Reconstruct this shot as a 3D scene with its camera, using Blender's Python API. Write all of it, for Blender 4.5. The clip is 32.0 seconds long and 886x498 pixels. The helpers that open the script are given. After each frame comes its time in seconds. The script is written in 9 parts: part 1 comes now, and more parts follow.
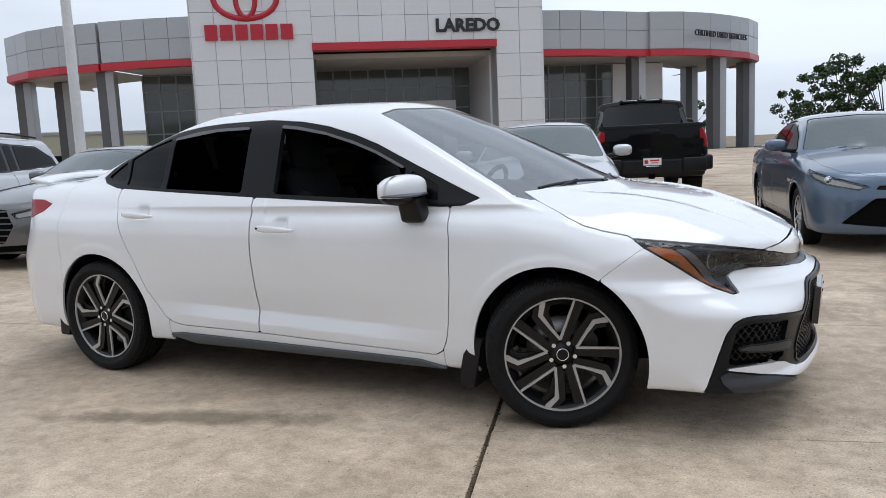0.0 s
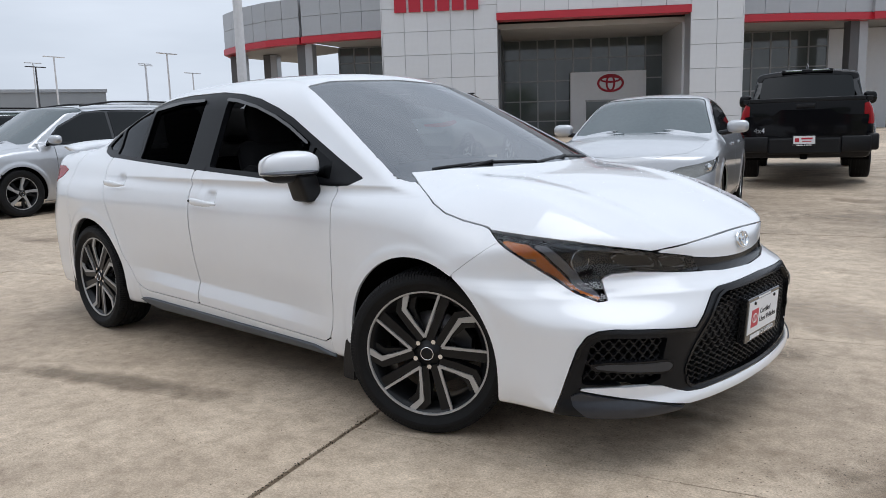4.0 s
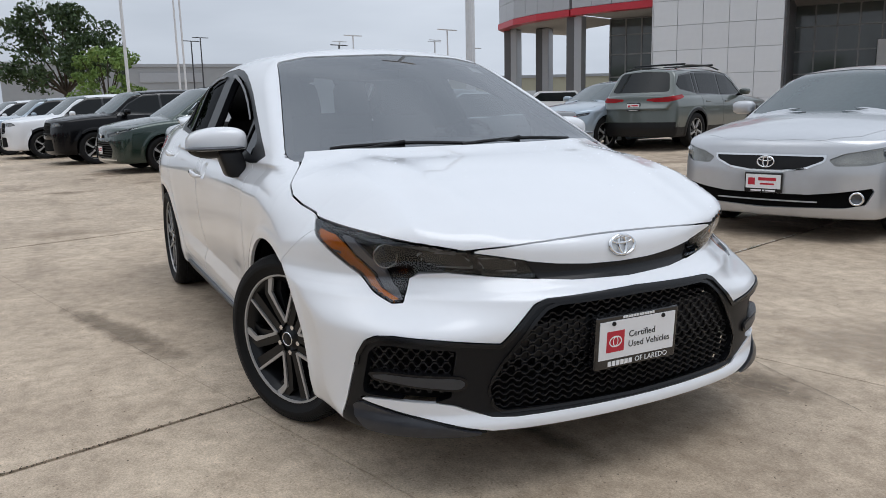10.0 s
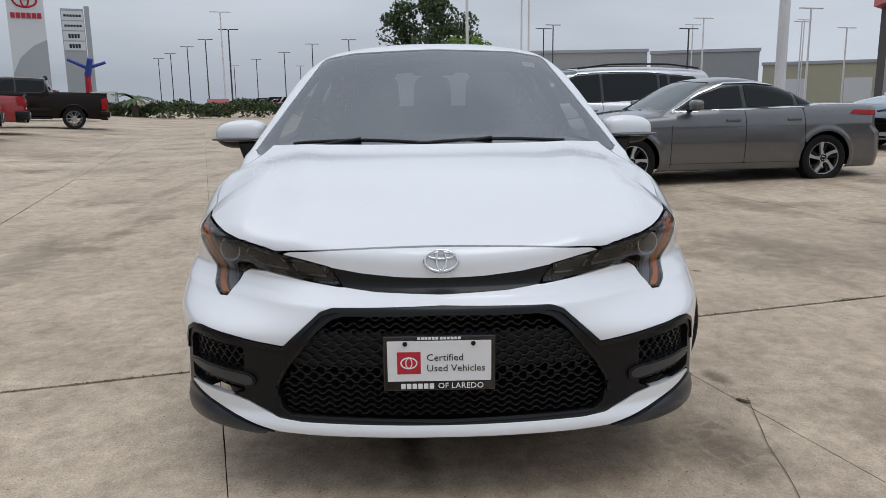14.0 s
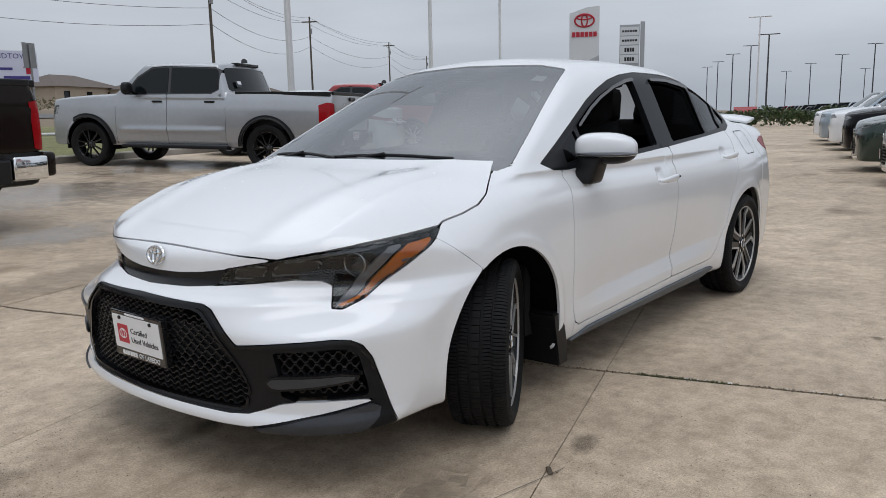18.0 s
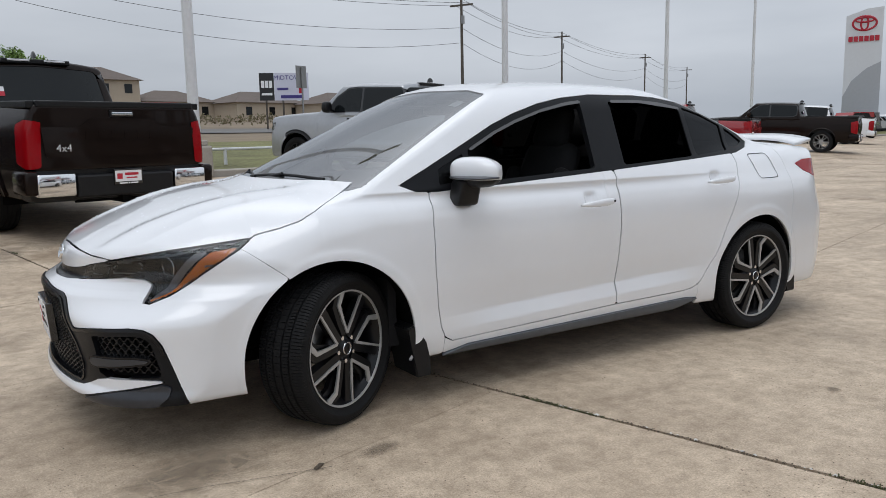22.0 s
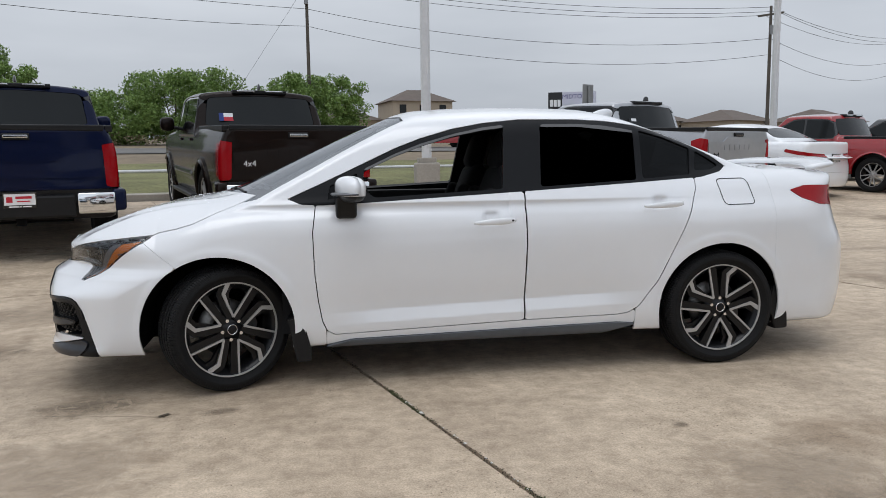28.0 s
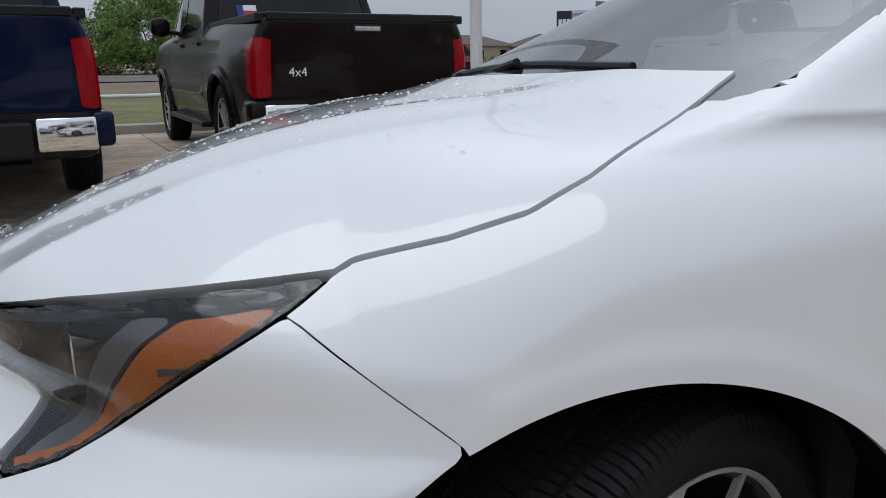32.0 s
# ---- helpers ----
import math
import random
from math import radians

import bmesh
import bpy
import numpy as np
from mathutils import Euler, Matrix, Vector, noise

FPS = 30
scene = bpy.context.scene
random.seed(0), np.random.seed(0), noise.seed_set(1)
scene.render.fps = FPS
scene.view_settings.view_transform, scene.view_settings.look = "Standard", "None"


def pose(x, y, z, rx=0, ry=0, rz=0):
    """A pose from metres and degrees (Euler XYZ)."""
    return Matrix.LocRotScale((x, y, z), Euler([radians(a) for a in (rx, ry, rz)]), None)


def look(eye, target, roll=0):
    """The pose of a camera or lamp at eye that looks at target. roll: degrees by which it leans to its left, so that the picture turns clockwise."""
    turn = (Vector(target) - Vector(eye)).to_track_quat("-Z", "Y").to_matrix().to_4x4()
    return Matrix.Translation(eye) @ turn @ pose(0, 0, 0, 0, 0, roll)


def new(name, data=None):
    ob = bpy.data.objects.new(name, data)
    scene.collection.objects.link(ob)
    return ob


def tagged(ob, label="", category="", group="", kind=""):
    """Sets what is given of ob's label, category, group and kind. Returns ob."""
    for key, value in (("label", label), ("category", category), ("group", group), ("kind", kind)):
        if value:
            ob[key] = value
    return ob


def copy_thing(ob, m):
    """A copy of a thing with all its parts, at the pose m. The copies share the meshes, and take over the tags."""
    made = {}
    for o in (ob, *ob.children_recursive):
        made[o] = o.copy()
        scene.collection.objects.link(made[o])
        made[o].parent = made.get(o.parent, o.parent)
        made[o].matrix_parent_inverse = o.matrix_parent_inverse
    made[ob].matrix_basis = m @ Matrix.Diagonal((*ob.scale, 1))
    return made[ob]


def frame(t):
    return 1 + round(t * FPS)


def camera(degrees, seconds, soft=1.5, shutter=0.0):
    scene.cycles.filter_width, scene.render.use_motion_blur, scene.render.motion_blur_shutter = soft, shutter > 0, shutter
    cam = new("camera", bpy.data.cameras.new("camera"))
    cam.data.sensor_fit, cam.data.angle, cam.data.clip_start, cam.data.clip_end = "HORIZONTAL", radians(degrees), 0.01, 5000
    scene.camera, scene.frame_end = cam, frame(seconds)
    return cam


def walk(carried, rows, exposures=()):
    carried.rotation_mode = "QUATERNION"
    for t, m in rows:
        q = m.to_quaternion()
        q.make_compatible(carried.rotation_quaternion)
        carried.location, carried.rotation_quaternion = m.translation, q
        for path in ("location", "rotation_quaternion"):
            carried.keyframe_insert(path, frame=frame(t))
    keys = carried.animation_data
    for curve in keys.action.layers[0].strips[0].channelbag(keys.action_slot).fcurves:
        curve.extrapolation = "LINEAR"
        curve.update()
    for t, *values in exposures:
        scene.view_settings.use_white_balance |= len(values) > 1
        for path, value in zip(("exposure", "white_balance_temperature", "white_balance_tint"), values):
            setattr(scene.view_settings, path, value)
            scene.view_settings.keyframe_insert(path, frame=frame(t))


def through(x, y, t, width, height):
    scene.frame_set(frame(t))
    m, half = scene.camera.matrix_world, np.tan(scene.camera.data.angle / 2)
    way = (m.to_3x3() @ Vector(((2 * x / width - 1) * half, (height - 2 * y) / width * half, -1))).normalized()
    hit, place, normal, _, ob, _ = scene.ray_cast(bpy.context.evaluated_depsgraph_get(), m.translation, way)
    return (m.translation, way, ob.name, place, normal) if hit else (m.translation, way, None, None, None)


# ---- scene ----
cam = camera(60.13, 32.0, soft=0.8)
PATH = [
    (0.0, 1.026, -3.801, 1.190, 82.47, 2.50, 27.05),
    (0.5, 1.028, -3.763, 1.189, 81.98, 2.42, 27.68),
    (1.0, 1.024, -3.761, 1.192, 81.81, 2.26, 28.44),
    (1.5, 1.039, -3.748, 1.182, 81.84, 2.14, 29.59),
    (2.0, 1.258, -3.628, 1.155, 81.75, 2.09, 31.58),
    (2.5, 1.510, -3.396, 1.151, 81.54, 1.84, 34.41),
    (3.0, 1.684, -3.138, 1.162, 81.25, 1.67, 37.58),
    (3.5, 1.915, -2.909, 1.163, 81.00, 1.61, 40.35),
    (5.5, 2.014, -2.790, 1.171, 80.71, 1.71, 44.54),
    (6.0, 2.123, -2.623, 1.141, 80.36, 1.35, 46.44),
    (6.5, 2.315, -2.343, 1.143, 79.80, 0.92, 49.03),
    (7.0, 2.407, -2.072, 1.152, 79.41, 0.62, 52.06),
    (7.5, 2.497, -1.913, 1.154, 79.36, 0.53, 54.50),
    (8.0, 2.517, -1.885, 1.162, 79.54, 0.70, 55.96),
    (8.5, 2.520, -1.888, 1.159, 79.85, 1.01, 56.67),
    (9.0, 2.523, -1.887, 1.157, 80.02, 1.26, 57.55),
    (9.5, 2.543, -1.815, 1.144, 79.95, 1.47, 59.52),
    (10.0, 2.709, -1.537, 1.142, 79.52, 1.30, 63.07),
    (10.5, 2.817, -1.150, 1.125, 79.04, 0.84, 68.11),
    (11.0, 2.898, -0.729, 1.127, 78.65, 0.39, 73.92),
    (11.5, 2.964, -0.368, 1.144, 78.33, 0.04, 79.38),
    (12.0, 2.945, -0.168, 1.153, 78.36, 0.04, 83.47),
    (12.5, 2.993, -0.056, 1.151, 78.49, 0.16, 86.08),
    (13.0, 3.009, -0.056, 1.159, 78.65, 0.38, 87.31),
    (13.5, 3.009, -0.061, 1.165, 78.77, 0.58, 87.86),
    (15.5, 3.017, 0.627, 1.159, 79.39, 1.02, 99.45),
    (16.0, 2.870, 1.079, 1.172, 79.47, 1.02, 106.13),
    (16.5, 2.754, 1.526, 1.182, 79.84, 0.69, 113.24),
    (17.0, 2.556, 1.841, 1.167, 80.00, 0.76, 119.62),
    (17.5, 2.410, 2.132, 1.164, 80.10, 0.94, 124.72),
    (18.0, 2.292, 2.381, 1.161, 80.18, 1.17, 128.34),
    (18.5, 2.182, 2.493, 1.167, 80.17, 1.39, 130.77),
    (19.0, 2.161, 2.547, 1.165, 80.20, 1.62, 132.42),
    (19.5, 2.149, 2.558, 1.166, 80.32, 1.89, 134.09),
    (20.0, 2.080, 2.623, 1.158, 80.52, 1.91, 136.09),
    (20.5, 1.889, 2.925, 1.175, 80.83, 1.75, 138.81),
    (21.0, 1.650, 3.168, 1.163, 81.16, 1.43, 141.93),
    (21.5, 1.430, 3.401, 1.170, 81.43, 1.26, 144.90),
    (22.0, 1.251, 3.629, 1.177, 81.53, 1.14, 147.32),
    (22.5, 1.117, 3.692, 1.167, 81.65, 1.18, 149.00),
    (23.0, 1.058, 3.750, 1.178, 81.64, 1.34, 150.15),
    (23.5, 1.041, 3.762, 1.177, 81.73, 1.61, 151.03),
    (24.0, 1.023, 3.763, 1.174, 81.92, 1.84, 152.31),
    (24.5, 0.877, 3.858, 1.158, 82.24, 1.93, 154.25),
    (25.0, 0.611, 4.059, 1.164, 82.54, 1.92, 156.94),
    (25.5, 0.334, 4.199, 1.173, 82.88, 1.78, 160.08),
    (27.5, -0.460, 4.745, 1.165, 83.33, 0.79, 169.48),
    (28.0, -0.465, 4.755, 1.169, 83.17, 0.71, 170.20),
    (28.5, -0.466, 4.731, 1.161, 82.94, 0.55, 171.36),
    (29.0, -0.378, 4.436, 1.137, 82.53, 0.36, 173.18),
    (29.5, -0.202, 3.876, 1.106, 81.92, 0.30, 175.67),
    (30.0, -0.027, 3.325, 1.103, 81.08, 0.60, 177.85),
    (30.5, 0.151, 2.716, 1.064, 80.34, 0.65, 178.41),
    (31.0, 0.321, 2.229, 1.029, 79.27, 1.08, 177.14),
    (31.5, 0.372, 1.881, 0.996, 78.38, 1.06, 173.95),
    (32.0, 0.343, 1.526, 0.977, 78.01, 1.46, 168.88),
]
walk(cam, [(t, pose(x, y, z, rx, ry, rz)) for t, x, y, z, rx, ry, rz in PATH],
     [(0.0, 0.16, 6150, 10), (6.0, 0.10, 6150, 10), (9.0, 0.04, 6200, 10), (13.0, -0.14, 6250, 10), (18.0, -0.10, 6330, 10), (25.0, 0.04, 6360, 10), (29.0, 0.02, 6380, 10), (30.0, 0.12, 6300, 10), (31.0, 0.04, 6250, 10), (32.0, -0.26, 6150, 10)])

# ---- world and sun: a bright overcast morning ----
SUN_AZ, SUN_EL = radians(200), radians(58)
world = bpy.data.worlds.new("overcast_sky")
scene.world = world
world.use_nodes = True
wn, wl = world.node_tree.nodes, world.node_tree.links
wn.clear()
w_out = wn.new("ShaderNodeOutputWorld")
w_bg = wn.new("ShaderNodeBackground")
w_sky = wn.new("ShaderNodeTexSky")
w_sky.sky_type = "NISHITA"
w_sky.sun_disc = False
w_sky.sun_elevation, w_sky.sun_rotation = SUN_EL, SUN_AZ
w_sky.air_density, w_sky.dust_density = 1.0, 4.0
w_hsv = wn.new("ShaderNodeHueSaturation")
w_hsv.inputs["Saturation"].default_value = 0.10
w_hsv.inputs["Value"].default_value = 0.14
w_tc = wn.new("ShaderNodeTexCoord")
w_map = wn.new("ShaderNodeMapping")
w_map.inputs["Scale"].default_value = (1.0, 1.0, 4.5)
w_noise = wn.new("ShaderNodeTexNoise")
w_noise.inputs["Scale"].default_value = 1.6
w_noise.inputs["Detail"].default_value = 5.0
w_ramp = wn.new("ShaderNodeValToRGB")
w_ramp.color_ramp.elements[0].position, w_ramp.color_ramp.elements[0].color = 0.30, (0.49, 0.54, 0.61, 1)
w_ramp.color_ramp.elements[1].position, w_ramp.color_ramp.elements[1].color = 0.68, (0.75, 0.80, 0.87, 1)
w_mix = wn.new("ShaderNodeMix")
w_mix.data_type = "RGBA"
w_mix.inputs[0].default_value = 0.80
# an overcast sky is brighter overhead than near the horizon
w_sep = wn.new("ShaderNodeSeparateXYZ")
w_lift = wn.new("ShaderNodeMapRange")
w_lift.inputs["From Min"].default_value, w_lift.inputs["From Max"].default_value = 0.05, 0.9
w_lift.inputs["To Min"].default_value, w_lift.inputs["To Max"].default_value = 0.97, 1.24
wl.new(w_tc.outputs["Generated"], w_sep.inputs[0])
wl.new(w_sep.outputs["Z"], w_lift.inputs["Value"])
w_str = wn.new("ShaderNodeMath")
w_str.operation = "MULTIPLY"
w_str.inputs[1].default_value = 1.0
wl.new(w_lift.outputs["Result"], w_str.inputs[0])
# the clouds are thinner and brighter on the side of the hidden sun
w_side = wn.new("ShaderNodeMath")
w_side.operation = "MULTIPLY_ADD"
w_side.inputs[1].default_value, w_side.inputs[2].default_value = 0.20, 1.0
wl.new(w_sep.outputs["Y"], w_side.inputs[0])
wl.new(w_side.outputs[0], w_str.inputs[1])
wl.new(w_tc.outputs["Generated"], w_map.inputs["Vector"])
wl.new(w_map.outputs["Vector"], w_noise.inputs["Vector"])
wl.new(w_noise.outputs["Fac"], w_ramp.inputs["Fac"])
wl.new(w_sky.outputs["Color"], w_hsv.inputs["Color"])
wl.new(w_hsv.outputs["Color"], w_mix.inputs[6])
wl.new(w_ramp.outputs["Color"], w_mix.inputs[7])
wl.new(w_mix.outputs[2], w_bg.inputs["Color"])
wl.new(w_str.outputs[0], w_bg.inputs["Strength"])
wl.new(w_bg.outputs["Background"], w_out.inputs["Surface"])
sun = new("sun", bpy.data.lights.new("sun", "SUN"))
sun.data.energy, sun.data.angle, sun.data.color = 0.85, radians(40), (1.0, 0.985, 0.97)
sun.matrix_world = look((0, 0, 30), (-12 * math.cos(SUN_EL), -6, 0))

# ---- materials ----
def material(name, color, rough=0.5, metal=0.0, coat=0.0, vary=0.08, scale=6.0, bump=0.0, bump_scale=60.0, random_obj=0.0, spec=0.5):
    """A surface with its colour broken at two scales, and fine relief."""
    m = bpy.data.materials.new(name)
    m.use_nodes = True
    n, l = m.node_tree.nodes, m.node_tree.links
    b = n["Principled BSDF"]
    b.inputs["Roughness"].default_value, b.inputs["Metallic"].default_value = rough, metal
    b.inputs["Coat Weight"].default_value, b.inputs["Coat Roughness"].default_value = coat, 0.04
    b.inputs["Specular IOR Level"].default_value = spec
    b.inputs["Base Color"].default_value = (*color, 1)
    tc = n.new("ShaderNodeTexCoord")
    if vary > 0:
        big, small = n.new("ShaderNodeTexNoise"), n.new("ShaderNodeTexNoise")
        big.inputs["Scale"].default_value, big.inputs["Detail"].default_value = scale * 0.25, 4
        small.inputs["Scale"].default_value, small.inputs["Detail"].default_value = scale * 4, 5
        add = n.new("ShaderNodeMath"); add.operation = "ADD"
        rng = n.new("ShaderNodeMapRange")
        rng.inputs["From Min"].default_value, rng.inputs["From Max"].default_value = 0.6, 1.4
        rng.inputs["To Min"].default_value, rng.inputs["To Max"].default_value = 1 - vary, 1 + vary
        mul = n.new("ShaderNodeMix"); mul.data_type, mul.blend_type = "RGBA", "MULTIPLY"
        mul.inputs[0].default_value = 1.0
        mul.inputs[6].default_value = (*color, 1)
        l.new(tc.outputs["Object"], big.inputs["Vector"]); l.new(tc.outputs["Object"], small.inputs["Vector"])
        l.new(big.outputs["Fac"], add.inputs[0]); l.new(small.outputs["Fac"], add.inputs[1])
        l.new(add.outputs[0], rng.inputs["Value"])
        src = rng.outputs["Result"]
        if random_obj:
            info = n.new("ShaderNodeObjectInfo")
            r2 = n.new("ShaderNodeMapRange")
            r2.inputs["To Min"].default_value, r2.inputs["To Max"].default_value = 1 - random_obj, 1 + random_obj
            l.new(info.outputs["Random"], r2.inputs["Value"])
            m2 = n.new("ShaderNodeMath"); m2.operation = "MULTIPLY"
            l.new(src, m2.inputs[0]); l.new(r2.outputs["Result"], m2.inputs[1])
            src = m2.outputs[0]
        comb = n.new("ShaderNodeCombineColor")
        for k in range(3):
            l.new(src, comb.inputs[k])
        l.new(comb.outputs["Color"], mul.inputs[7])
        l.new(mul.outputs[2], b.inputs["Base Color"])
    if bump > 0:
        bn, bp = n.new("ShaderNodeTexNoise"), n.new("ShaderNodeBump")
        bn.inputs["Scale"].default_value, bn.inputs["Detail"].default_value = bump_scale, 6
        bp.inputs["Strength"].default_value, bp.inputs["Distance"].default_value = bump, 0.004
        l.new(tc.outputs["Object"], bn.inputs["Vector"]); l.new(bn.outputs["Fac"], bp.inputs["Height"])
        l.new(bp.outputs["Normal"], b.inputs["Normal"])
    return m


def glass(name, color, rough=0.0, through=0.5, ior=1.52):
    """Thin tinted pane: part clear, part gloss."""
    m = bpy.data.materials.new(name)
    m.use_nodes = True
    n, l = m.node_tree.nodes, m.node_tree.links
    n.remove(n["Principled BSDF"])
    out = n["Material Output"]
    tr, gl, mix = n.new("ShaderNodeBsdfTransparent"), n.new("ShaderNodeBsdfGlossy"), n.new("ShaderNodeMixShader")
    tr.inputs["Color"].default_value = (*[c * through for c in color], 1)
    gl.inputs["Roughness"].default_value = rough
    gl.inputs["Color"].default_value = (0.95, 0.97, 1.0, 1)
    fr = n.new("ShaderNodeFresnel"); fr.inputs["IOR"].default_value = ior
    l.new(fr.outputs[0], mix.inputs[0]); l.new(tr.outputs[0], mix.inputs[1]); l.new(gl.outputs[0], mix.inputs[2])
    l.new(mix.outputs[0], out.inputs["Surface"])
    return m


M = {}
M["white_paint"] = material("white_paint", (0.79, 0.80, 0.82), 0.28, coat=1.0, vary=0.012, scale=3)
M["black_gloss"] = material("black_gloss", (0.012, 0.012, 0.013), 0.12, coat=0.6, vary=0.1)
M["black_plastic"] = material("black_plastic", (0.008, 0.008, 0.009), 0.42, vary=0.15, bump=0.15, bump_scale=300, spec=0.3)
M["gray_plastic"] = material("gray_plastic", (0.085, 0.095, 0.11), 0.45, vary=0.15, bump=0.1, bump_scale=300)
M["dark_trim"] = material("dark_trim", (0.008, 0.0085, 0.010), 0.34, vary=0.1, spec=0.15)
M["smoke_trim"] = material("smoke_trim", (0.035, 0.037, 0.042), 0.35, vary=0.1)
M["rubber"] = material("rubber", (0.008, 0.008, 0.0085), 0.68, vary=0.25, scale=14, bump=0.25, bump_scale=220, spec=0.22)
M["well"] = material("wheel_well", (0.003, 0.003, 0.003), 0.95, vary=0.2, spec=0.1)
M["fabric"] = material("fabric", (0.006, 0.006, 0.007), 0.95, vary=0.2, bump=0.3, bump_scale=400)
M["alloy"] = material("machined_alloy", (0.46, 0.455, 0.45), 0.40, metal=0.45, vary=0.05)
M["alloy_dark"] = material("painted_alloy", (0.008, 0.0083, 0.0095), 0.30, metal=0.1, coat=0.06, vary=0.1, spec=0.28)
M["mask_trim"] = material("bumper_mask_plastic", (0.007, 0.0075, 0.009), 0.36, vary=0.15, scale=10, bump=0.06, bump_scale=200, spec=0.24)
M["rim_black"] = material("satin_black_rim", (0.007, 0.007, 0.008), 0.26, vary=0.1, spec=0.30)
M["winglet"] = material("winglet_plastic", (0.028, 0.030, 0.036), 0.30, vary=0.2, scale=14, bump=0.08, bump_scale=160, spec=0.5)
M["slat"] = material("grille_slat_plastic", (0.014, 0.0145, 0.016), 0.28, vary=0.1, spec=0.4)
M["chamber"] = material("lamp_chamber_smoke", (0.040, 0.038, 0.035), 0.22, metal=0.4, vary=0.25, scale=40)
M["guide"] = material("light_guide_gray", (0.17, 0.175, 0.19), 0.28, metal=0.2, coat=0.5, vary=0.1, scale=40)
M["steel"] = material("steel", (0.32, 0.31, 0.30), 0.45, metal=1.0, vary=0.25, scale=20)
M["chrome"] = material("chrome", (0.78, 0.79, 0.80), 0.08, metal=1.0, vary=0.03)
M["tint"] = glass("tinted_glass", (0.25, 0.27, 0.28), 0.0, 0.03, 1.24)
M["clear"] = glass("windscreen_glass", (0.80, 0.92, 0.92), 0.0, 0.30, 3.0)
M["visor"] = material("smoke_visor", (0.09, 0.09, 0.092), 0.35, vary=0.1, scale=5)
# near-black pane with hardly any gloss; cabin darkness put into its colour
M["cabin_dark"] = glass("cabin_dark_pane", (0.2, 0.2, 0.2), 0.0, 0.03, 1.012)
M["lens"] = glass("lamp_lens", (0.9, 0.9, 0.9), 0.02, 0.9)
M["amber"] = material("amber_reflector", (0.62, 0.165, 0.008), 0.22, coat=0.6, vary=0.15, scale=40, bump=0.4, bump_scale=260)
M["red_lens"] = material("red_lens", (0.28, 0.003, 0.006), 0.16, coat=0.10, vary=0.15, scale=30, spec=0.2)
M["lamp_gray"] = material("lamp_housing", (0.10, 0.105, 0.115), 0.3, metal=0.6, vary=0.15, scale=20)
M["plate_white"] = material("plate_white", (0.82, 0.82, 0.83), 0.4, vary=0.03)
M["logo_red"] = material("logo_red", (0.50, 0.02, 0.04), 0.4, vary=0.05)
M["ink"] = material("ink", (0.015, 0.015, 0.017), 0.5, vary=0.0)
M["white_ink"] = material("white_ink", (0.85, 0.85, 0.85), 0.5, vary=0.0)

# ---- mesh helpers ----
def mesh_object(name, verts, faces, mat, parent=None, label="", normals=None, smooth=True, weld=False):
    me = bpy.data.meshes.new(name)
    me.from_pydata([tuple(map(float, v)) for v in verts], [], [tuple(map(int, f)) for f in faces])
    me.materials.append(mat)
    if smooth:
        me.shade_smooth()
    if normals is not None:
        me.normals_split_custom_set_from_vertices([tuple(map(float, n)) for n in normals])
    ob = new(name, me)
    if parent is not None:
        ob.parent = parent
    if label:
        ob["label"] = label
    return ob


def part(name, bm, mat, parent, label="", smooth=False):
    """One mesh object from a bmesh, under a thing or a part."""
    me = bpy.data.meshes.new(name)
    bmesh.ops.recalc_face_normals(bm, faces=bm.faces)
    bm.to_mesh(me)
    bm.free()
    me.materials.append(mat)
    if smooth:
        me.shade_smooth()
    ob = new(name, me)
    if parent is not None:
        ob.parent = parent
    if label:
        ob["label"] = label
    return ob


def thing(name, m=None, label="", category="", group="", kind=""):
    ob = new(name)
    ob.empty_display_size = 0.2
    if m is not None:
        ob.matrix_world = m
    return tagged(ob, label, category, group, kind)


def box(bm, lo, hi, m=None, bevel=0.0, taper=1.0):
    """A box between two corners, its edges rounded by bevel, its top scaled by taper."""
    c = [(a + b) / 2 for a, b in zip(lo, hi)]
    s = [abs(b - a) for a, b in zip(lo, hi)]
    r = bmesh.ops.create_cube(bm, size=1.0)
    vs = r["verts"]
    for v in vs:
        k = taper if v.co.z > 0 else 1.0
        v.co = Vector((c[0] + v.co.x * s[0] * k, c[1] + v.co.y * s[1] * k, c[2] + v.co.z * s[2]))
    if bevel > 0:
        es = list({e for v in vs for e in v.link_edges})
        g = bmesh.ops.bevel(bm, geom=es, offset=bevel, segments=2, affect="EDGES", profile=0.5)
        vs = list({v for f in g["faces"] for v in f.verts} | {v for v in vs if v.is_valid})
    if m is not None:
        bmesh.ops.transform(bm, matrix=m, verts=vs)
    return vs


def rod(bm, a, b, r, r2=None, seg=12):
    """A round bar from a to b."""
    a, b = Vector(a), Vector(b)
    d = b - a
    m = Matrix.Translation((a + b) / 2) @ d.to_track_quat("Z", "Y").to_matrix().to_4x4()
    return bmesh.ops.create_cone(bm, cap_ends=True, segments=seg, radius1=r, radius2=r if r2 is None else r2, depth=d.length, matrix=m)["verts"]


def lathe(profile, seg, close=False):
    """Points (r, h) turned about the y axis: verts and faces. h runs along +y."""
    n = len(profile)
    v = [(r * math.cos(a), h, r * math.sin(a)) for a in (2 * math.pi * k / seg for k in range(seg)) for r, h in profile]
    f = []
    for k in range(seg):
        k2 = (k + 1) % seg
        for j in range(n if close else n - 1):
            j2 = (j + 1) % n
            f.append((k * n + j, k2 * n + j, k2 * n + j2, k * n + j2))
    return v, f


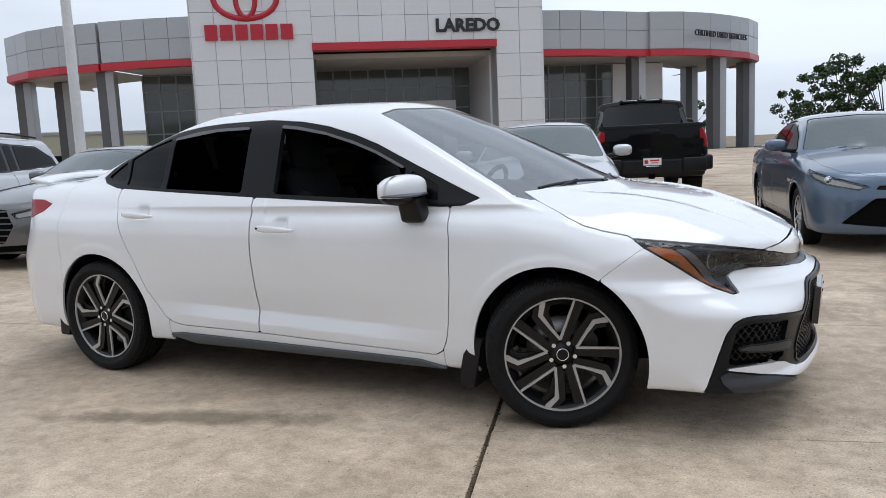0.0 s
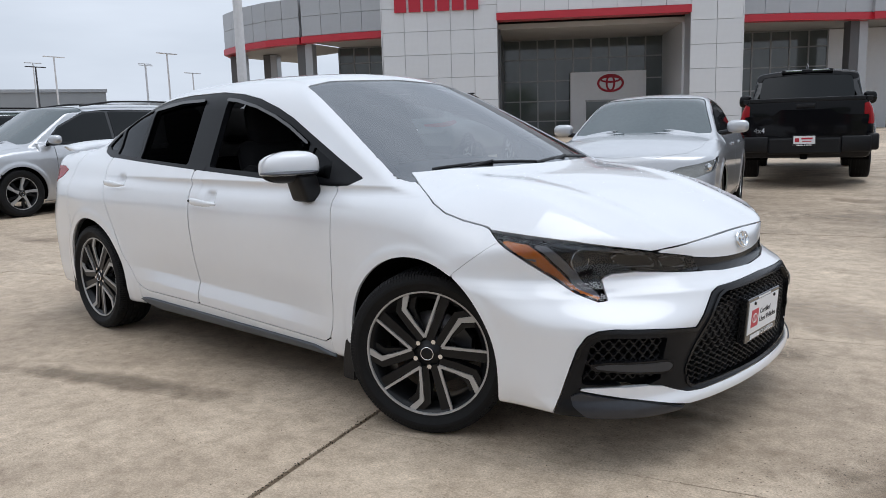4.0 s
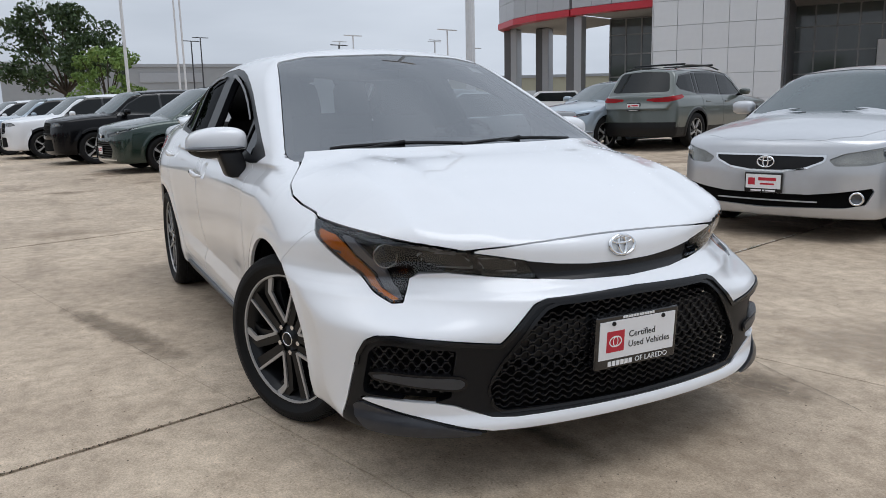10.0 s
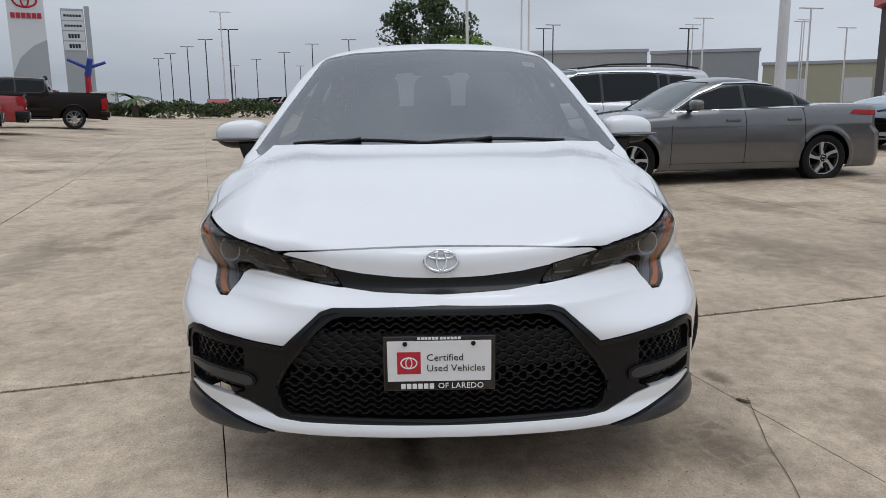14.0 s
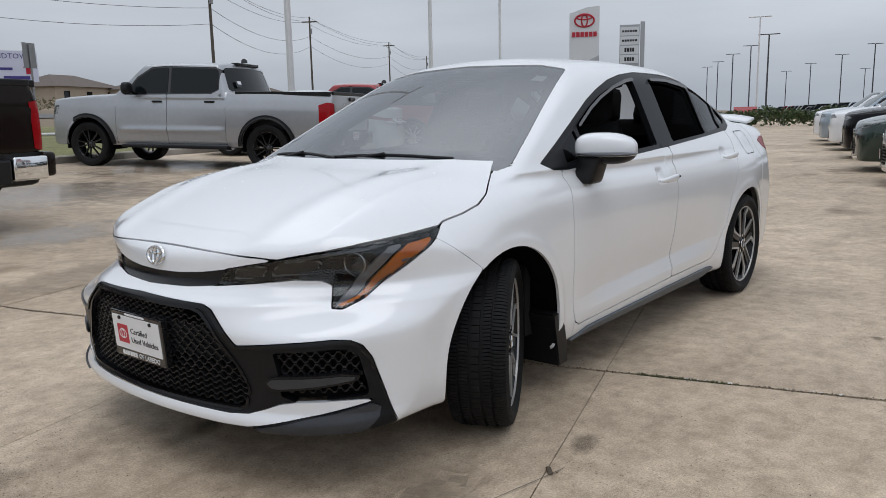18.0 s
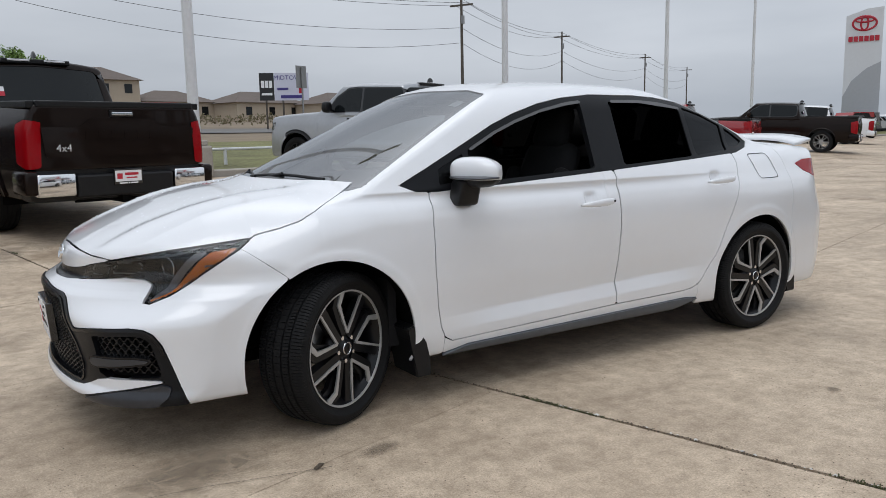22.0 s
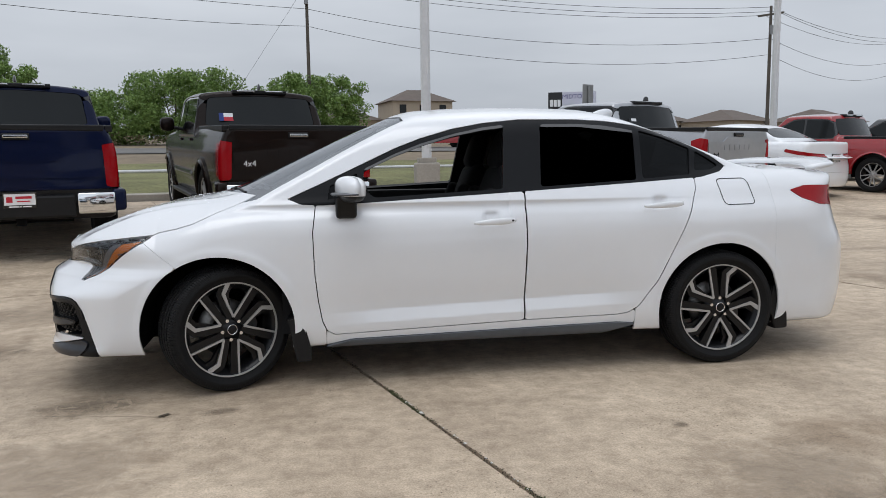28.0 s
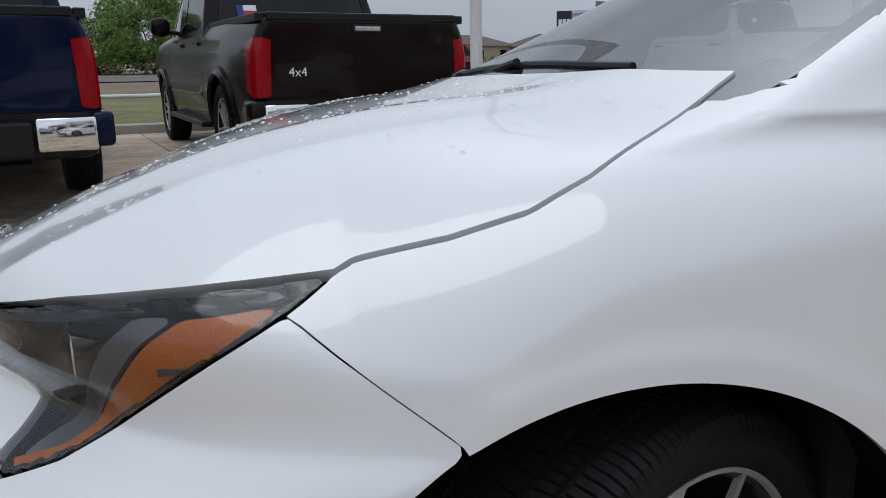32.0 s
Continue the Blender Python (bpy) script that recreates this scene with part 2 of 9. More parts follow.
def prism(poly, lo, hi, m=None):
    """A flat outline (u, v) made solid between two heights: verts and faces; m places it."""
    n = len(poly)
    v = [Vector((p[0], p[1], lo)) for p in poly] + [Vector((p[0], p[1], hi)) for p in poly]
    if m is not None:
        v = [m @ q for q in v]
    f = [tuple(range(n - 1, -1, -1)), tuple(range(n, 2 * n))] + [(k, (k + 1) % n, n + (k + 1) % n, n + k) for k in range(n)]
    return v, f


def joined(pieces):
    vs, fs = [], []
    for v, f in pieces:
        o = len(vs)
        vs.extend(v)
        fs.extend(tuple(i + o for i in q) for q in f)
    return vs, fs


def curve_table(pts, n=500):
    """A smooth line through (x, value) points that never overshoots, as a dense table."""
    p = np.array(sorted(pts), float)
    x, y = p[:, 0], p[:, 1]
    h, d = np.diff(x), np.diff(y) / np.diff(x)
    m = np.zeros(len(x))
    m[0], m[-1] = d[0], d[-1]
    for k in range(1, len(x) - 1):
        if d[k - 1] * d[k] > 0:
            w1, w2 = 2 * h[k] + h[k - 1], h[k] + 2 * h[k - 1]
            m[k] = (w1 + w2) / (w1 / d[k - 1] + w2 / d[k])
    X = np.linspace(x[0], x[-1], n)
    k = np.clip(np.searchsorted(x, X) - 1, 0, len(h) - 1)
    t = (X - x[k]) / h[k]
    Y = (1 + 2 * t) * (1 - t) ** 2 * y[k] + t * (1 - t) ** 2 * h[k] * m[k] + t * t * (3 - 2 * t) * y[k + 1] + t * t * (t - 1) * h[k] * m[k + 1]
    return lambda q: np.interp(q, X, Y)


def smax(a, b, k):
    h = np.maximum(k - np.abs(a - b), 0) / k
    return np.maximum(a, b) + h * h * k * 0.25


def smin(a, b, k):
    return -smax(-a, -b, k)


def bump01(x, a, b, s):
    """1 between a and b, falling off over s."""
    return 1 / (1 + np.exp(-(x - a) / s)) * 1 / (1 + np.exp((x - b) / s))


def cast(F, o, d, far, steps=48):
    """Where rays from outside first enter the solid F < 0; nan where they miss."""
    t = np.full(len(o), np.nan)
    prev = F(o)
    lo = np.zeros(len(o))
    found = np.zeros(len(o), bool)
    a, b = np.zeros(len(o)), np.zeros(len(o))
    for k in range(1, steps + 1):
        s = far * k / steps
        cur = F(o + d * s)
        hit = (~found) & (prev > 0) & (cur <= 0)
        a[hit], b[hit] = far * (k - 1) / steps, s
        found |= hit
        prev = cur
    oi, di, a, b = o[found], d[found], a[found], b[found]
    for _ in range(22):
        c = (a + b) / 2
        neg = F(oi + di * c[:, None]) <= 0
        b = np.where(neg, c, b)
        a = np.where(neg, a, c)
    t[found] = (a + b) / 2
    return o + d * t[:, None]


def cast_even(F, o, d, far, shape, axis):
    """cast() for a grid that mirrors itself in y along one axis: half of it is worked out."""
    n = shape[axis]
    half = np.arange(n // 2, n)
    idx = np.arange(shape[0] * shape[1]).reshape(shape)
    take = np.take(idx, half, axis)
    back = np.take(idx, n - 1 - half, axis)
    p = np.full((shape[0] * shape[1], 3), np.nan)
    q = cast(F, o[take.ravel()], d[take.ravel()], far)
    p[back.ravel()] = q * (1, -1, 1)
    p[take.ravel()] = q
    return p


def gradient(F, p, h=0.004):
    g = np.stack([F(p + h * e) - F(p - h * e) for e in np.eye(3)], 1)
    return g / (np.linalg.norm(g, axis=1, keepdims=True) + 1e-12)


def inside(poly, u, v):
    """Signed distance to an outline, positive inside it."""
    p = np.array(poly, float)
    q = np.roll(p, -1, 0)
    best = np.full(u.shape, 1e9)
    odd = np.zeros(u.shape, bool)
    for (ax, ay), (bx, by) in zip(p, q):
        dx, dy = bx - ax, by - ay
        t = np.clip(((u - ax) * dx + (v - ay) * dy) / (dx * dx + dy * dy + 1e-12), 0, 1)
        best = np.minimum(best, np.hypot(u - ax - t * dx, v - ay - t * dy))
        if abs(dy) > 1e-9:
            cross = ((ay > v) != (by > v)) & (u < dx * (v - ay) / dy + ax)
            odd ^= cross
    return np.where(odd, best, -best)


def rounded(poly, r, seg=4):
    """The outline with its corners cut round."""
    out = []
    n = len(poly)
    for k in range(n):
        a, b, c = (np.array(poly[(k + j - 1) % n], float) for j in range(3))
        u, w = a - b, c - b
        lu, lw = np.linalg.norm(u), np.linalg.norm(w)
        q = min(r, lu * 0.45, lw * 0.45)
        s, e = b + u / lu * q, b + w / lw * q
        for j in range(seg + 1):
            t = j / seg
            out.append(tuple((1 - t) ** 2 * s + 2 * t * (1 - t) * b + t * t * e))
    return out


class Sheet:
    """A grid of points on a body, to be cut into panels."""

    def __init__(self, F, pts, shape, keys):
        self.F, self.p, self.shape, self.keys = F, pts, shape, keys

    def cut(self, val, lip=0.012, offset=0.0):
        """Verts, faces and normals of the part where val > 0, with its rim turned inwards by lip."""
        m, n = self.shape
        p, ok = self.p, ~np.isnan(self.p[:, 0])
        val = np.where(ok, val, -1.0)
        idx = np.arange(m * n).reshape(m, n)
        quads = np.stack([idx[:-1, :-1], idx[1:, :-1], idx[1:, 1:], idx[:-1, 1:]], -1).reshape(-1, 4)
        good = ok[quads].all(1)
        pos = (val[quads] > 0)
        full = quads[good & pos.all(1)]
        edge = quads[good & pos.any(1) & ~pos.all(1)]
        verts, vid, faces = [], {}, []

        def corner(i):
            if i not in vid:
                vid[i] = len(verts)
                verts.append(p[i])
            return vid[i]

        def cross(i, j):
            key = (min(i, j), max(i, j), 0)
            if key not in vid:
                t = val[i] / (val[i] - val[j])
                vid[key] = len(verts)
                verts.append(p[i] + (p[j] - p[i]) * t)
            return vid[key]

        for q in full:
            faces.append([corner(i) for i in q])
        for q in edge:
            poly = []
            for k in range(4):
                i, j = q[k], q[(k + 1) % 4]
                if val[i] > 0:
                    poly.append(corner(i))
                if (val[i] > 0) != (val[j] > 0):
                    poly.append(cross(i, j))
            if len(poly) > 2:
                faces.append(poly)
        if not faces:
            return [], [], []
        verts = np.array(verts)
        nor = gradient(self.F, verts)
        verts = verts + nor * offset
        f0 = faces[len(faces) // 2]
        a, b, c = verts[f0[0]], verts[f0[1]], verts[f0[2]]
        if np.dot(np.cross(b - a, c - a), nor[f0[0]]) < 0:
            faces = [f[::-1] for f in faces]
        if lip > 0:
            count = {}
            for f in faces:
                for k in range(len(f)):
                    e = (f[k], f[(k + 1) % len(f)])
                    count[e] = 1
            rim = [e for e in count if (e[1], e[0]) not in count]
            ids = {}
            ev, en = [], []
            base = len(verts)
            for a, b in rim:
                for i in (a, b):
                    if i not in ids:
                        ids[i] = base + len(ev)
                        ev += [verts[i], verts[i] - nor[i] * lip]
                        en += [nor[i], nor[i]]
            for a, b in rim:
                faces.append([ids[b], ids[a], ids[a] + 1, ids[b] + 1])
            out = {}
            for a, b in rim:
                t = verts[b] - verts[a]
                for i in (a, b):
                    out[i] = out.get(i, 0) + np.cross(t, nor[i])
            for i, k in ids.items():
                o = out[i] / (np.linalg.norm(out[i]) + 1e-12)
                en[k - base] = o
                en[k - base + 1] = o
            verts, nor = np.vstack([verts, ev]), np.vstack([nor, en])
        return verts, faces, nor


def side_sheet(F, x0, x1, z0, z1, dx, dz, sign=-1):
    """Rays from the side over (x, z)."""
    xs, zs = np.arange(x0, x1 + 1e-9, dx), np.arange(z0, z1 + 1e-9, dz)
    X, Z = np.meshgrid(xs, zs, indexing="ij")
    o = np.stack([X.ravel(), np.full(X.size, sign * 1.35), Z.ravel()], 1)
    d = np.zeros_like(o)
    d[:, 1] = -sign
    return Sheet(F, cast(F, o, d, 1.2), X.shape, (X.ravel(), Z.ravel()))


def plan_sheet(F, x0, x1, w, dx, dy, top=2.4):
    """Rays from above over (x, y)."""
    xs, ys = np.arange(x0, x1 + 1e-9, dx), np.linspace(-w, w, 2 * int(w / dy) + 1)
    X, Y = np.meshgrid(xs, ys, indexing="ij")
    o = np.stack([X.ravel(), Y.ravel(), np.full(X.size, top)], 1)
    d = np.zeros_like(o)
    d[:, 2] = -1
    return Sheet(F, cast_even(F, o, d, top - 0.2, X.shape, 1), X.shape, (X.ravel(), Y.ravel()))


def round_sheet(F, cx, a0, a1, z0, z1, da, dz, far=2.2):
    """Rays towards an upright axis at x = cx, over (angle in degrees from +x, z)."""
    k = int((a1 - a0) / 2 / da)
    an, zs = (a0 + a1) / 2 + np.arange(-k, k + 1) * da, np.arange(z0, z1 + 1e-9, dz)
    A, Z = np.meshgrid(an, zs, indexing="ij")
    A, Z = A.ravel(), Z.ravel()
    c, s = np.cos(np.radians(A)), np.sin(np.radians(A))
    o = np.stack([cx + far * c, far * s, Z], 1)
    d = np.stack([-c, -s, 0 * c], 1)
    return Sheet(F, cast_even(F, o, d, far, (len(an), len(zs)), 0), (len(an), len(zs)), (A, Z))


def arch_sheet(F, x0, x1, cz, amax, dx, da, far=1.5):
    """Rays towards the line y = 0, z = cz, over (x, angle in degrees from upright)."""
    k = int(amax / da)
    xs, an = np.arange(x0, x1 + 1e-9, dx), np.arange(-k, k + 1) * da
    X, A = np.meshgrid(xs, an, indexing="ij")
    X, A = X.ravel(), A.ravel()
    s, c = np.sin(np.radians(A)), np.cos(np.radians(A))
    o = np.stack([X, far * s, cz + far * c], 1)
    d = np.stack([0 * s, -s, -c], 1)
    return Sheet(F, cast_even(F, o, d, far, (len(xs), len(an)), 1), (len(xs), len(an)), (X, A))


def flipped(sheet):
    """The same grid on the other side of the body."""
    return Sheet(sheet.F, sheet.p * (1, -1, 1), sheet.shape, sheet.keys)

# ---- the lie of the land ----
LOT_A, LOT_B = Vector((-0.277, 0.961, 0)), Vector((0.961, 0.277, 0))  # across and along the rows of the lot


def lot(s, t, z=0.0):
    """A place from its distance across (s) and along (t) the lot."""
    p = LOT_A * s + LOT_B * t
    return Vector((p.x, p.y, z))


def ground_s(s):
    """Height of the ground by its distance across the lot: level by the car, rising gently towards the building and the street."""
    return float(np.interp(-s, [-34.0, -24.6, -16.8, -12.9, -8.95, -5.0, 2.7, 4.0, 5.2, 7.0, 10.0, 11.2, 11.25, 13.0, 24.0, 34.0, 44.0, 70.0, 110.0, 900.0], [0.34, 0.30, 0.22, 0.16, 0.08, 0.0, 0.0, 0.07, 0.17, 0.28, 0.36, 0.40, 0.50, 0.62, 0.90, 1.45, 1.85, 2.9, 4.2, 4.6]))


def ground_z(x, y):
    return ground_s(-0.277 * x + 0.961 * y)


# ---- the white sedan; front axle at x = 0, nose towards +x ----
WB, WR = 2.70, 0.318
h_plan = curve_table([(-3.8, 0.79), (-3.4, 0.835), (-3.1, 0.862), (-2.7, 0.884), (-2.3, 0.876), (-1.6, 0.870), (-0.9, 0.868), (-0.45, 0.872), (0.0, 0.882), (0.3, 0.880), (0.6, 0.872), (1.1, 0.86)])
h_sect = curve_table([(0.10, -0.09), (0.18, -0.055), (0.24, -0.034), (0.30, -0.022), (0.42, -0.014), (0.56, -0.002), (0.68, 0.0), (0.78, -0.004), (0.86, -0.018), (0.93, -0.052), (1.00, -0.085), (1.10, -0.14), (1.3, -0.26)])
h_hood = curve_table([(-3.9, 1.06), (-3.5, 1.085), (-3.2, 1.11), (-2.9, 1.115), (-2.4, 1.09), (-1.5, 1.03), (-0.6, 1.02), (-0.25, 1.005), (0.0, 0.981), (0.2, 0.960), (0.35, 0.932), (0.55, 0.874), (0.70, 0.818), (0.80, 0.772), (0.87, 0.736), (1.1, 0.60)])
h_nose = curve_table([(0.10, 0.86), (0.15, 0.93), (0.20, 0.968), (0.235, 0.965), (0.27, 0.948), (0.40, 0.955), (0.52, 0.968), (0.585, 0.960), (0.615, 0.920), (0.645, 0.884), (0.70, 0.882), (0.745, 0.886), (0.78, 0.876), (0.84, 0.845), (1.0, 0.7)])
h_swp = curve_table([(0.1, 0.25), (0.50, 0.25), (0.60, 0.36), (0.68, 0.44), (0.8, 0.46), (1.0, 0.46)])
h_tail = curve_table([(0.10, -3.60), (0.22, -3.67), (0.40, -3.71), (0.60, -3.715), (0.80, -3.65), (0.95, -3.61), (1.06, -3.64), (1.12, -3.66), (1.4, -3.5)])
h_roof = curve_table([(0.2, 1.19), (-0.5, 1.345), (-0.9, 1.425), (-1.2, 1.455), (-1.6, 1.466), (-2.0, 1.456), (-2.4, 1.416), (-2.8, 1.345), (-3.4, 1.21)])
h_wind = curve_table([(0.80, 0.36), (0.98, 0.03), (1.10, -0.23), (1.22, -0.49), (1.34, -0.76), (1.42, -0.96), (1.5, -1.2)])
h_back = curve_table([(0.95, -3.45), (1.09, -3.09), (1.18, -2.86), (1.28, -2.60), (1.36, -2.38), (1.42, -2.2), (1.5, -1.9)])
h_belt = curve_table([(-3.6, 0.60), (-3.1, 0.690), (-2.8, 0.738), (-2.3, 0.782), (-1.6, 0.802), (-1.0, 0.797), (-0.6, 0.782), (-0.3, 0.768), (0.2, 0.74)])


def hero_low(p):
    x, ya, z = p[:, 0], np.abs(p[:, 1]), p[:, 2]
    rf, rr = np.hypot(x, z - WR), np.hypot(x + WB, z - WR)
    flare = 0.005 / (1 + np.exp((rf - 0.412) / 0.006)) + 0.005 / (1 + np.exp((rr - 0.417) / 0.006)) + 0.007 * np.exp(-((rf - 0.36) / 0.10) ** 2) + 0.007 * np.exp(-((rr - 0.36) / 0.10) ** 2)
    haunch = 0.018 * np.exp(-((x + 2.75) / 0.5) ** 2) * np.exp(-((z - 0.80) / 0.13) ** 2)
    # the doors lean in towards a low crease and flare out again over it
    crest = 0.405 - 0.03 * np.clip(x + 1.4, -1, 1)
    waist = -0.024 * np.where(z > crest, np.clip(1 - (z - crest) / 0.34, 0, 1) ** 1.3, np.clip(1 - (crest - z) / 0.065, 0, 1)) * bump01(x, -2.12, -0.66, 0.07)
    dent = -0.024 * np.exp(-((x + 1.395) / 0.040) ** 4 - ((z - 0.850) / 0.030) ** 4) - 0.024 * np.exp(-((x + 2.345) / 0.040) ** 4 - ((z - 0.915) / 0.030) ** 4)
    side = ya - (h_plan(x) + h_sect(z) + flare + haunch + waist + dent)
    # the hood lies nearly flat between its shoulders and falls away over the fenders
    crown = np.interp(x, [-0.3, 0.0, 0.45, 0.64, 0.80], [0.075, 0.050, 0.036, 0.060, 0.100]) * (ya / 0.75) ** 2.2
    crown = crown + np.interp(x, [-0.2, 0.05, 0.30, 0.60], [0.0, 0.35, 1.10, 1.25]) * np.clip(ya - 0.60, 0, 1) ** 1.5
    crease = 0.010 * np.exp(-((ya - 0.42 - 0.16 * np.clip(-x + 0.6, 0, 1)) / 0.07) ** 2) * (x > -0.3)
    top = (z - (h_hood(x) - np.where(x > -1.5, crown, 0.04 * (ya / 0.7) ** 2) + crease)) * 0.93
    # hollow under the lamp's tip, deepest at its lower corner
    hollow = 0.095 * np.exp(-((ya - 0.66) / 0.19) ** 2) * np.exp(-(np.abs(z - 0.590) / np.where(z > 0.590, 0.085, 0.062)) ** 2.2)
    front = x - (h_nose(z) - h_swp(z) * ya ** 2 - 0.8 * ya ** 8 - hollow)
    rear = (h_tail(z) + 0.22 * ya ** 2 + 0.8 * ya ** 8) - x
    f = smax(side, top, 0.09)
    f = smax(f, front, 0.035)
    f = smax(f, rear, 0.06)
    return smax(f, 0.203 - z, 0.03)


def hero_cab(p):
    x, ya, z = p[:, 0], np.abs(p[:, 1]), p[:, 2]
    side = (ya - (h_belt(x) - 0.500 * (np.maximum(z, 0.94) - 0.993) - 0.9 * np.clip(0.94 - z, 0, 1) - 0.05 * np.clip(z - 1.25, 0, 1) ** 2)) * 0.9
    roof = z - (h_roof(x) - 0.055 * (ya / 0.55) ** 2.4)
    wind = (x - (h_wind(z) - 0.45 * ya ** 2)) * 0.42
    back = ((h_back(z) + 0.34 * ya ** 2) - x) * 0.40
    f = smax(side, roof, 0.10)
    f = smax(f, wind, 0.018)
    f = smax(f, back, 0.03)
    return smax(f, 0.7 - z, 0.01)


def hero_F(p):
    return smin(hero_low(p), hero_cab(p), 0.05)


hero = thing("sedan", None, "white four-door sedan with black trim parked on the concrete lot", "car")
H_DLO = [(-0.345, 0.968), (-0.42, 0.937), (-0.53, 0.932), (-1.05, 0.958), (-1.586, 0.985), (-2.2, 1.018), (-2.62, 1.043), (-2.75, 1.072), (-2.80, 1.102), (-2.74, 1.152), (-2.60, 1.228), (-2.45, 1.292), (-2.30, 1.336), (-2.12, 1.362), (-1.95, 1.372), (-1.612, 1.373), (-1.40, 1.353), (-1.227, 1.322), (-1.05, 1.272), (-0.913, 1.222), (-0.70, 1.125), (-0.50, 1.035)]
H_FDOOR = [(-0.497, 1.02), (-0.466, 0.80), (-0.470, 0.60), (-0.484, 0.45), (-0.503, 0.34), (-0.525, 0.29), (-0.565, 0.268), (-1.05, 0.281), (-1.572, 0.297), (-1.583, 0.70), (-1.580, 1.05)]
H_RDOOR = [(-1.5835, 1.05), (-1.5865, 0.70), (-1.5755, 0.297), (-2.09, 0.303), (-2.16, 0.312), (-2.22, 0.345), (-2.32, 0.48), (-2.44, 0.719), (-2.565, 0.985), (-2.58, 1.06)]
H_WIND = rounded([(-0.735, 0.955), (0.735, 0.955), (0.735, 0.985), (0.545, 1.368), (0.40, 1.395), (0.0, 1.408), (-0.40, 1.395), (-0.545, 1.368), (-0.735, 0.985)], 0.02)
H_BACK = rounded([(-0.62, 1.085), (0.62, 1.085), (0.50, 1.345), (0.0, 1.385), (-0.50, 1.345)], 0.05)
H_HOOD = [(0.95, 0.0), (0.93, 0.30), (0.84, 0.45), (0.765, 0.50), (0.68, 0.572), (0.58, 0.650), (0.46, 0.706), (0.31, 0.742), (0.15, 0.747), (0.0, 0.738), (-0.12, 0.726), (-0.25, 0.712), (-0.32, 0.706), (-0.32, 0.0)]
H_LIGHT = [(21.3, 0.689), (27.0, 0.706), (33.1, 0.722), (41, 0.745), (50, 0.768), (60, 0.786), (68.3, 0.799), (66.5, 0.775), (62, 0.730), (56, 0.668), (50, 0.607), (45.5, 0.578), (43.6, 0.580), (43.8, 0.640), (41.5, 0.656), (36, 0.660), (28, 0.650), (18.8, 0.638)]
H_BROW = [(-21.2, 0.688), (-15, 0.674), (-8, 0.665), (0, 0.662), (8, 0.665), (15, 0.674), (21.2, 0.688), (18.7, 0.638), (12, 0.629), (0, 0.624), (-12, 0.629), (-18.7, 0.638)]
H_MASK = [(0, 0.598), (18.6, 0.590), (20.6, 0.578), (26.5, 0.476), (36, 0.494), (43.5, 0.503), (46.6, 0.499), (48.6, 0.482), (50.2, 0.440), (51.9, 0.35), (53.2, 0.278), (54.6, 0.215), (54.0, 0.206), (44, 0.204), (0, 0.204)]
H_LIP = [(0, 0.250), (24, 0.250), (28.2, 0.256), (31.5, 0.277), (34.0, 0.296), (37, 0.306), (44, 0.310), (50.0, 0.306), (50.0, 0.298), (44, 0.278), (37, 0.251), (31, 0.228), (28, 0.218), (22, 0.215), (0, 0.217)]
H_WING = [(49.6, 0.291), (44, 0.271), (37, 0.244), (31, 0.221), (28.5, 0.2125), (33, 0.2110), (45, 0.2110), (48.6, 0.213), (51.0, 0.245), (51.4, 0.280)]
H_GRILLE = [(0, 0.576), (16.4, 0.570), (18.4, 0.560), (20.6, 0.528), (26.0, 0.415), (27.9, 0.360), (28.2, 0.332), (27.6, 0.288), (26.2, 0.270), (0, 0.264)]
H_POD = [(33.6, 0.462), (44.0, 0.474), (46.4, 0.470), (47.9, 0.448), (49.4, 0.345), (49.3, 0.318), (44, 0.3165), (36.4, 0.312), (34.6, 0.322), (34.2, 0.40)]
DEG = 0.0165


def hood_in(x, y, z):
    """Positive on the hood: above its front edge, and inside its sides behind the lamps."""
    ya = np.abs(y)
    a = np.degrees(np.arctan2(ya, x))
    edge = np.where(a < 33.0, 0.749 - 0.10 * ya ** 2, np.interp(a, [33.0, 41.0, 50.0, 60.0, 68.8], [0.726, 0.749, 0.772, 0.790, 0.803]))
    side = np.interp(x, [-0.32, -0.25, -0.151, -0.05, 0.05, 0.118, 0.20, 0.29], [0.60, 0.645, 0.686, 0.742, 0.798, 0.812, 0.805, 0.786]) - ya
    return np.where(a < 68.8, z - edge, side)


def mirror2(poly):
    return [(-u, v) for u, v in poly]


def both(poly):
    """A half outline that starts and ends at u = 0, closed on the other side."""
    return poly + [(-u, v) for u, v in reversed(poly) if abs(u) > 1e-6]


def hero_panel(name, sheet, val, mat, parent, label="", lip=0.012, offset=0.0):
    v, f, n = sheet.cut(val, lip, offset)
    return mesh_object(name, v, f, mat, parent, label, n)


def ang(poly):
    return [(a * DEG, z) for a, z in poly]


nose = round_sheet(hero_F, 0.0, -104, 104, 0.2095, 0.86, 0.65, 0.0075)
ns_a, ns_z = nose.keys[0] * DEG, nose.keys[1]
n_p = nose.p
d_light = np.maximum(inside(ang(H_LIGHT), ns_a, ns_z), inside(ang(mirror2(H_LIGHT)), ns_a, ns_z))
d_brow = inside(ang(H_BROW), ns_a, ns_z)
d_mask = inside(ang(both(H_MASK)), ns_a, ns_z)
d_lip = inside(ang(both(H_LIP)), ns_a, ns_z)
d_grille = inside(ang(both(H_GRILLE)), ns_a, ns_z)
d_pod = np.maximum(inside(ang(H_POD), ns_a, ns_z), inside(ang(mirror2(H_POD)), ns_a, ns_z))
hood_out = np.where(np.isnan(n_p[:, 0]), -1, hood_in(*np.nan_to_num(n_p).T))
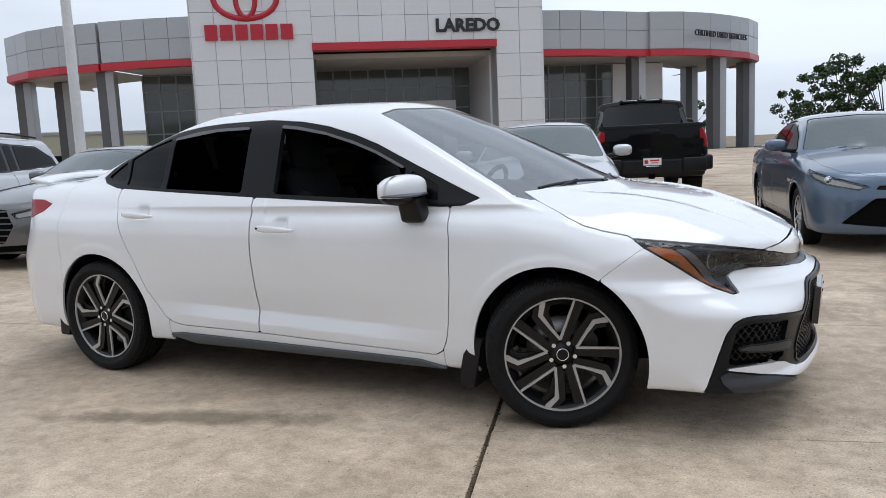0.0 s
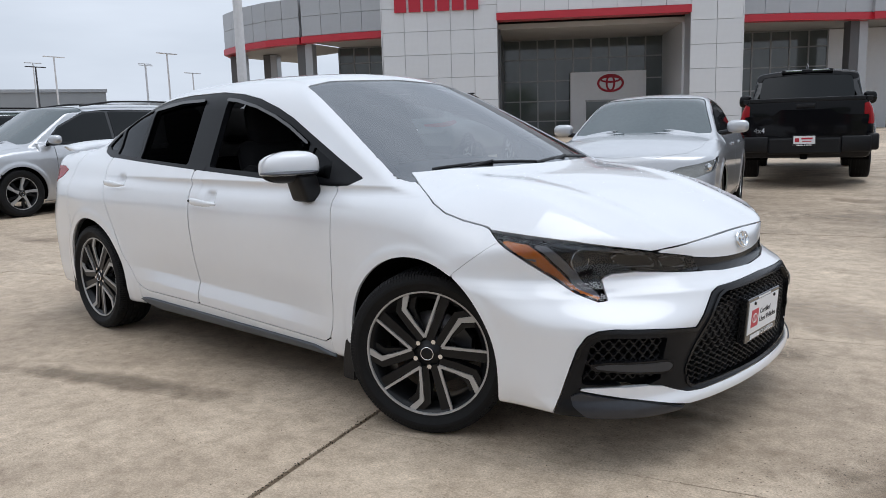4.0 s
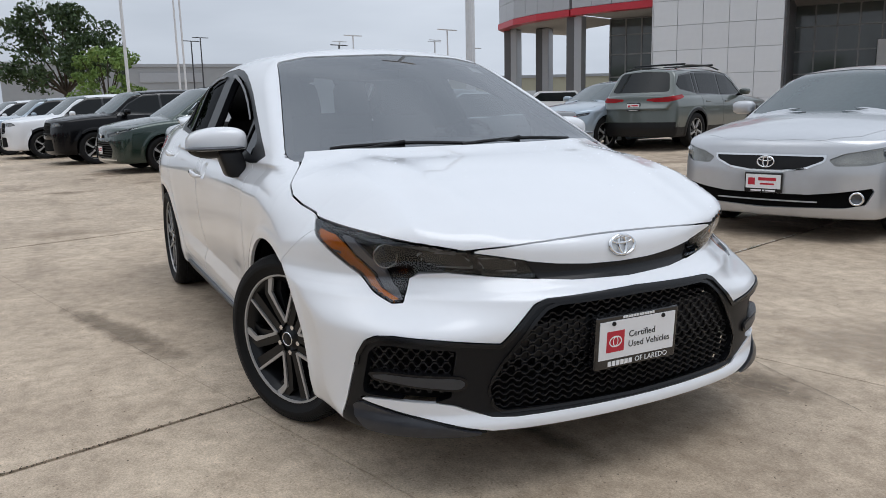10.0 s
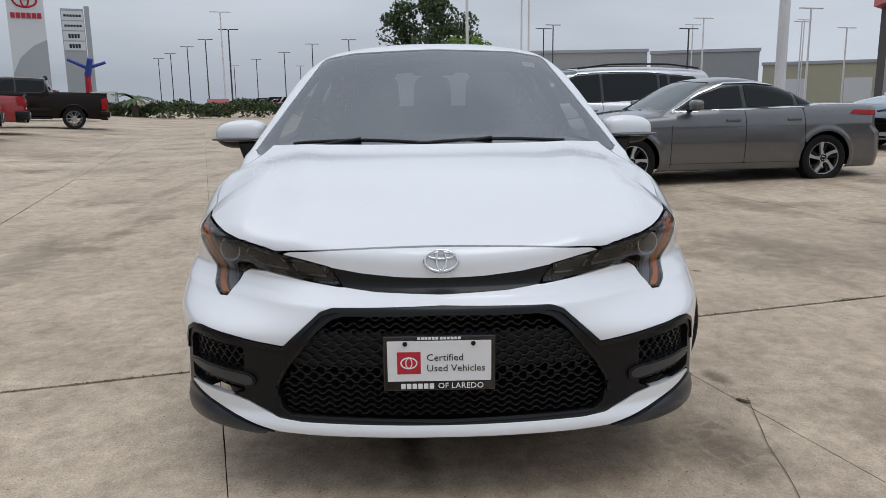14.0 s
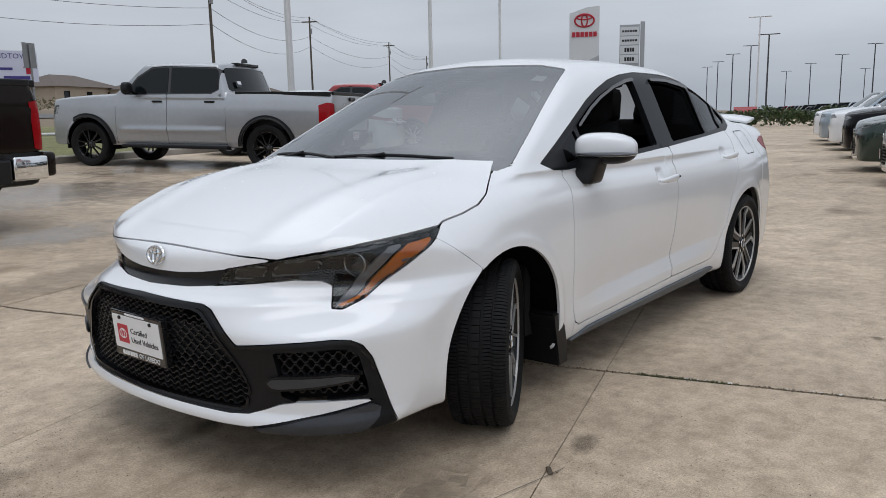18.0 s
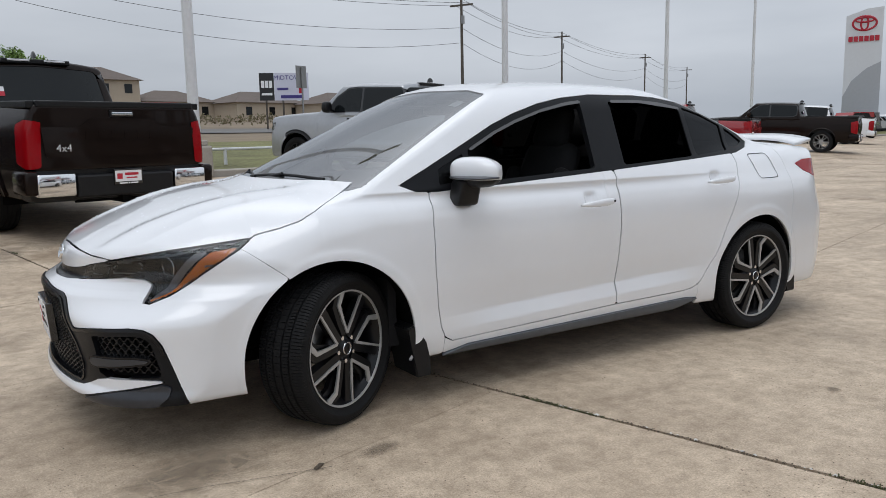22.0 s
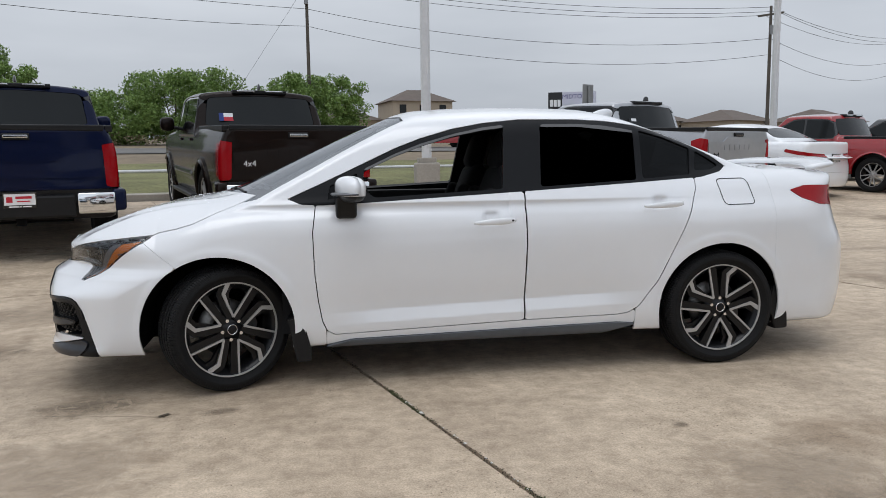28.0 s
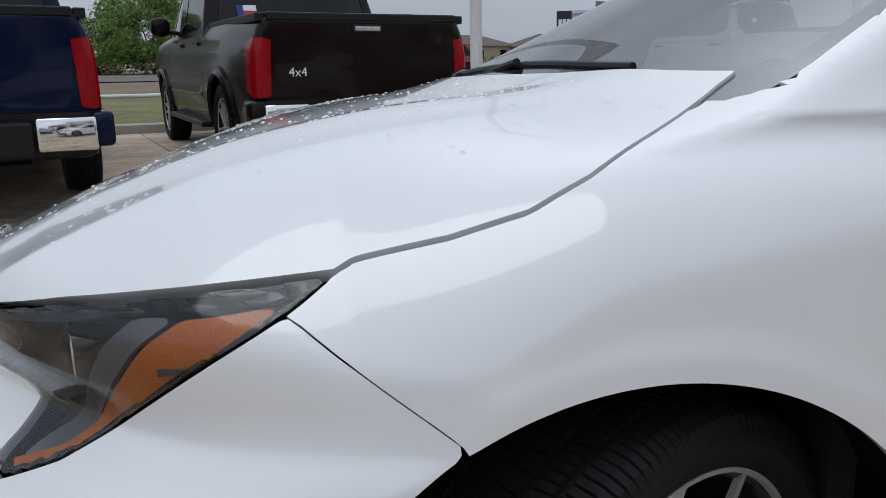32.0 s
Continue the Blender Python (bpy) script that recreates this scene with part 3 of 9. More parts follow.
hood_out = np.where(n_p[:, 2] > 0.69, hood_out, -1)
r_front = np.hypot(n_p[:, 0] - 0.012, n_p[:, 2] - WR) - 0.010
# line where the bumper meets the fender, from the lamp's tail down to the arch
seam_line = (n_p[:, 0] - np.interp(n_p[:, 2], [0.15, 0.60, 0.652, 0.762, 0.80], [0.205, 0.205, 0.208, 0.350, 0.42]))
d_wing = np.maximum(inside(ang(H_WING), ns_a, ns_z), inside(ang(mirror2(H_WING)), ns_a, ns_z))
v_bump = np.minimum.reduce([-d_light - 0.0035, -d_brow - 0.002, -d_mask - 0.002, -hood_out - 0.002, r_front - 0.368, seam_line - 0.0015])
hero_panel("front_bumper", nose, v_bump, M["white_paint"], hero)
hero_panel("lower_lip", nose, np.minimum(d_lip - 0.0015, 1), M["white_paint"], hero, "white painted lower bumper lip", lip=0.02, offset=0.004)
v_mask = np.minimum.reduce([d_mask - 0.002, -d_lip - 0.001, -d_grille - 0.001, -d_pod - 0.001, np.where(np.abs(nose.keys[0]) < 29, ns_z - 0.222, 1.0)])
hero_panel("bumper_mask", nose, v_mask, M["mask_trim"], hero, "satin black grille surround", lip=0.035)
hero_panel("mask_rim", nose, np.minimum.reduce([d_mask - 0.001, 0.013 - d_mask, ns_z - 0.40, -d_grille - 0.002]), M["rim_black"], hero, "gloss black rim along the top of the grille surround", lip=0.012, offset=0.006)
hero_panel("grille_rim", nose, np.minimum.reduce([-d_grille, d_grille + 0.010, d_mask - 0.002]), M["rim_black"], hero, "gloss black rim of the lower grille", lip=0.012, offset=0.005)
for sgn in (-1, 1):
    hero_panel("winglet", nose, np.where(ns_a * sgn > 0, d_wing, -1), M["winglet"], hero, "dark gray corner winglet", lip=0.02, offset=0.010)
hero_panel("upper_grille", nose, d_brow - 0.001, M["rim_black"], hero, "gloss black strip between the headlamps", lip=0.01, offset=-0.006)

# fenders, doors and quarters
for sgn in (-1, 1):
    sh = side_sheet(hero_F, -3.62, 0.72, 0.18, 1.16, 0.013, 0.0098, -1) if sgn < 0 else flipped(sh)
    x, z = sh.keys
    p = sh.p
    rf, rr = np.hypot(p[:, 0] - 0.012, p[:, 2] - WR) - 0.010, np.hypot(p[:, 0] + WB, p[:, 2] - WR) - 0.004
    dlo, fd, rd = inside(H_DLO, x, z), inside(H_FDOOR, x, z), inside(H_RDOOR, x, z)
    bump_l = -(x - np.interp(z, [0.15, 0.60, 0.652, 0.762, 0.80], [0.205, 0.205, 0.208, 0.350, 0.42]))
    a_s = np.degrees(np.arctan2(np.abs(p[:, 1]), p[:, 0])) * DEG
    lamp = np.where(x > 0.2, inside(ang(H_LIGHT), a_s, z), -1)
    hood = np.where(np.isnan(p[:, 1]), -1, hood_in(x, np.nan_to_num(p[:, 1]), z))
    hood = np.where((x > -0.31) & (z > 0.69), hood, -1)
    scr = np.where((x > -1.35) & (np.abs(np.nan_to_num(p[:, 1])) < 0.74), inside(H_WIND, np.nan_to_num(p[:, 1]), z), -1)
    sill = z - np.interp(x, [-2.2, -2.1, -0.65, -0.50], [0.252, 0.262, 0.240, 0.21])
    in_sill = (x > -2.25) & (x < -0.45)
    split = np.interp(x, [-3.3, -2.80, -2.60, -2.5, -0.54, -0.35, 0.1], [1.10, 1.103, 1.07, 0.9, 0.968, 0.968, 0.968])
    v_f = np.minimum.reduce([-fd - 0.0025, x + 0.52, -dlo - 0.001, bump_l - 0.0015, rf - 0.366, -lamp - 0.003, -hood - 0.0035, split - z + 0.002, -scr - 0.003, np.where(in_sill, sill, 1)])
    hero_panel("fender", sh, v_f, M["white_paint"], hero)
    door = hero_panel("front_door", sh, np.minimum.reduce([fd - 0.0025, -dlo - 0.001, sill]), M["white_paint"], hero)
    rear_door = hero_panel("rear_door", sh, np.minimum.reduce([rd - 0.0025, -dlo - 0.001, rr - 0.361]), M["white_paint"], hero)
    v_q = np.minimum.reduce([-rd - 0.0025, -1.60 - x, -dlo - 0.001, rr - 0.361, split - z + np.where(x > -2.56, 0.3, 0.002), np.where(z < 0.335, -2.2025 - x, 1)])
    hero_panel("quarter_panel", sh, v_q, M["white_paint"], hero)
    v_s = np.minimum.reduce([-fd - 0.0025, -rd - 0.0025, x + 2.20, -0.5225 - x, sill, 0.33 - z, rr - 0.361, rf - 0.366])
    hero_panel("rocker", sh, v_s, M["white_paint"], hero)
    v_k = np.minimum.reduce([-sill - 0.002, z - np.interp(x, [-2.2, -2.0, -0.70, -0.52], [0.245, 0.205, 0.195, 0.205]), x + 2.2, -0.52 - x])
    hero_panel("side_skirt", sh, v_k, M["gray_plastic"], hero, "gray side skirt", lip=0.05, offset=0.012)

# roof, glass and window frames
cab = arch_sheet(hero_F, -3.32, 0.14, 0.93, 97, 0.014, 0.85)
x, _ = cab.keys
p = cab.p
y, z = p[:, 1], p[:, 2]
cab_x, cab_y, cab_z = x, y, z
dlo = inside(H_DLO, x, z)
dlo = np.where(np.abs(y) > 0.3, dlo, -1)
wind = np.where((x > -1.35), inside(H_WIND, y, z), -1)
back = np.where((x < -1.9), inside(H_BACK, y, z), -1)
floor_z = np.interp(x, [-3.3, -2.80, -2.60, -2.5, -0.62, -0.36, 0.1], [1.10, 1.103, 1.07, 1.15, 1.03, 0.968, 0.968])
deck = np.where(x < -2.7, hero_low(np.nan_to_num(p)), 1.0)
v_roof = np.minimum.reduce([-dlo - 0.001, -wind - 0.003, -back - 0.003, z - floor_z + 0.0, np.where((x > -0.34) & (np.abs(y) < 0.69), -1, 1)])
hero_panel("roof", cab, v_roof, M["white_paint"], hero, lip=0.03)
ws = hero_panel("windshield", cab, wind, M["clear"], hero, "clear laminated windshield", lip=0.0, offset=-0.004)
ws.visible_shadow = False
band = np.minimum(wind, 0.028 - wind)
hero_panel("windshield_band", cab, band, M["black_gloss"], hero, "black ceramic edge of the windshield", lip=0.0, offset=-0.009)
bl = hero_panel("rear_window", cab, back, M["tint"], hero, "tinted rear window", lip=0.0, offset=-0.004)
bl.visible_shadow = False
# frames round the side glass; the front windows are wound down
W_F = rounded([(-0.79, 0.968), (-1.470, 1.000), (-1.515, 1.338), (-1.40, 1.325), (-1.224, 1.290), (-1.05, 1.241), (-0.91, 1.190), (-0.74, 1.112), (-0.73, 1.01)], 0.012)
W_R = rounded([(-1.680, 1.008), (-2.235, 1.036), (-2.268, 1.302), (-2.10, 1.330), (-1.95, 1.340), (-1.722, 1.340)], 0.015)
W_S = rounded([(-0.545, 0.962), (-0.715, 0.985), (-0.705, 1.095), (-0.560, 1.030)], 0.006)
W_Q = rounded([(-2.275, 1.040), (-2.565, 1.060), (-2.598, 1.205), (-2.45, 1.268), (-2.305, 1.310)], 0.01)
W_T = rounded([(-2.600, 1.082), (-2.70, 1.084), (-2.762, 1.108), (-2.70, 1.150), (-2.632, 1.190)], 0.006)
for sgn in (-1, 1):
    mine = np.where(y * sgn > 0.3, 1.0, -1.0)
    holes = np.maximum.reduce([inside(w, x, z) for w in (W_F, W_R, W_S, W_Q, W_T)])
    frame_v = np.minimum.reduce([dlo, -holes, mine])
    hero_panel("window_frame", cab, frame_v, M["dark_trim"], hero, "black door window frame and pillar trim", lip=0.03, offset=-0.003)
    # rear door openings carry a black pane painted as the dark cabin behind
    for nm, w in (("front_vent_window", W_S), ("rear_door_window", W_R), ("rear_side_window", W_Q), ("quarter_window", W_T)):
        g = hero_panel(nm, cab, np.minimum(inside(w, x, z), mine), M["cabin_dark"] if w is W_R else M["tint"], hero, "dark side pane, tinted glass and painted cabin shade", lip=0.0, offset=-0.010)
    for w, nm in ((W_F, "front_rain_visor"), (W_R, "rear_rain_visor")):
        d = inside(w, x, z)
        mid = np.interp(x, [-2.4, -2.27, -1.95, -1.72, -1.51, -1.4, -1.22, -1.05, -0.91, -0.74], [1.212, 1.287, 1.322, 1.323, 1.320, 1.308, 1.274, 1.225, 1.174, 1.096])
        hero_panel(nm, cab, np.minimum.reduce([d - 0.002, z - mid, mine]), M["visor"], hero, "smoke gray rain visor", lip=0.0, offset=0.010)

gaps = np.where(np.abs(y) > 0.3, holes, -1)
v, f, n = cab.cut(np.minimum.reduce([-gaps - 0.006, -wind - 0.004, -back - 0.01, z - 0.95, -0.66 - x]), 0.0, -0.042)
mesh_object("pillar_trim", v, f, M["fabric"], hero, "black inner trim of pillars and roof", n)

# hood and decklid
top = plan_sheet(hero_F, -0.40, 0.93, 0.84, 0.008, 0.010)
hx, hy = top.keys
hz = top.p[:, 2]
v_hood = hood_in(hx, hy, np.nan_to_num(hz)) - 0.0025
cowl = hx - (-0.215 + 0.24 * (1 - (hy / 0.72) ** 2))
hero_panel("hood", top, np.minimum(v_hood, cowl), M["white_paint"], hero, lip=0.02)
low_top = plan_sheet(hero_low, -0.62, 0.10, 0.74, 0.012, 0.015)
lx, ly = low_top.keys
v_cowl = np.minimum(-(lx - (-0.220 + 0.24 * (1 - (ly / 0.72) ** 2))), 0.70 - np.abs(ly))
hero_panel("cowl_panel", low_top, v_cowl, M["black_plastic"], hero, "black cowl panel under the wipers", lip=0.0, offset=-0.018)
rear_top = plan_sheet(hero_low, -3.66, -2.55, 0.85, 0.016, 0.018)
tx, ty = rear_top.keys
tz = rear_top.p[:, 2]
hero_panel("trunk_lid", rear_top, np.minimum(0.64 - np.abs(ty) , tz - 0.99), M["white_paint"], hero, lip=0.02)
tail = round_sheet(hero_low, -2.9, 96, 264, 0.18, 1.12, 1.1, 0.012, 1.6)
ta, tz2 = tail.keys
tp = tail.p
H_TLAMP = [(178, 0.95), (205, 0.965), (234, 0.985), (246, 0.984), (253, 0.962), (249, 0.915), (242, 0.878), (232, 0.868), (205, 0.870), (178, 0.88)]
tl_r = inside([((a - 180) * 0.012, zz) for a, zz in H_TLAMP], np.abs(ta - 180) * 0.012, tz2)
r_rear = np.hypot(tp[:, 0] + WB, tp[:, 2] - WR)
x_tail = tp[:, 0]
v_rear = np.minimum.reduce([-tl_r - 0.002, r_rear - 0.361, -3.02 - x_tail, np.where(tz2 < 0.32, -1, 1) * np.where(np.abs(tp[:, 1]) < 0.6, 1, -1) + 1.5])
hero_panel("rear_bumper", tail, v_rear, M["white_paint"], hero, offset=0.0015)
for sgn in (-1, 1):
    hero_panel("tail_lamp", tail, np.minimum.reduce([tl_r - 0.001, np.where((ta - 180) * -sgn > 0, 1, -1), np.abs(ta - 180) * 0.012 - 0.25]), M["red_lens"], hero, "red tail lamp", offset=0.004)

# ---- wheels ----
def wheel_parts(parent, m, r=WR, width=0.225, rim=0.249, style="vee", face=None, disc=True):
    """A wheel with its tyre under parent; local +y is the outer face. Returns the wheel."""
    face = face or M["alloy"]
    hw = width / 2
    tread = [(rim - 0.012, -hw * 0.80), (rim + 0.004, -hw * 0.86), (rim + (r - rim) * 0.35, -hw * 1.0), (r - 0.034, -hw * 1.0), (r - 0.012, -hw * 0.93), (r - 0.003, -hw * 0.80)]
    for g in (-0.52, -0.18, 0.18, 0.52):
        tread += [(r, hw * (g - 0.055)), (r - 0.008, hw * (g - 0.05)), (r - 0.008, hw * (g + 0.05)), (r, hw * (g + 0.055))]
    tread += [(r - 0.003, hw * 0.80), (r - 0.012, hw * 0.93), (r - 0.034, hw * 1.0), (rim + (r - rim) * 0.35, hw * 1.0), (rim + 0.004, hw * 0.88), (rim - 0.010, hw * 0.84), (rim - 0.014, hw * 0.78)]
    n = len(tread)
    if style == "vee":
        # narrow sipes across every rib, slanted in the middle ones
        turns = [(q + e) / 150 for q in range(150) for e in (0.0, 0.62, 0.76, 0.90)]
        slant = [0.0 if abs(h) > hw * 0.57 else (0.006 if h > 0 else -0.006) for _, h in tread]
        v = []
        for k, w in enumerate(turns):
            for j, (rr, h) in enumerate(tread):
                rib = 0 if abs(h) > hw * 0.57 else 1 if abs(h) > hw * 0.2 else 2
                cut = k % 4 == 2 and rr > r - (0.030 if rib == 0 else 0.004) and (rib != 2 or k % 8 == 2)
                q = rr - (0.0055 if cut else 0.0)
                an = 2 * math.pi * (w + slant[j] * h / hw)
                v.append((q * math.cos(an), h, q * math.sin(an)))
        f = [(k * n + j, (k + 1) % len(turns) * n + j, (k + 1) % len(turns) * n + j + 1, k * n + j + 1) for k in range(len(turns)) for j in range(n - 1)]
    else:
        v, f = lathe(tread, 96)
    # rim barrel and lip
    barrel = [(rim - 0.012, -hw * 0.8), (rim - 0.045, -hw * 0.5), (rim - 0.045, hw * 0.45), (rim - 0.022, hw * 0.74), (rim - 0.010, hw * 0.84)]
    bv, bf = lathe(barrel, 72)
    wheel = mesh_object("wheel", bv, bf, M["alloy_dark"], parent)
    wheel.matrix_local = m
    mesh_object("tyre", v, f, M["rubber"], wheel, "black rubber tyre", smooth=False)
    ry = rim - 0.010
    lip = [(ry - 0.0055, hw * 0.78), (ry - 0.003, hw * 0.86), (ry + 0.003, hw * 0.865), (ry + 0.003, hw * 0.8)]
    lv, lf = lathe(lip, 96)
    mesh_object("rim_lip", lv, lf, face, wheel, smooth=False)
    depth = hw * 0.80

    def polar(rr, a):
        return (rr * math.cos(radians(a)), rr * math.sin(radians(a)))

    def strip(pts, w):
        """A band round a broken line of (r, angle) with half-widths w."""
        q = [Vector(polar(*p)) for p in pts]
        left, right = [], []
        for i, p in enumerate(q):
            d = (q[min(i + 1, len(q) - 1)] - q[max(i - 1, 0)]).normalized()
            nn = Vector((-d.y, d.x))
            left.append(p + nn * w[i])
            right.append(p - nn * w[i])
        return [tuple(a) for a in left + right[::-1]]

    to_y = Matrix(((1, 0, 0, 0), (0, 0, 1, 0), (0, 1, 0, 0), (0, 0, 0, 1)))
    r1 = rim - 0.012
    bright, dark = [], []
    if style == "vee":
        for k in range(5):
            a = 90 + 72 * k
            dark.append(prism(strip([(0.050, a + 16), (0.12, a + 24.5), (r1, a + 26.5)], [0.016, 0.015, 0.019]), depth - 0.050, depth - 0.006, to_y))
            dark.append(prism(strip([(0.055, a - 14), (0.12, a - 26), (0.192, a - 27), (r1, a - 17.5)], [0.015, 0.013, 0.015, 0.014]), depth - 0.050, depth - 0.006, to_y))
            # sloping flank on the inner side of the bent arm
            dark.append(prism([polar(0.078, a - 5), polar(0.185, a - 17.5), polar(r1, a - 8.5), polar(r1, a - 2), polar(0.180, a - 9.5)], depth - 0.045, depth - 0.022, to_y))
            bright.append(prism(strip([(0.064, a), (r1, a + 20.4)], [0.0056, 0.0046]), depth - 0.009, depth, to_y))
            bright.append(prism(strip([(0.064, a), (0.130, a - 16.5), (0.188, a - 20.5), (r1, a - 11.8)], [0.0056, 0.0060, 0.0100, 0.0120]), depth - 0.009, depth, to_y))
    elif style == "star":
        for k in range(5):
            a = 90 + 72 * k
            bright.append(prism(strip([(0.05, a), (0.12, a + 5), (r1, a + 12)], [0.024, 0.016, 0.026]), depth - 0.035, depth, to_y))
            dark.append(prism(strip([(0.05, a + 14), (r1, a + 34)], [0.016, 0.020]), depth - 0.045, depth - 0.012, to_y))
    else:
        for k in range(10):
            a = 90 + 36 * k
            bright.append(prism(strip([(0.05, a), (r1, a + (5 if k % 2 else -5))], [0.012, 0.010]), depth - 0.035, depth, to_y))
    for bvv, bff in bright:
        mesh_object("spoke_face" if dark else "spoke", bvv, bff, face, wheel, "machined bright spoke face", smooth=False)
    for dv, df in dark:
        mesh_object("spoke", dv, df, M["alloy_dark"], wheel, "dark painted spoke", smooth=False)
    hub = [(0.0, depth + 0.002), (0.026, depth + 0.002), (0.031, depth - 0.004), (0.040, depth - 0.010), (0.078, depth - 0.022), (0.085, depth - 0.05)]
    hv, hf = lathe(hub, 40)
    hubo = mesh_object("hub", hv, hf, M["alloy_dark"] if style != "ten" else face, wheel, "dark hub with centre cap")
    ring = [(0.0225, depth + 0.0025), (0.0235, depth + 0.0045), (0.0255, depth + 0.0045), (0.0265, depth + 0.0015)]
    rv, rfc = lathe(ring, 36)
    mesh_object("cap_ring", rv, rfc, M["chrome"], wheel)
    nuts = []
    for k in range(5):
        c = polar(0.052, 126 + 72 * k)
        nuts.append(prism([(c[0] + 0.0095 * math.cos(t), c[1] + 0.0095 * math.sin(t)) for t in (i * math.pi / 3 for i in range(6))], depth - 0.02, depth - 0.001, to_y))
    for nv, nf in nuts:
        mesh_object("lug_nut", nv, nf, M["chrome"], wheel, smooth=False)
    if disc:
        dk = [(0.06, hw * 0.02), (0.145, hw * 0.02), (0.145, -hw * 0.12), (0.06, -hw * 0.12)]
        kv, kf = lathe(dk, 48)
        mesh_object("brake_disc", kv, kf, M["steel"], wheel, "worn steel brake disc")
        cv, cf = prism(strip([(0.125, 150), (0.13, 170), (0.125, 190)], [0.030, 0.034, 0.030]), -hw * 0.25, hw * 0.20, to_y)
        mesh_object("brake_caliper", cv, cf, M["smoke_trim"], wheel, "dark brake caliper", smooth=False)
    return wheel


def copy_part(ob, parent, m):
    """A part with its sub-parts again under parent, on the same meshes."""
    o = ob.copy()
    scene.collection.objects.link(o)
    o.parent, o.matrix_local = parent, m
    for c in ob.children:
        k = c.copy()
        scene.collection.objects.link(k)
        k.parent, k.matrix_local = o, c.matrix_local
        for c2 in c.children:
            k2 = c2.copy()
            scene.collection.objects.link(k2)
            k2.parent, k2.matrix_local = k, c2.matrix_local
    return o


STEER = 27
w0 = wheel_parts(hero, pose(-0.010, 0.755, WR, 0, -9, STEER))
copy_part(w0, hero, pose(-WB, 0.775, WR, 0, -34, 0))
copy_part(w0, hero, pose(-0.010, -0.755, WR, 0, 7, 180 + STEER - 2))
copy_part(w0, hero, pose(-WB, -0.775, WR, 0, -8, 180))

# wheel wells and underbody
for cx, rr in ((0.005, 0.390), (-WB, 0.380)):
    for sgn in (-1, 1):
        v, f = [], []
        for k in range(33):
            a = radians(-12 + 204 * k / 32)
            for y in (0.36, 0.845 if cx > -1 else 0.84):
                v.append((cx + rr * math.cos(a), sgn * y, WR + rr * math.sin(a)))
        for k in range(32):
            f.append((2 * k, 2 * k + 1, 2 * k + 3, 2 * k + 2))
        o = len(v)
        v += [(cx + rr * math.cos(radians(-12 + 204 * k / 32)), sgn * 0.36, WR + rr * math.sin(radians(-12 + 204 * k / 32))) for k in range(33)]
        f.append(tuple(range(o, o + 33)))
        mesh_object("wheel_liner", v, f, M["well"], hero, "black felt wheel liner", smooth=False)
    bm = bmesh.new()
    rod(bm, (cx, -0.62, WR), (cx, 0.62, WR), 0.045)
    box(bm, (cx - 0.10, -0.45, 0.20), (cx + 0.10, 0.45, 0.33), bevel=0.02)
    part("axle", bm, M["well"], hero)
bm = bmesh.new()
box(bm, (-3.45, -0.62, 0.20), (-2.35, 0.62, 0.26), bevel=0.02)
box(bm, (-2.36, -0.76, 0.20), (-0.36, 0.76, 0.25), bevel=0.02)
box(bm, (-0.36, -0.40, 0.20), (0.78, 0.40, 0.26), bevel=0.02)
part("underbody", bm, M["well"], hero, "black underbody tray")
# dark block added behind the nose, so that no daylight shows through the openings
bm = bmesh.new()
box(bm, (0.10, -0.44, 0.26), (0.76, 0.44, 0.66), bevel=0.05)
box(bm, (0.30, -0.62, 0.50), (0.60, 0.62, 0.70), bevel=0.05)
part("radiator_core", bm, M["well"], hero, "black block added in the nose to keep daylight out")
for sgn in (-1, 1):
    poly = [(-0.322, 0.36), (-0.345, 0.30), (-0.368, 0.135), (-0.442, 0.138), (-0.438, 0.215), (-0.418, 0.30), (-0.370, 0.37)]
    m = Matrix(((1, 0, 0, 0), (0, 0, sgn, 0), (0, 1, 0, 0), (0, 0, 0, 1)))
    v, f = prism(poly, 0.655, 0.862, m)
    bmx = bmesh.new()
    vs = [bmx.verts.new(q) for q in v]
    for q in f:
        bmx.faces.new([vs[i] for i in q])
    bmesh.ops.bevel(bmx, geom=list(bmx.edges), offset=0.006, segments=2, affect="EDGES")
    part("mud_flap", bmx, M["black_plastic"], hero, "black front mud flap")
    poly = [(-3.045, 0.40), (-3.125, 0.20), (-3.055, 0.175), (-3.02, 0.30)]
    v, f = prism([(-3.035, 0.42), (-3.06, 0.44), (-3.130, 0.27), (-3.135, 0.175), (-3.055, 0.172), (-3.035, 0.24), (-3.01, 0.33)], 0.66, 0.842, m)
    bmx = bmesh.new()
    vs = [bmx.verts.new(q) for q in v]
    for q in f:
        bmx.faces.new([vs[i] for i in q])
    bmesh.ops.bevel(bmx, geom=list(bmx.edges), offset=0.006, segments=2, affect="EDGES")
    part("mud_flap", bmx, M["black_plastic"], hero, "black rear mud flap")

# ---- headlamps ----
def on_nose(a, z, inset):
    """Points of the nose at angles a (degrees) and heights z, set back by inset."""
    a, z = np.asarray(a, float), np.asarray(z, float)
    c, s = np.cos(np.radians(a)), np.sin(np.radians(a))
    o = np.stack([2.2 * c, 2.2 * s, z], 1)
    p = cast(hero_F, o, np.stack([-c, -s, 0 * c], 1), 2.2)
    return p - gradient(hero_F, p) * inset


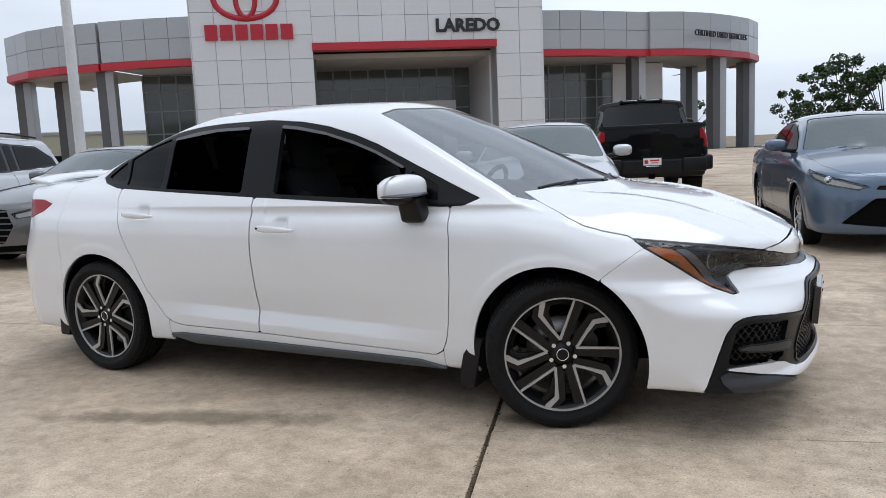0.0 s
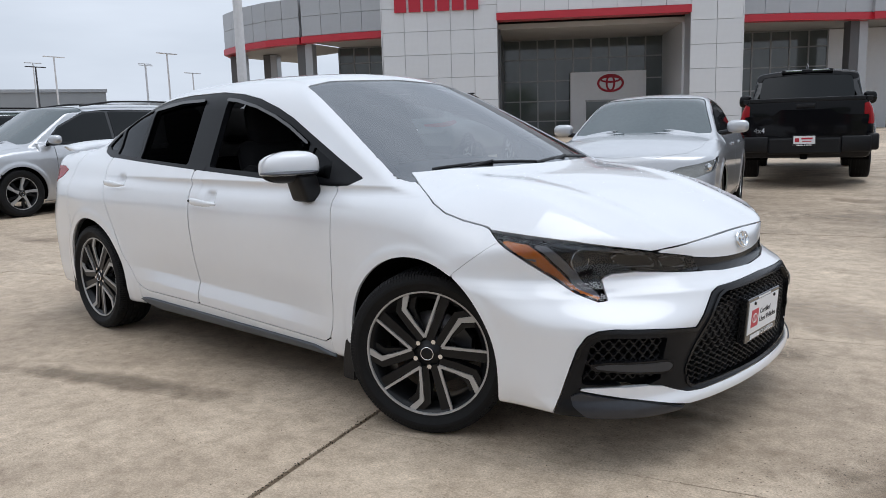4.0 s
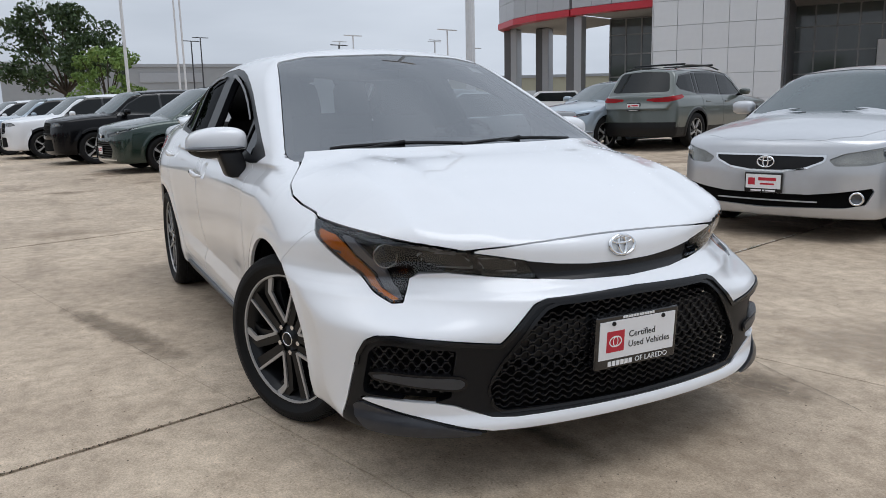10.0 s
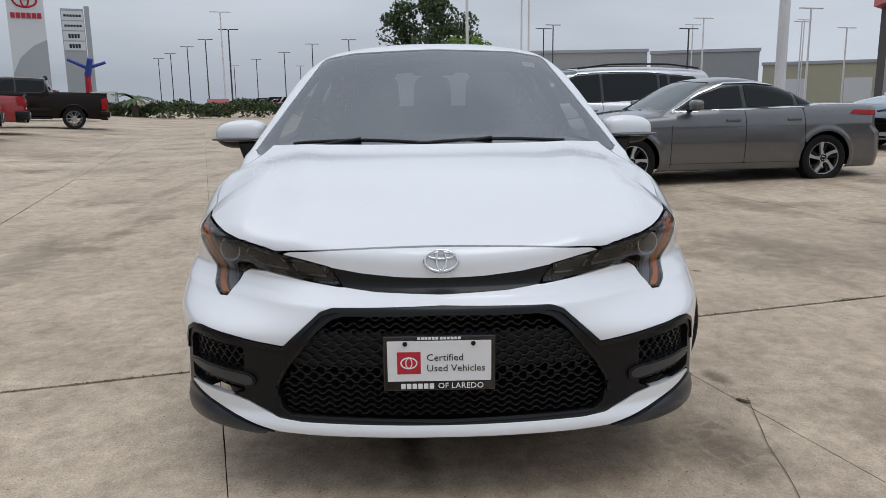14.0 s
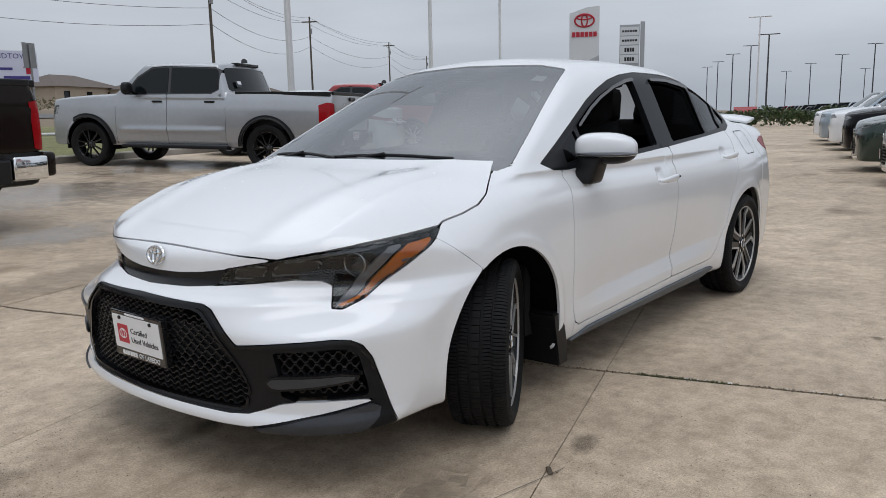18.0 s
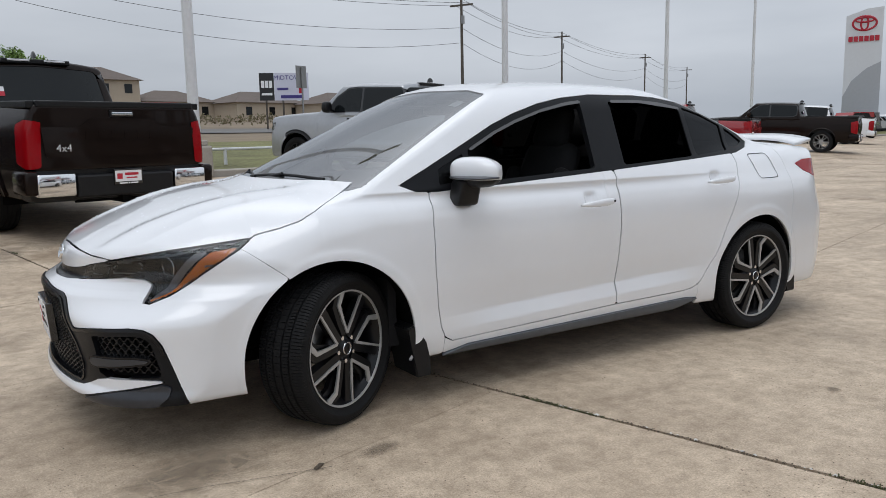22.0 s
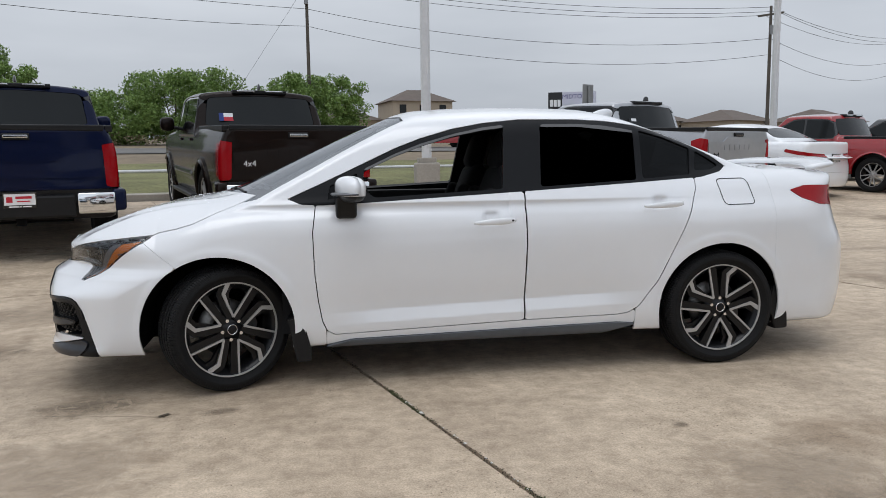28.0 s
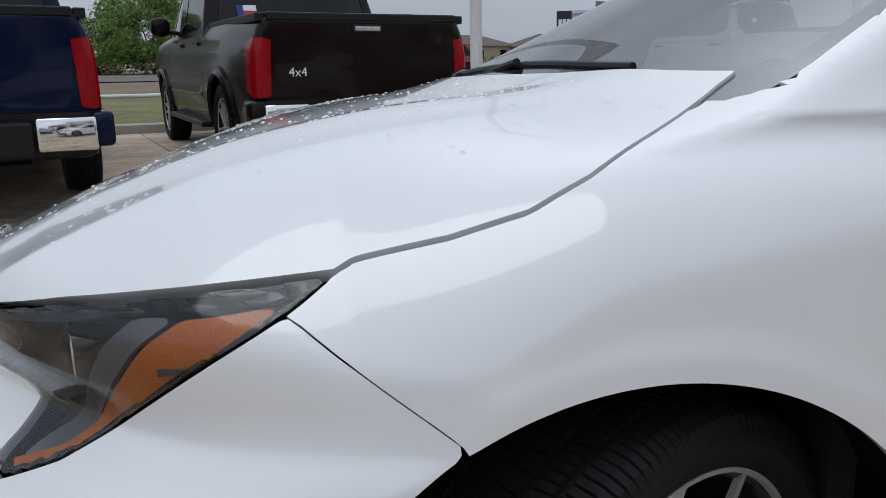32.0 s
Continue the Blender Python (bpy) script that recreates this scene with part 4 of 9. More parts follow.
H_AMBER = [(65.9, 0.780), (59.4, 0.766), (57.2, 0.738), (54.4, 0.690), (51.6, 0.648), (48.6, 0.614), (44.6, 0.592), (45.4, 0.584), (50, 0.609), (56, 0.668), (61.6, 0.729)]
H_GUIDE = [(58.6, 0.772), (55.4, 0.766), (53.4, 0.728), (50.8, 0.682), (48.0, 0.640), (45.4, 0.614), (44.4, 0.600), (45.0, 0.596), (48.4, 0.619), (51.3, 0.654), (54.0, 0.696), (56.8, 0.743)]
H_TOP = [(34, 0.7215), (41, 0.742), (50, 0.765), (60, 0.783), (67.4, 0.796), (64.5, 0.782), (58, 0.7765), (50, 0.7525), (41, 0.728), (34, 0.708)]
H_BARS = ([(22.4, 0.661), (22.9, 0.686), (26.6, 0.699), (30.4, 0.693), (29.4, 0.676), (29.0, 0.664)], [(31.2, 0.667), (31.6, 0.684), (33.0, 0.706), (40.2, 0.716), (41.6, 0.706), (40.6, 0.682), (39.4, 0.671)])
for sgn in (-1, 1):
    side_a = ns_a * sgn
    lamp_d = inside(ang(H_LIGHT), side_a, ns_z)
    lamp = hero_panel("headlamp", nose, lamp_d + 0.004, M["rim_black"], hero, "smoked headlamp with amber side reflector", lip=0.0, offset=-0.040)
    hero_panel("lamp_rim", nose, np.minimum(lamp_d, 0.006 - lamp_d), M["black_gloss"], lamp, lip=0.05, offset=-0.001)
    hero_panel("amber_reflector", nose, inside(ang(H_AMBER), side_a, ns_z), M["amber"], lamp, "amber side reflector", lip=0.01, offset=-0.008)
    hero_panel("marker_slot", nose, inside(ang([(57.6, 0.712), (60.0, 0.716), (60.2, 0.708), (57.8, 0.704)]), side_a, ns_z), M["lamp_gray"], lamp, "small dark slot in the amber reflector", lip=0.002, offset=-0.006)
    hero_panel("light_guide", nose, inside(ang(H_GUIDE), side_a, ns_z), M["guide"], lamp, "pale gray light guide", lip=0.012, offset=-0.016)
    # gray band under the lamp's top edge, painted as the lens's sky reflection
    hero_panel("lamp_ledge", nose, inside(ang(H_TOP), side_a, ns_z), M["lamp_gray"], lamp, "gray band along the top of the lamp, painted as sky sheen on the lens", lip=0.006, offset=-0.010)
    for bar in H_BARS:
        bar_d = inside(ang(bar), side_a, ns_z)
        hero_panel("lamp_chamber", nose, bar_d, M["chamber"], lamp, "smoky reflector chamber", lip=0.012, offset=-0.024)
        hero_panel("chamber_edge", nose, np.minimum(bar_d + 0.0035, 0.0015 - bar_d), M["guide"], lamp, "pale edge of the chamber", lip=0.004, offset=-0.018)
    pv, pf = lathe([(0.0, 0.016), (0.012, 0.014), (0.022, 0.008), (0.028, 0.0), (0.034, 0.0), (0.036, 0.003), (0.038, 0.0), (0.038, -0.03)], 40)
    a = radians(48.4)
    rr = float(np.hypot(*on_nose([48.4], [0.703], 0.030)[0][:2]))
    pm = pose(rr * math.cos(a), sgn * rr * math.sin(a), 0.703, 0, 0, 0) @ Matrix.Rotation(sgn * radians(20) - radians(90), 4, "Z")
    pr = mesh_object("projector", [pm @ Vector(q) for q in pv], pf, M["black_gloss"], lamp, "round projector lens")
    gv, gf = lathe([(0.0330, 0.001), (0.0355, 0.0055), (0.0380, 0.001)], 40)
    mesh_object("projector_ring", [pm @ Vector(q) for q in gv], gf, M["chrome"], lamp, "thin chrome ring")
    lens = hero_panel("lens", nose, lamp_d - 0.001, M["lens"], lamp, "clear lens cover", lip=0.0, offset=-0.001)
    lens.visible_shadow = False

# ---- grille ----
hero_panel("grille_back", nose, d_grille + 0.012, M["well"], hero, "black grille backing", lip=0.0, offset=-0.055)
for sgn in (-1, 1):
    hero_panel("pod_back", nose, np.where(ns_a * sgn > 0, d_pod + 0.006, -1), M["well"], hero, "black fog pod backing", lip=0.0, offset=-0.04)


def wave_slats(name, poly, rows, z0, z1, amp, pitch, inset, mat, parent, thick=0.0022, deep=0.016, lock=True):
    """Zigzag bars one above another inside an outline, alternate rows in step against each other."""
    pieces = []
    for k in range(rows):
        zc = z0 + (z1 - z0) * k / (rows - 1)
        aa = np.arange(-62, 62, pitch / 4)
        ph = (k % 2) * 2 if rows < 10 or 5 <= k < 13 else 0
        zz = zc + amp * np.array([(-1, -1, 1, 1)[(i + ph) % 4] for i in range(len(aa))])
        d = inside(ang(poly), aa * DEG, zz)
        keep = d > 0
        if keep.sum() < 3:
            continue
        runs = np.split(np.where(keep)[0], np.where(np.diff(np.where(keep)[0]) > 1)[0] + 1)
        for run in runs:
            if len(run) < 3:
                continue
            p = on_nose(aa[run], zz[run], inset)
            n = gradient(hero_F, p)
            q = p - n * deep
            up = np.array((0, 0, thick))
            v = np.concatenate([p - up, p + up, q + up, q - up])
            m = len(run)
            f = []
            for i in range(m - 1):
                for j in range(4):
                    j2 = (j + 1) % 4
                    f.append((j * m + i, j * m + i + 1, j2 * m + i + 1, j2 * m + i))
            pieces.append(([tuple(x) for x in v], f))
    return pieces


GF = both(H_GRILLE)
slat_mat = M["slat"]
hero_panel("mesh_plate", nose, np.minimum.reduce([d_grille, ns_z - 0.412, 0.520 - ns_z]), M["mask_trim"], hero, "closed honeycomb plate across the middle of the grille", lip=0.01, offset=-0.021)
for v, f in wave_slats("grille_slat", GF, 16, 0.279, 0.566, 0.0050, 2.40, 0.012, slat_mat, hero, 0.0017):
    mesh_object("grille_slat", v, f, slat_mat, hero, smooth=False)
# tie bars of the honeycomb in the middle rows
pieces = []
for k in range(5, 13):
    za, zb = (0.279 + 0.287 * i / 15 for i in (k, k + 1))
    aa = np.arange(-26.4, 26.5, 2.40) + (0.3 if k % 2 else 1.5)
    p0, p1 = on_nose(aa, aa * 0 + za, 0.016), on_nose(aa, aa * 0 + zb, 0.016)
    d = inside(ang(GF), aa * DEG, aa * 0 + (za + zb) / 2)
    for a, b, q in zip(p0, p1, d):
        if q > 0.01:
            w = np.array((0, 0.0035, 0))
            bk = np.array((-0.010, 0, 0))
            v = [a - w, a + w, b + w, b - w, a - w + bk, a + w + bk, b + w + bk, b - w + bk]
            pieces.append(([tuple(x) for x in v], [(0, 1, 2, 3), (0, 4, 5, 1), (3, 2, 6, 7), (1, 5, 6, 2), (0, 3, 7, 4)]))
v, f = joined(pieces)
tagged(mesh_object("honeycomb", v, f, M["black_plastic"], hero, "black honeycomb grille mesh", smooth=False), kind="stuff")
for sgn in (1, -1):
    pod = [(a * sgn, z) for a, z in H_POD]
    for v, f in wave_slats("pod_slat", pod, 8, 0.318, 0.455, 0.006, 1.9, 0.016, slat_mat, hero):
        mesh_object("pod_slat", v, f, slat_mat, hero, smooth=False)
    barv = inside(ang([(32.0, 0.374), (32.8, 0.384), (34.2, 0.389), (45, 0.397), (48.3, 0.388), (47.2, 0.368), (40, 0.352), (34.0, 0.341), (32.6, 0.345), (32.0, 0.358)]), ns_a * sgn, ns_z)
    fog = hero_panel("fog_bar", nose, barv, M["rim_black"], hero, "black fog lamp bar", lip=0.03, offset=0.008)
    hero_panel("fog_lens", nose, barv - 0.0075, M["smoke_trim"], fog, "smoky gray lens strip", lip=0.004, offset=0.0105)


# ---- lettering ----
def letters(text, size, m, mat, parent=None, name="lettering", depth=0.0006, align="CENTER", label="", bold=0.0):
    cu = bpy.data.curves.new(name, "FONT")
    cu.body, cu.size, cu.extrude, cu.align_x, cu.align_y = text, size, depth, align, "CENTER"
    cu.resolution_u, cu.offset = 2, bold
    tmp = bpy.data.objects.new(name, cu)
    me = bpy.data.meshes.new_from_object(tmp)
    bpy.data.objects.remove(tmp)
    me.materials.append(mat)
    ob = new(name, me)
    if parent is not None:
        ob.parent = parent
    ob.matrix_local = m
    if label:
        ob["label"] = label
    return ob


def bars(widths, height, gap, m, mat, parent, name="lettering_bar", depth=0.0006):
    """Plain bars in a row, in place of writing."""
    total = sum(widths) + gap * (len(widths) - 1)
    x = -total / 2
    for w in widths:
        v, f = prism([(x, -height / 2), (x + w, -height / 2), (x + w, height / 2), (x, height / 2)], -depth, depth)
        mesh_object(name, v, f, mat, parent, smooth=False).matrix_local = m
        x += w + gap


def ring_mesh(rx, ry, w, d, seg=32, cx=0.0, cy=0.0):
    """A flat oval ring in the xy plane with bevelled section: verts and faces."""
    v, f = [], []
    for k in range(seg):
        a = 2 * math.pi * k / seg
        c, s = math.cos(a), math.sin(a)
        for q, h in ((0, 0), (0.25, d), (0.75, d), (1, 0)):
            v.append((cx + (rx - w * q) * c, cy + (ry - w * q) * s, h))
    for k in range(seg):
        for j in range(3):
            a, b = k * 4 + j, ((k + 1) % seg) * 4 + j
            f.append((a, b, b + 1, a + 1))
    return v, f


def oval_badge(rx, m, mat, parent, name="badge", label="oval chrome badge", ry=None, w=None, d=0.006):
    """A badge of one wide oval ring and two inner ovals."""
    ry = ry or rx * 0.68
    w = w or rx * 0.17
    v, f = joined([ring_mesh(rx, ry, w, d), ring_mesh(rx * 0.36, ry * 0.93, w * 0.9, d), ring_mesh(rx * 0.78, ry * 0.40, w * 0.9, d, cy=ry * 0.42)])
    ob = mesh_object(name, v, f, mat, parent, label)
    ob.matrix_local = m
    return ob


FRONT = Matrix(((0, 0, 1, 0), (1, 0, 0, 0), (0, 1, 0, 0), (0, 0, 0, 1)))  # xy plane turned to face +x, u = +y
bp = on_nose([0.0], [0.713], 0)[0]
lean = math.asin(float(gradient(hero_F, bp[None])[0][2]))
oval_badge(0.052, Matrix.Translation((bp[0] + 0.004 * math.cos(lean), 0, 0.713 + 0.004 * math.sin(lean))) @ Matrix.Rotation(-lean, 4, "Y") @ FRONT, M["chrome"], hero, w=0.0105)


def plate(parent, m, style="certified", w=0.315, h=0.165):
    """A dealer plate in a black frame; local +z faces out, x to the reader's right."""
    bm = bmesh.new()
    box(bm, (-w / 2, -h / 2, -0.010), (w / 2, h / 2, 0.0), bevel=0.004)
    fr = part("plate_frame", bm, M["black_gloss"], parent, "black plate frame")
    fr.matrix_local = m
    bm = bmesh.new()
    box(bm, (-w / 2 + 0.014, -h / 2 + 0.028, 0.0), (w / 2 - 0.014, h / 2 - 0.018, 0.002))
    pl = part("plate", bm, M["plate_white"], fr, "white dealer plate")
    bars([0.085, 0.02, 0.075], 0.014, 0.008, pose(0, -h / 2 + 0.013, 0.001), M["white_ink"], fr)
    return fr, pl


pm = Matrix.Translation((0.972, -0.010, 0.440)) @ Matrix.Rotation(radians(4), 4, "Y") @ FRONT
bm = bmesh.new()
box(bm, (-0.1575, -0.083, -0.03), (0.1575, 0.083, 0.0), bevel=0.004)
pf = part("plate_frame", bm, M["black_gloss"], hero, "black plate frame with white lettering")
pf.matrix_local = pm
bm = bmesh.new()
box(bm, (-0.145, -0.052, 0.0), (0.145, 0.068, 0.002))
part("plate", bm, M["plate_white"], pf, "white dealer plate")
bm = bmesh.new()
box(bm, (-0.118, -0.030, 0.002), (-0.052, 0.036, 0.0028))
part("logo_panel", bm, M["logo_red"], pf, "red square panel")
v, f = joined([ring_mesh(0.024, 0.018, 0.004, 0.0006, cx=-0.085, cy=0.003), ring_mesh(0.010, 0.016, 0.003, 0.0006, cx=-0.085, cy=0.003)])
v = [(a, b, c + 0.003) for a, b, c in v]
mesh_object("logo", v, f, M["white_ink"], pf)
letters("Certified", 0.029, pose(-0.036, 0.018, 0.0026), M["ink"], pf, align="LEFT")
letters("Used Vehicles", 0.029, pose(-0.036, -0.014, 0.0026), M["ink"], pf, align="LEFT")
bars([0.0125] * 6, 0.0155, 0.0035, pose(-0.062, -0.068, 0.001), M["white_ink"], pf)
letters("OF LAREDO", 0.024, pose(0.060, -0.068, 0.001), M["white_ink"], pf)
bars([0.0078] * 6 + [0.0001] + [0.0078] * 6, 0.0072, 0.0022, pose(0, 0.0755, 0.001), M["white_ink"], pf)
for sx in (-0.095, 0.095):
    bm = bmesh.new()
    bmesh.ops.create_cone(bm, cap_ends=True, segments=12, radius1=0.007, radius2=0.006, depth=0.005, matrix=Matrix.Translation((sx, 0.060, 0.004)))
    part("plate_screw", bm, M["black_plastic"], pf)


# ---- mirrors, handles, wipers ----
def super_ball(c, r, e=2.6, nu=28, nv=18, z0=-1.0, z1=1.0, skew=None):
    """A rounded box; z0 and z1 cut it off below and above."""
    v, f = [], []
    for j in range(nv + 1):
        zz = z0 + (z1 - z0) * (0.5 - 0.5 * math.cos(math.pi * j / nv))
        k = max(1 - abs(zz) ** e, 0) ** (1 / e)
        for i in range(nu):
            a = 2 * math.pi * i / nu
            ca, sa = math.cos(a), math.sin(a)
            px = math.copysign(abs(ca) ** (2 / e), ca) * k
            py = math.copysign(abs(sa) ** (2 / e), sa) * k
            q = [px * r[0], py * r[1], zz * r[2]]
            if skew:
                q = skew(q)
            v.append((c[0] + q[0], c[1] + q[1], c[2] + q[2]))
    for j in range(nv):
        for i in range(nu):
            i2 = (i + 1) % nu
            f.append((j * nu + i, j * nu + i2, (j + 1) * nu + i2, (j + 1) * nu + i))
    f.append(tuple(range(nu - 1, -1, -1)))
    f.append(tuple(nv * nu + i for i in range(nu)))
    return v, f


for sgn in (-1, 1):
    def skew(q, sgn=sgn):
        t = q[1] * sgn / 0.125
        return [q[0] * (1 - 0.12 * t) - 0.045 * (t + 1) * 0.5 + (0.03 if q[0] < 0 else 0), q[1], q[2] * (1 - 0.18 * max(t, 0) ** 2) - 0.004 * t]
    c = (-0.655, sgn * 0.912, 1.016)
    v, f = super_ball(c, (0.082, 0.125, 0.066), 3.0, z0=-0.48, skew=skew)
    cap = mesh_object("mirror", v, f, M["white_paint"], hero, "white side mirror with black base")
    v, f = super_ball(c, (0.080, 0.123, 0.066), 3.0, z1=-0.50, skew=skew)
    mesh_object("mirror_shell", v, f, M["black_plastic"], cap, "black lower mirror shell")
    v, f = super_ball((c[0] + 0.012, c[1] + sgn * 0.01, c[2] - 0.022), (0.084, 0.125, 0.009), 3.0, nv=6)
    mesh_object("turn_signal", v, f, M["lamp_gray"], cap, "thin gray turn signal strip")
    bm = bmesh.new()
    vs = box(bm, (-0.69, sgn * 0.785, 0.868), (-0.585, sgn * 0.885, 0.985), bevel=0.016)
    for vv in vs:
        vv.co.y += sgn * (vv.co.z - 0.868) * 0.32
    part("mirror_foot", bm, M["black_plastic"], cap, "black mirror foot", smooth=True)
    gl = [(-0.722, sgn * (0.912 + 0.100 * a), 1.012 + 0.048 * b) for a, b in ((-1, -0.9), (1, -0.7), (1, 0.7), (-1, 0.9))]
    mesh_object("mirror_glass", gl, [(0, 1, 2, 3)], M["chrome"], cap, "mirror glass", smooth=False)
    for hx0, hz0 in ((-1.405, 0.834), (-2.345, 0.900)):
        bm = bmesh.new()
        n = 15
        yb = float(np.interp(hx0, [-2.6, -1.4], [0.893, 0.888])) - (0.012 if hz0 > 0.88 else 0)
        rings = []
        for k in range(n):
            t = k / (n - 1) * 2 - 1
            cx, cz = hx0 - 0.112 * t, hz0 + 0.006 * t
            off = 0.020 * (1 - t ** 4) + 0.001
            hh, ww = 0.0195 * (1 - 0.55 * abs(t) ** 3) * (0.85 + 0.15 * t), 0.0075
            rings.append([bm.verts.new((cx, sgn * (yb + off + ww * math.cos(a)), cz + hh * math.sin(a))) for a in (2 * math.pi * i / 12 for i in range(12))])
        for k in range(n - 1):
            for i in range(12):
                bm.faces.new((rings[k][i], rings[k][(i + 1) % 12], rings[k + 1][(i + 1) % 12], rings[k + 1][i]))
        bm.faces.new(rings[0]); bm.faces.new(rings[-1])
        hd = part("door_handle", bm, M["white_paint"], hero, smooth=True)
        if hz0 < 0.88:
            bm = bmesh.new()
            rod(bm, (hx0 - 0.090, sgn * (yb + 0.018), hz0 + 0.005), (hx0 - 0.090, sgn * (yb + 0.0245), hz0 + 0.005), 0.0055)
            part("key_lock", bm, M["black_plastic"], hd, "small dark lock cylinder")
def tube(bm, pts, r, seg=8):
    """One round bar along a bent line."""
    rings = []
    for k, q in enumerate(pts):
        d = (pts[min(k + 1, len(pts) - 1)] - pts[max(k - 1, 0)]).normalized()
        u = d.cross(Vector((0, 0, 1))).normalized()
        w = u.cross(d)
        rings.append([bm.verts.new(q + (u * math.cos(a) + w * math.sin(a)) * r) for a in (2 * math.pi * i / seg for i in range(seg))])
    for a, b in zip(rings, rings[1:]):
        for i in range(seg):
            bm.faces.new((a[i], a[(i + 1) % seg], b[(i + 1) % seg], b[i]))
    bm.faces.new(rings[0]); bm.faces.new(rings[-1])


for y0, y1 in ((-0.08, 0.52), (-0.58, -0.02)):
    bm = bmesh.new()
    p = []
    for k in range(13):
        t = k / 12
        yy = y0 + (y1 - y0) * t
        q = np.array([[-0.225 + 0.24 * (1 - (yy / 0.72) ** 2) - 0.010 - 0.035 * math.sin(math.pi * t), yy, 1.6]])
        hit = cast(hero_F, q, np.array([[0.0, 0, -1]]), 1.0)[0]
        p.append(Vector((hit[0], yy, hit[2] - 0.004)))
    tube(bm, p, 0.0070, 8)
    wip = part("wiper", bm, M["black_plastic"], hero, "black windshield wiper")
    bm = bmesh.new()
    mid = p[6]
    rod(bm, (p[0].x + 0.02, p[0].y - 0.05, p[0].z - 0.03), mid + Vector((0.008, 0, 0.006)), 0.007, seg=8)
    part("wiper_arm", bm, M["black_plastic"], wip)
# spoiler, fin, fuel door
bm = bmesh.new()
n = 25
for k in range(n):
    y = -0.66 + 1.32 * k / (n - 1)
    c = -3.60 + 0.16 * (y / 0.66) ** 2
    z = 1.118 - 0.035 * (y / 0.66) ** 4
    for dx, dz in ((0.10, 0.0), (0.0, 0.018), (-0.075, 0.026), (-0.080, 0.012), (0.0, -0.008), (0.10, -0.016)):
        bm.verts.new((c + dx, y, z + dz))
bm.verts.ensure_lookup_table()
for k in range(n - 1):
    for j in range(6):
        j2 = (j + 1) % 6
        bm.faces.new([bm.verts[i] for i in (k * 6 + j, k * 6 + j2, (k + 1) * 6 + j2, (k + 1) * 6 + j)])
bm.faces.new([bm.verts[j] for j in range(6)]); bm.faces.new([bm.verts[(n - 1) * 6 + j] for j in range(6)])
part("spoiler", bm, M["white_paint"], hero, "white lip spoiler on the trunk lid", smooth=True)
v, f = super_ball((-2.30, 0, 1.405), (0.085, 0.022, 0.062), 2.0, z0=-0.2, skew=lambda q: [q[0] - 0.9 * max(q[2], 0), q[1], q[2]])
mesh_object("antenna_fin", v, f, M["white_paint"], hero, "white shark fin antenna")
sh = side_sheet(hero_F, -2.95, -2.66, 0.86, 1.06, 0.0035, 0.0035, 1)
fx, fz = sh.keys
fd = inside(rounded([(-2.695, 1.032), (-2.885, 1.035), (-2.905, 0.890), (-2.712, 0.888)], 0.03), fx, fz)
hero_panel("fuel_door_gap", sh, np.minimum(fd, 0.0045 - fd), M["black_plastic"], hero, "thin gap round the fuel door", lip=0.0, offset=0.0012)

# ---- cabin ----
def seat(x, y, parent, wide=0.50, rear=False):
    bm = bmesh.new()
    box(bm, (x - 0.26, y - wide / 2, 0.34), (x + 0.26, y + wide / 2, 0.54), bevel=0.06)
    s = part("seat", bm, M["fabric"], parent, "black cloth seat", smooth=True)
    bm = bmesh.new()
    box(bm, (-0.075, -wide / 2 + 0.01, 0.0), (0.075, wide / 2 - 0.01, 0.66), bevel=0.06, taper=0.80)
    for e in ((-1, 1) if not rear else ()):
        box(bm, (0.0, e * (wide / 2 - 0.05) - 0.045, 0.06), (0.12, e * (wide / 2 - 0.05) + 0.045, 0.50), bevel=0.035, taper=0.85)
    b = part("backrest", bm, M["fabric"], s, smooth=True)
    b.matrix_local = pose(x - 0.24, y, 0.50, 0, -20, 0)
    for hy in ((0,) if not rear else (-0.36, 0, 0.36)):
        bm = bmesh.new()
        box(bm, (-0.055, -0.135, 0.62), (0.055, 0.135, 0.86), bevel=0.05, taper=0.88)
        hr = part("headrest", bm, M["fabric"], s, smooth=True)
        hr.matrix_local = pose(x - 0.24, y + hy, 0.50, 0, -17, 0)


seat(-1.12, 0.36, hero)
seat(-1.12, -0.36, hero)
seat(-1.98, 0.0, hero, 1.25, True)
bm = bmesh.new()
box(bm, (-0.72, -0.70, 0.62), (-0.30, 0.70, 0.94), bevel=0.06)
box(bm, (-0.46, -0.70, 0.80), (-0.14, 0.70, 0.955), bevel=0.04)
box(bm, (-0.56, 0.16, 0.90), (-0.40, 0.56, 0.985), bevel=0.04)
part("dashboard", bm, M["black_plastic"], hero, "black dashboard")
bm = bmesh.new()
for k in range(24):
    a, b = (2 * math.pi * i / 24 for i in (k, k + 1))
    q = [Vector((0, 0.185 * math.cos(t), 0.185 * math.sin(t))) for t in (a, b)]
    rod(bm, q[0], q[1], 0.014, seg=8)
box(bm, (-0.02, -0.17, -0.03), (0.01, 0.17, 0.03), bevel=0.01)
st = part("steering_wheel", bm, M["black_plastic"], hero, "black steering wheel", smooth=True)
st.matrix_local = pose(-0.80, 0.36, 0.90, 0, 24, 0)
bm = bmesh.new()
box(bm, (-2.5, -0.74, 0.26), (-0.34, 0.74, 0.30))
part("cabin_floor", bm, M["fabric"], hero, "black cabin floor")
bm = bmesh.new()
box(bm, (-0.34, -0.74, 0.26), (-0.30, 0.74, 0.80))
part("firewall", bm, M["fabric"], hero, "black bulkhead behind the engine")
bm = bmesh.new()
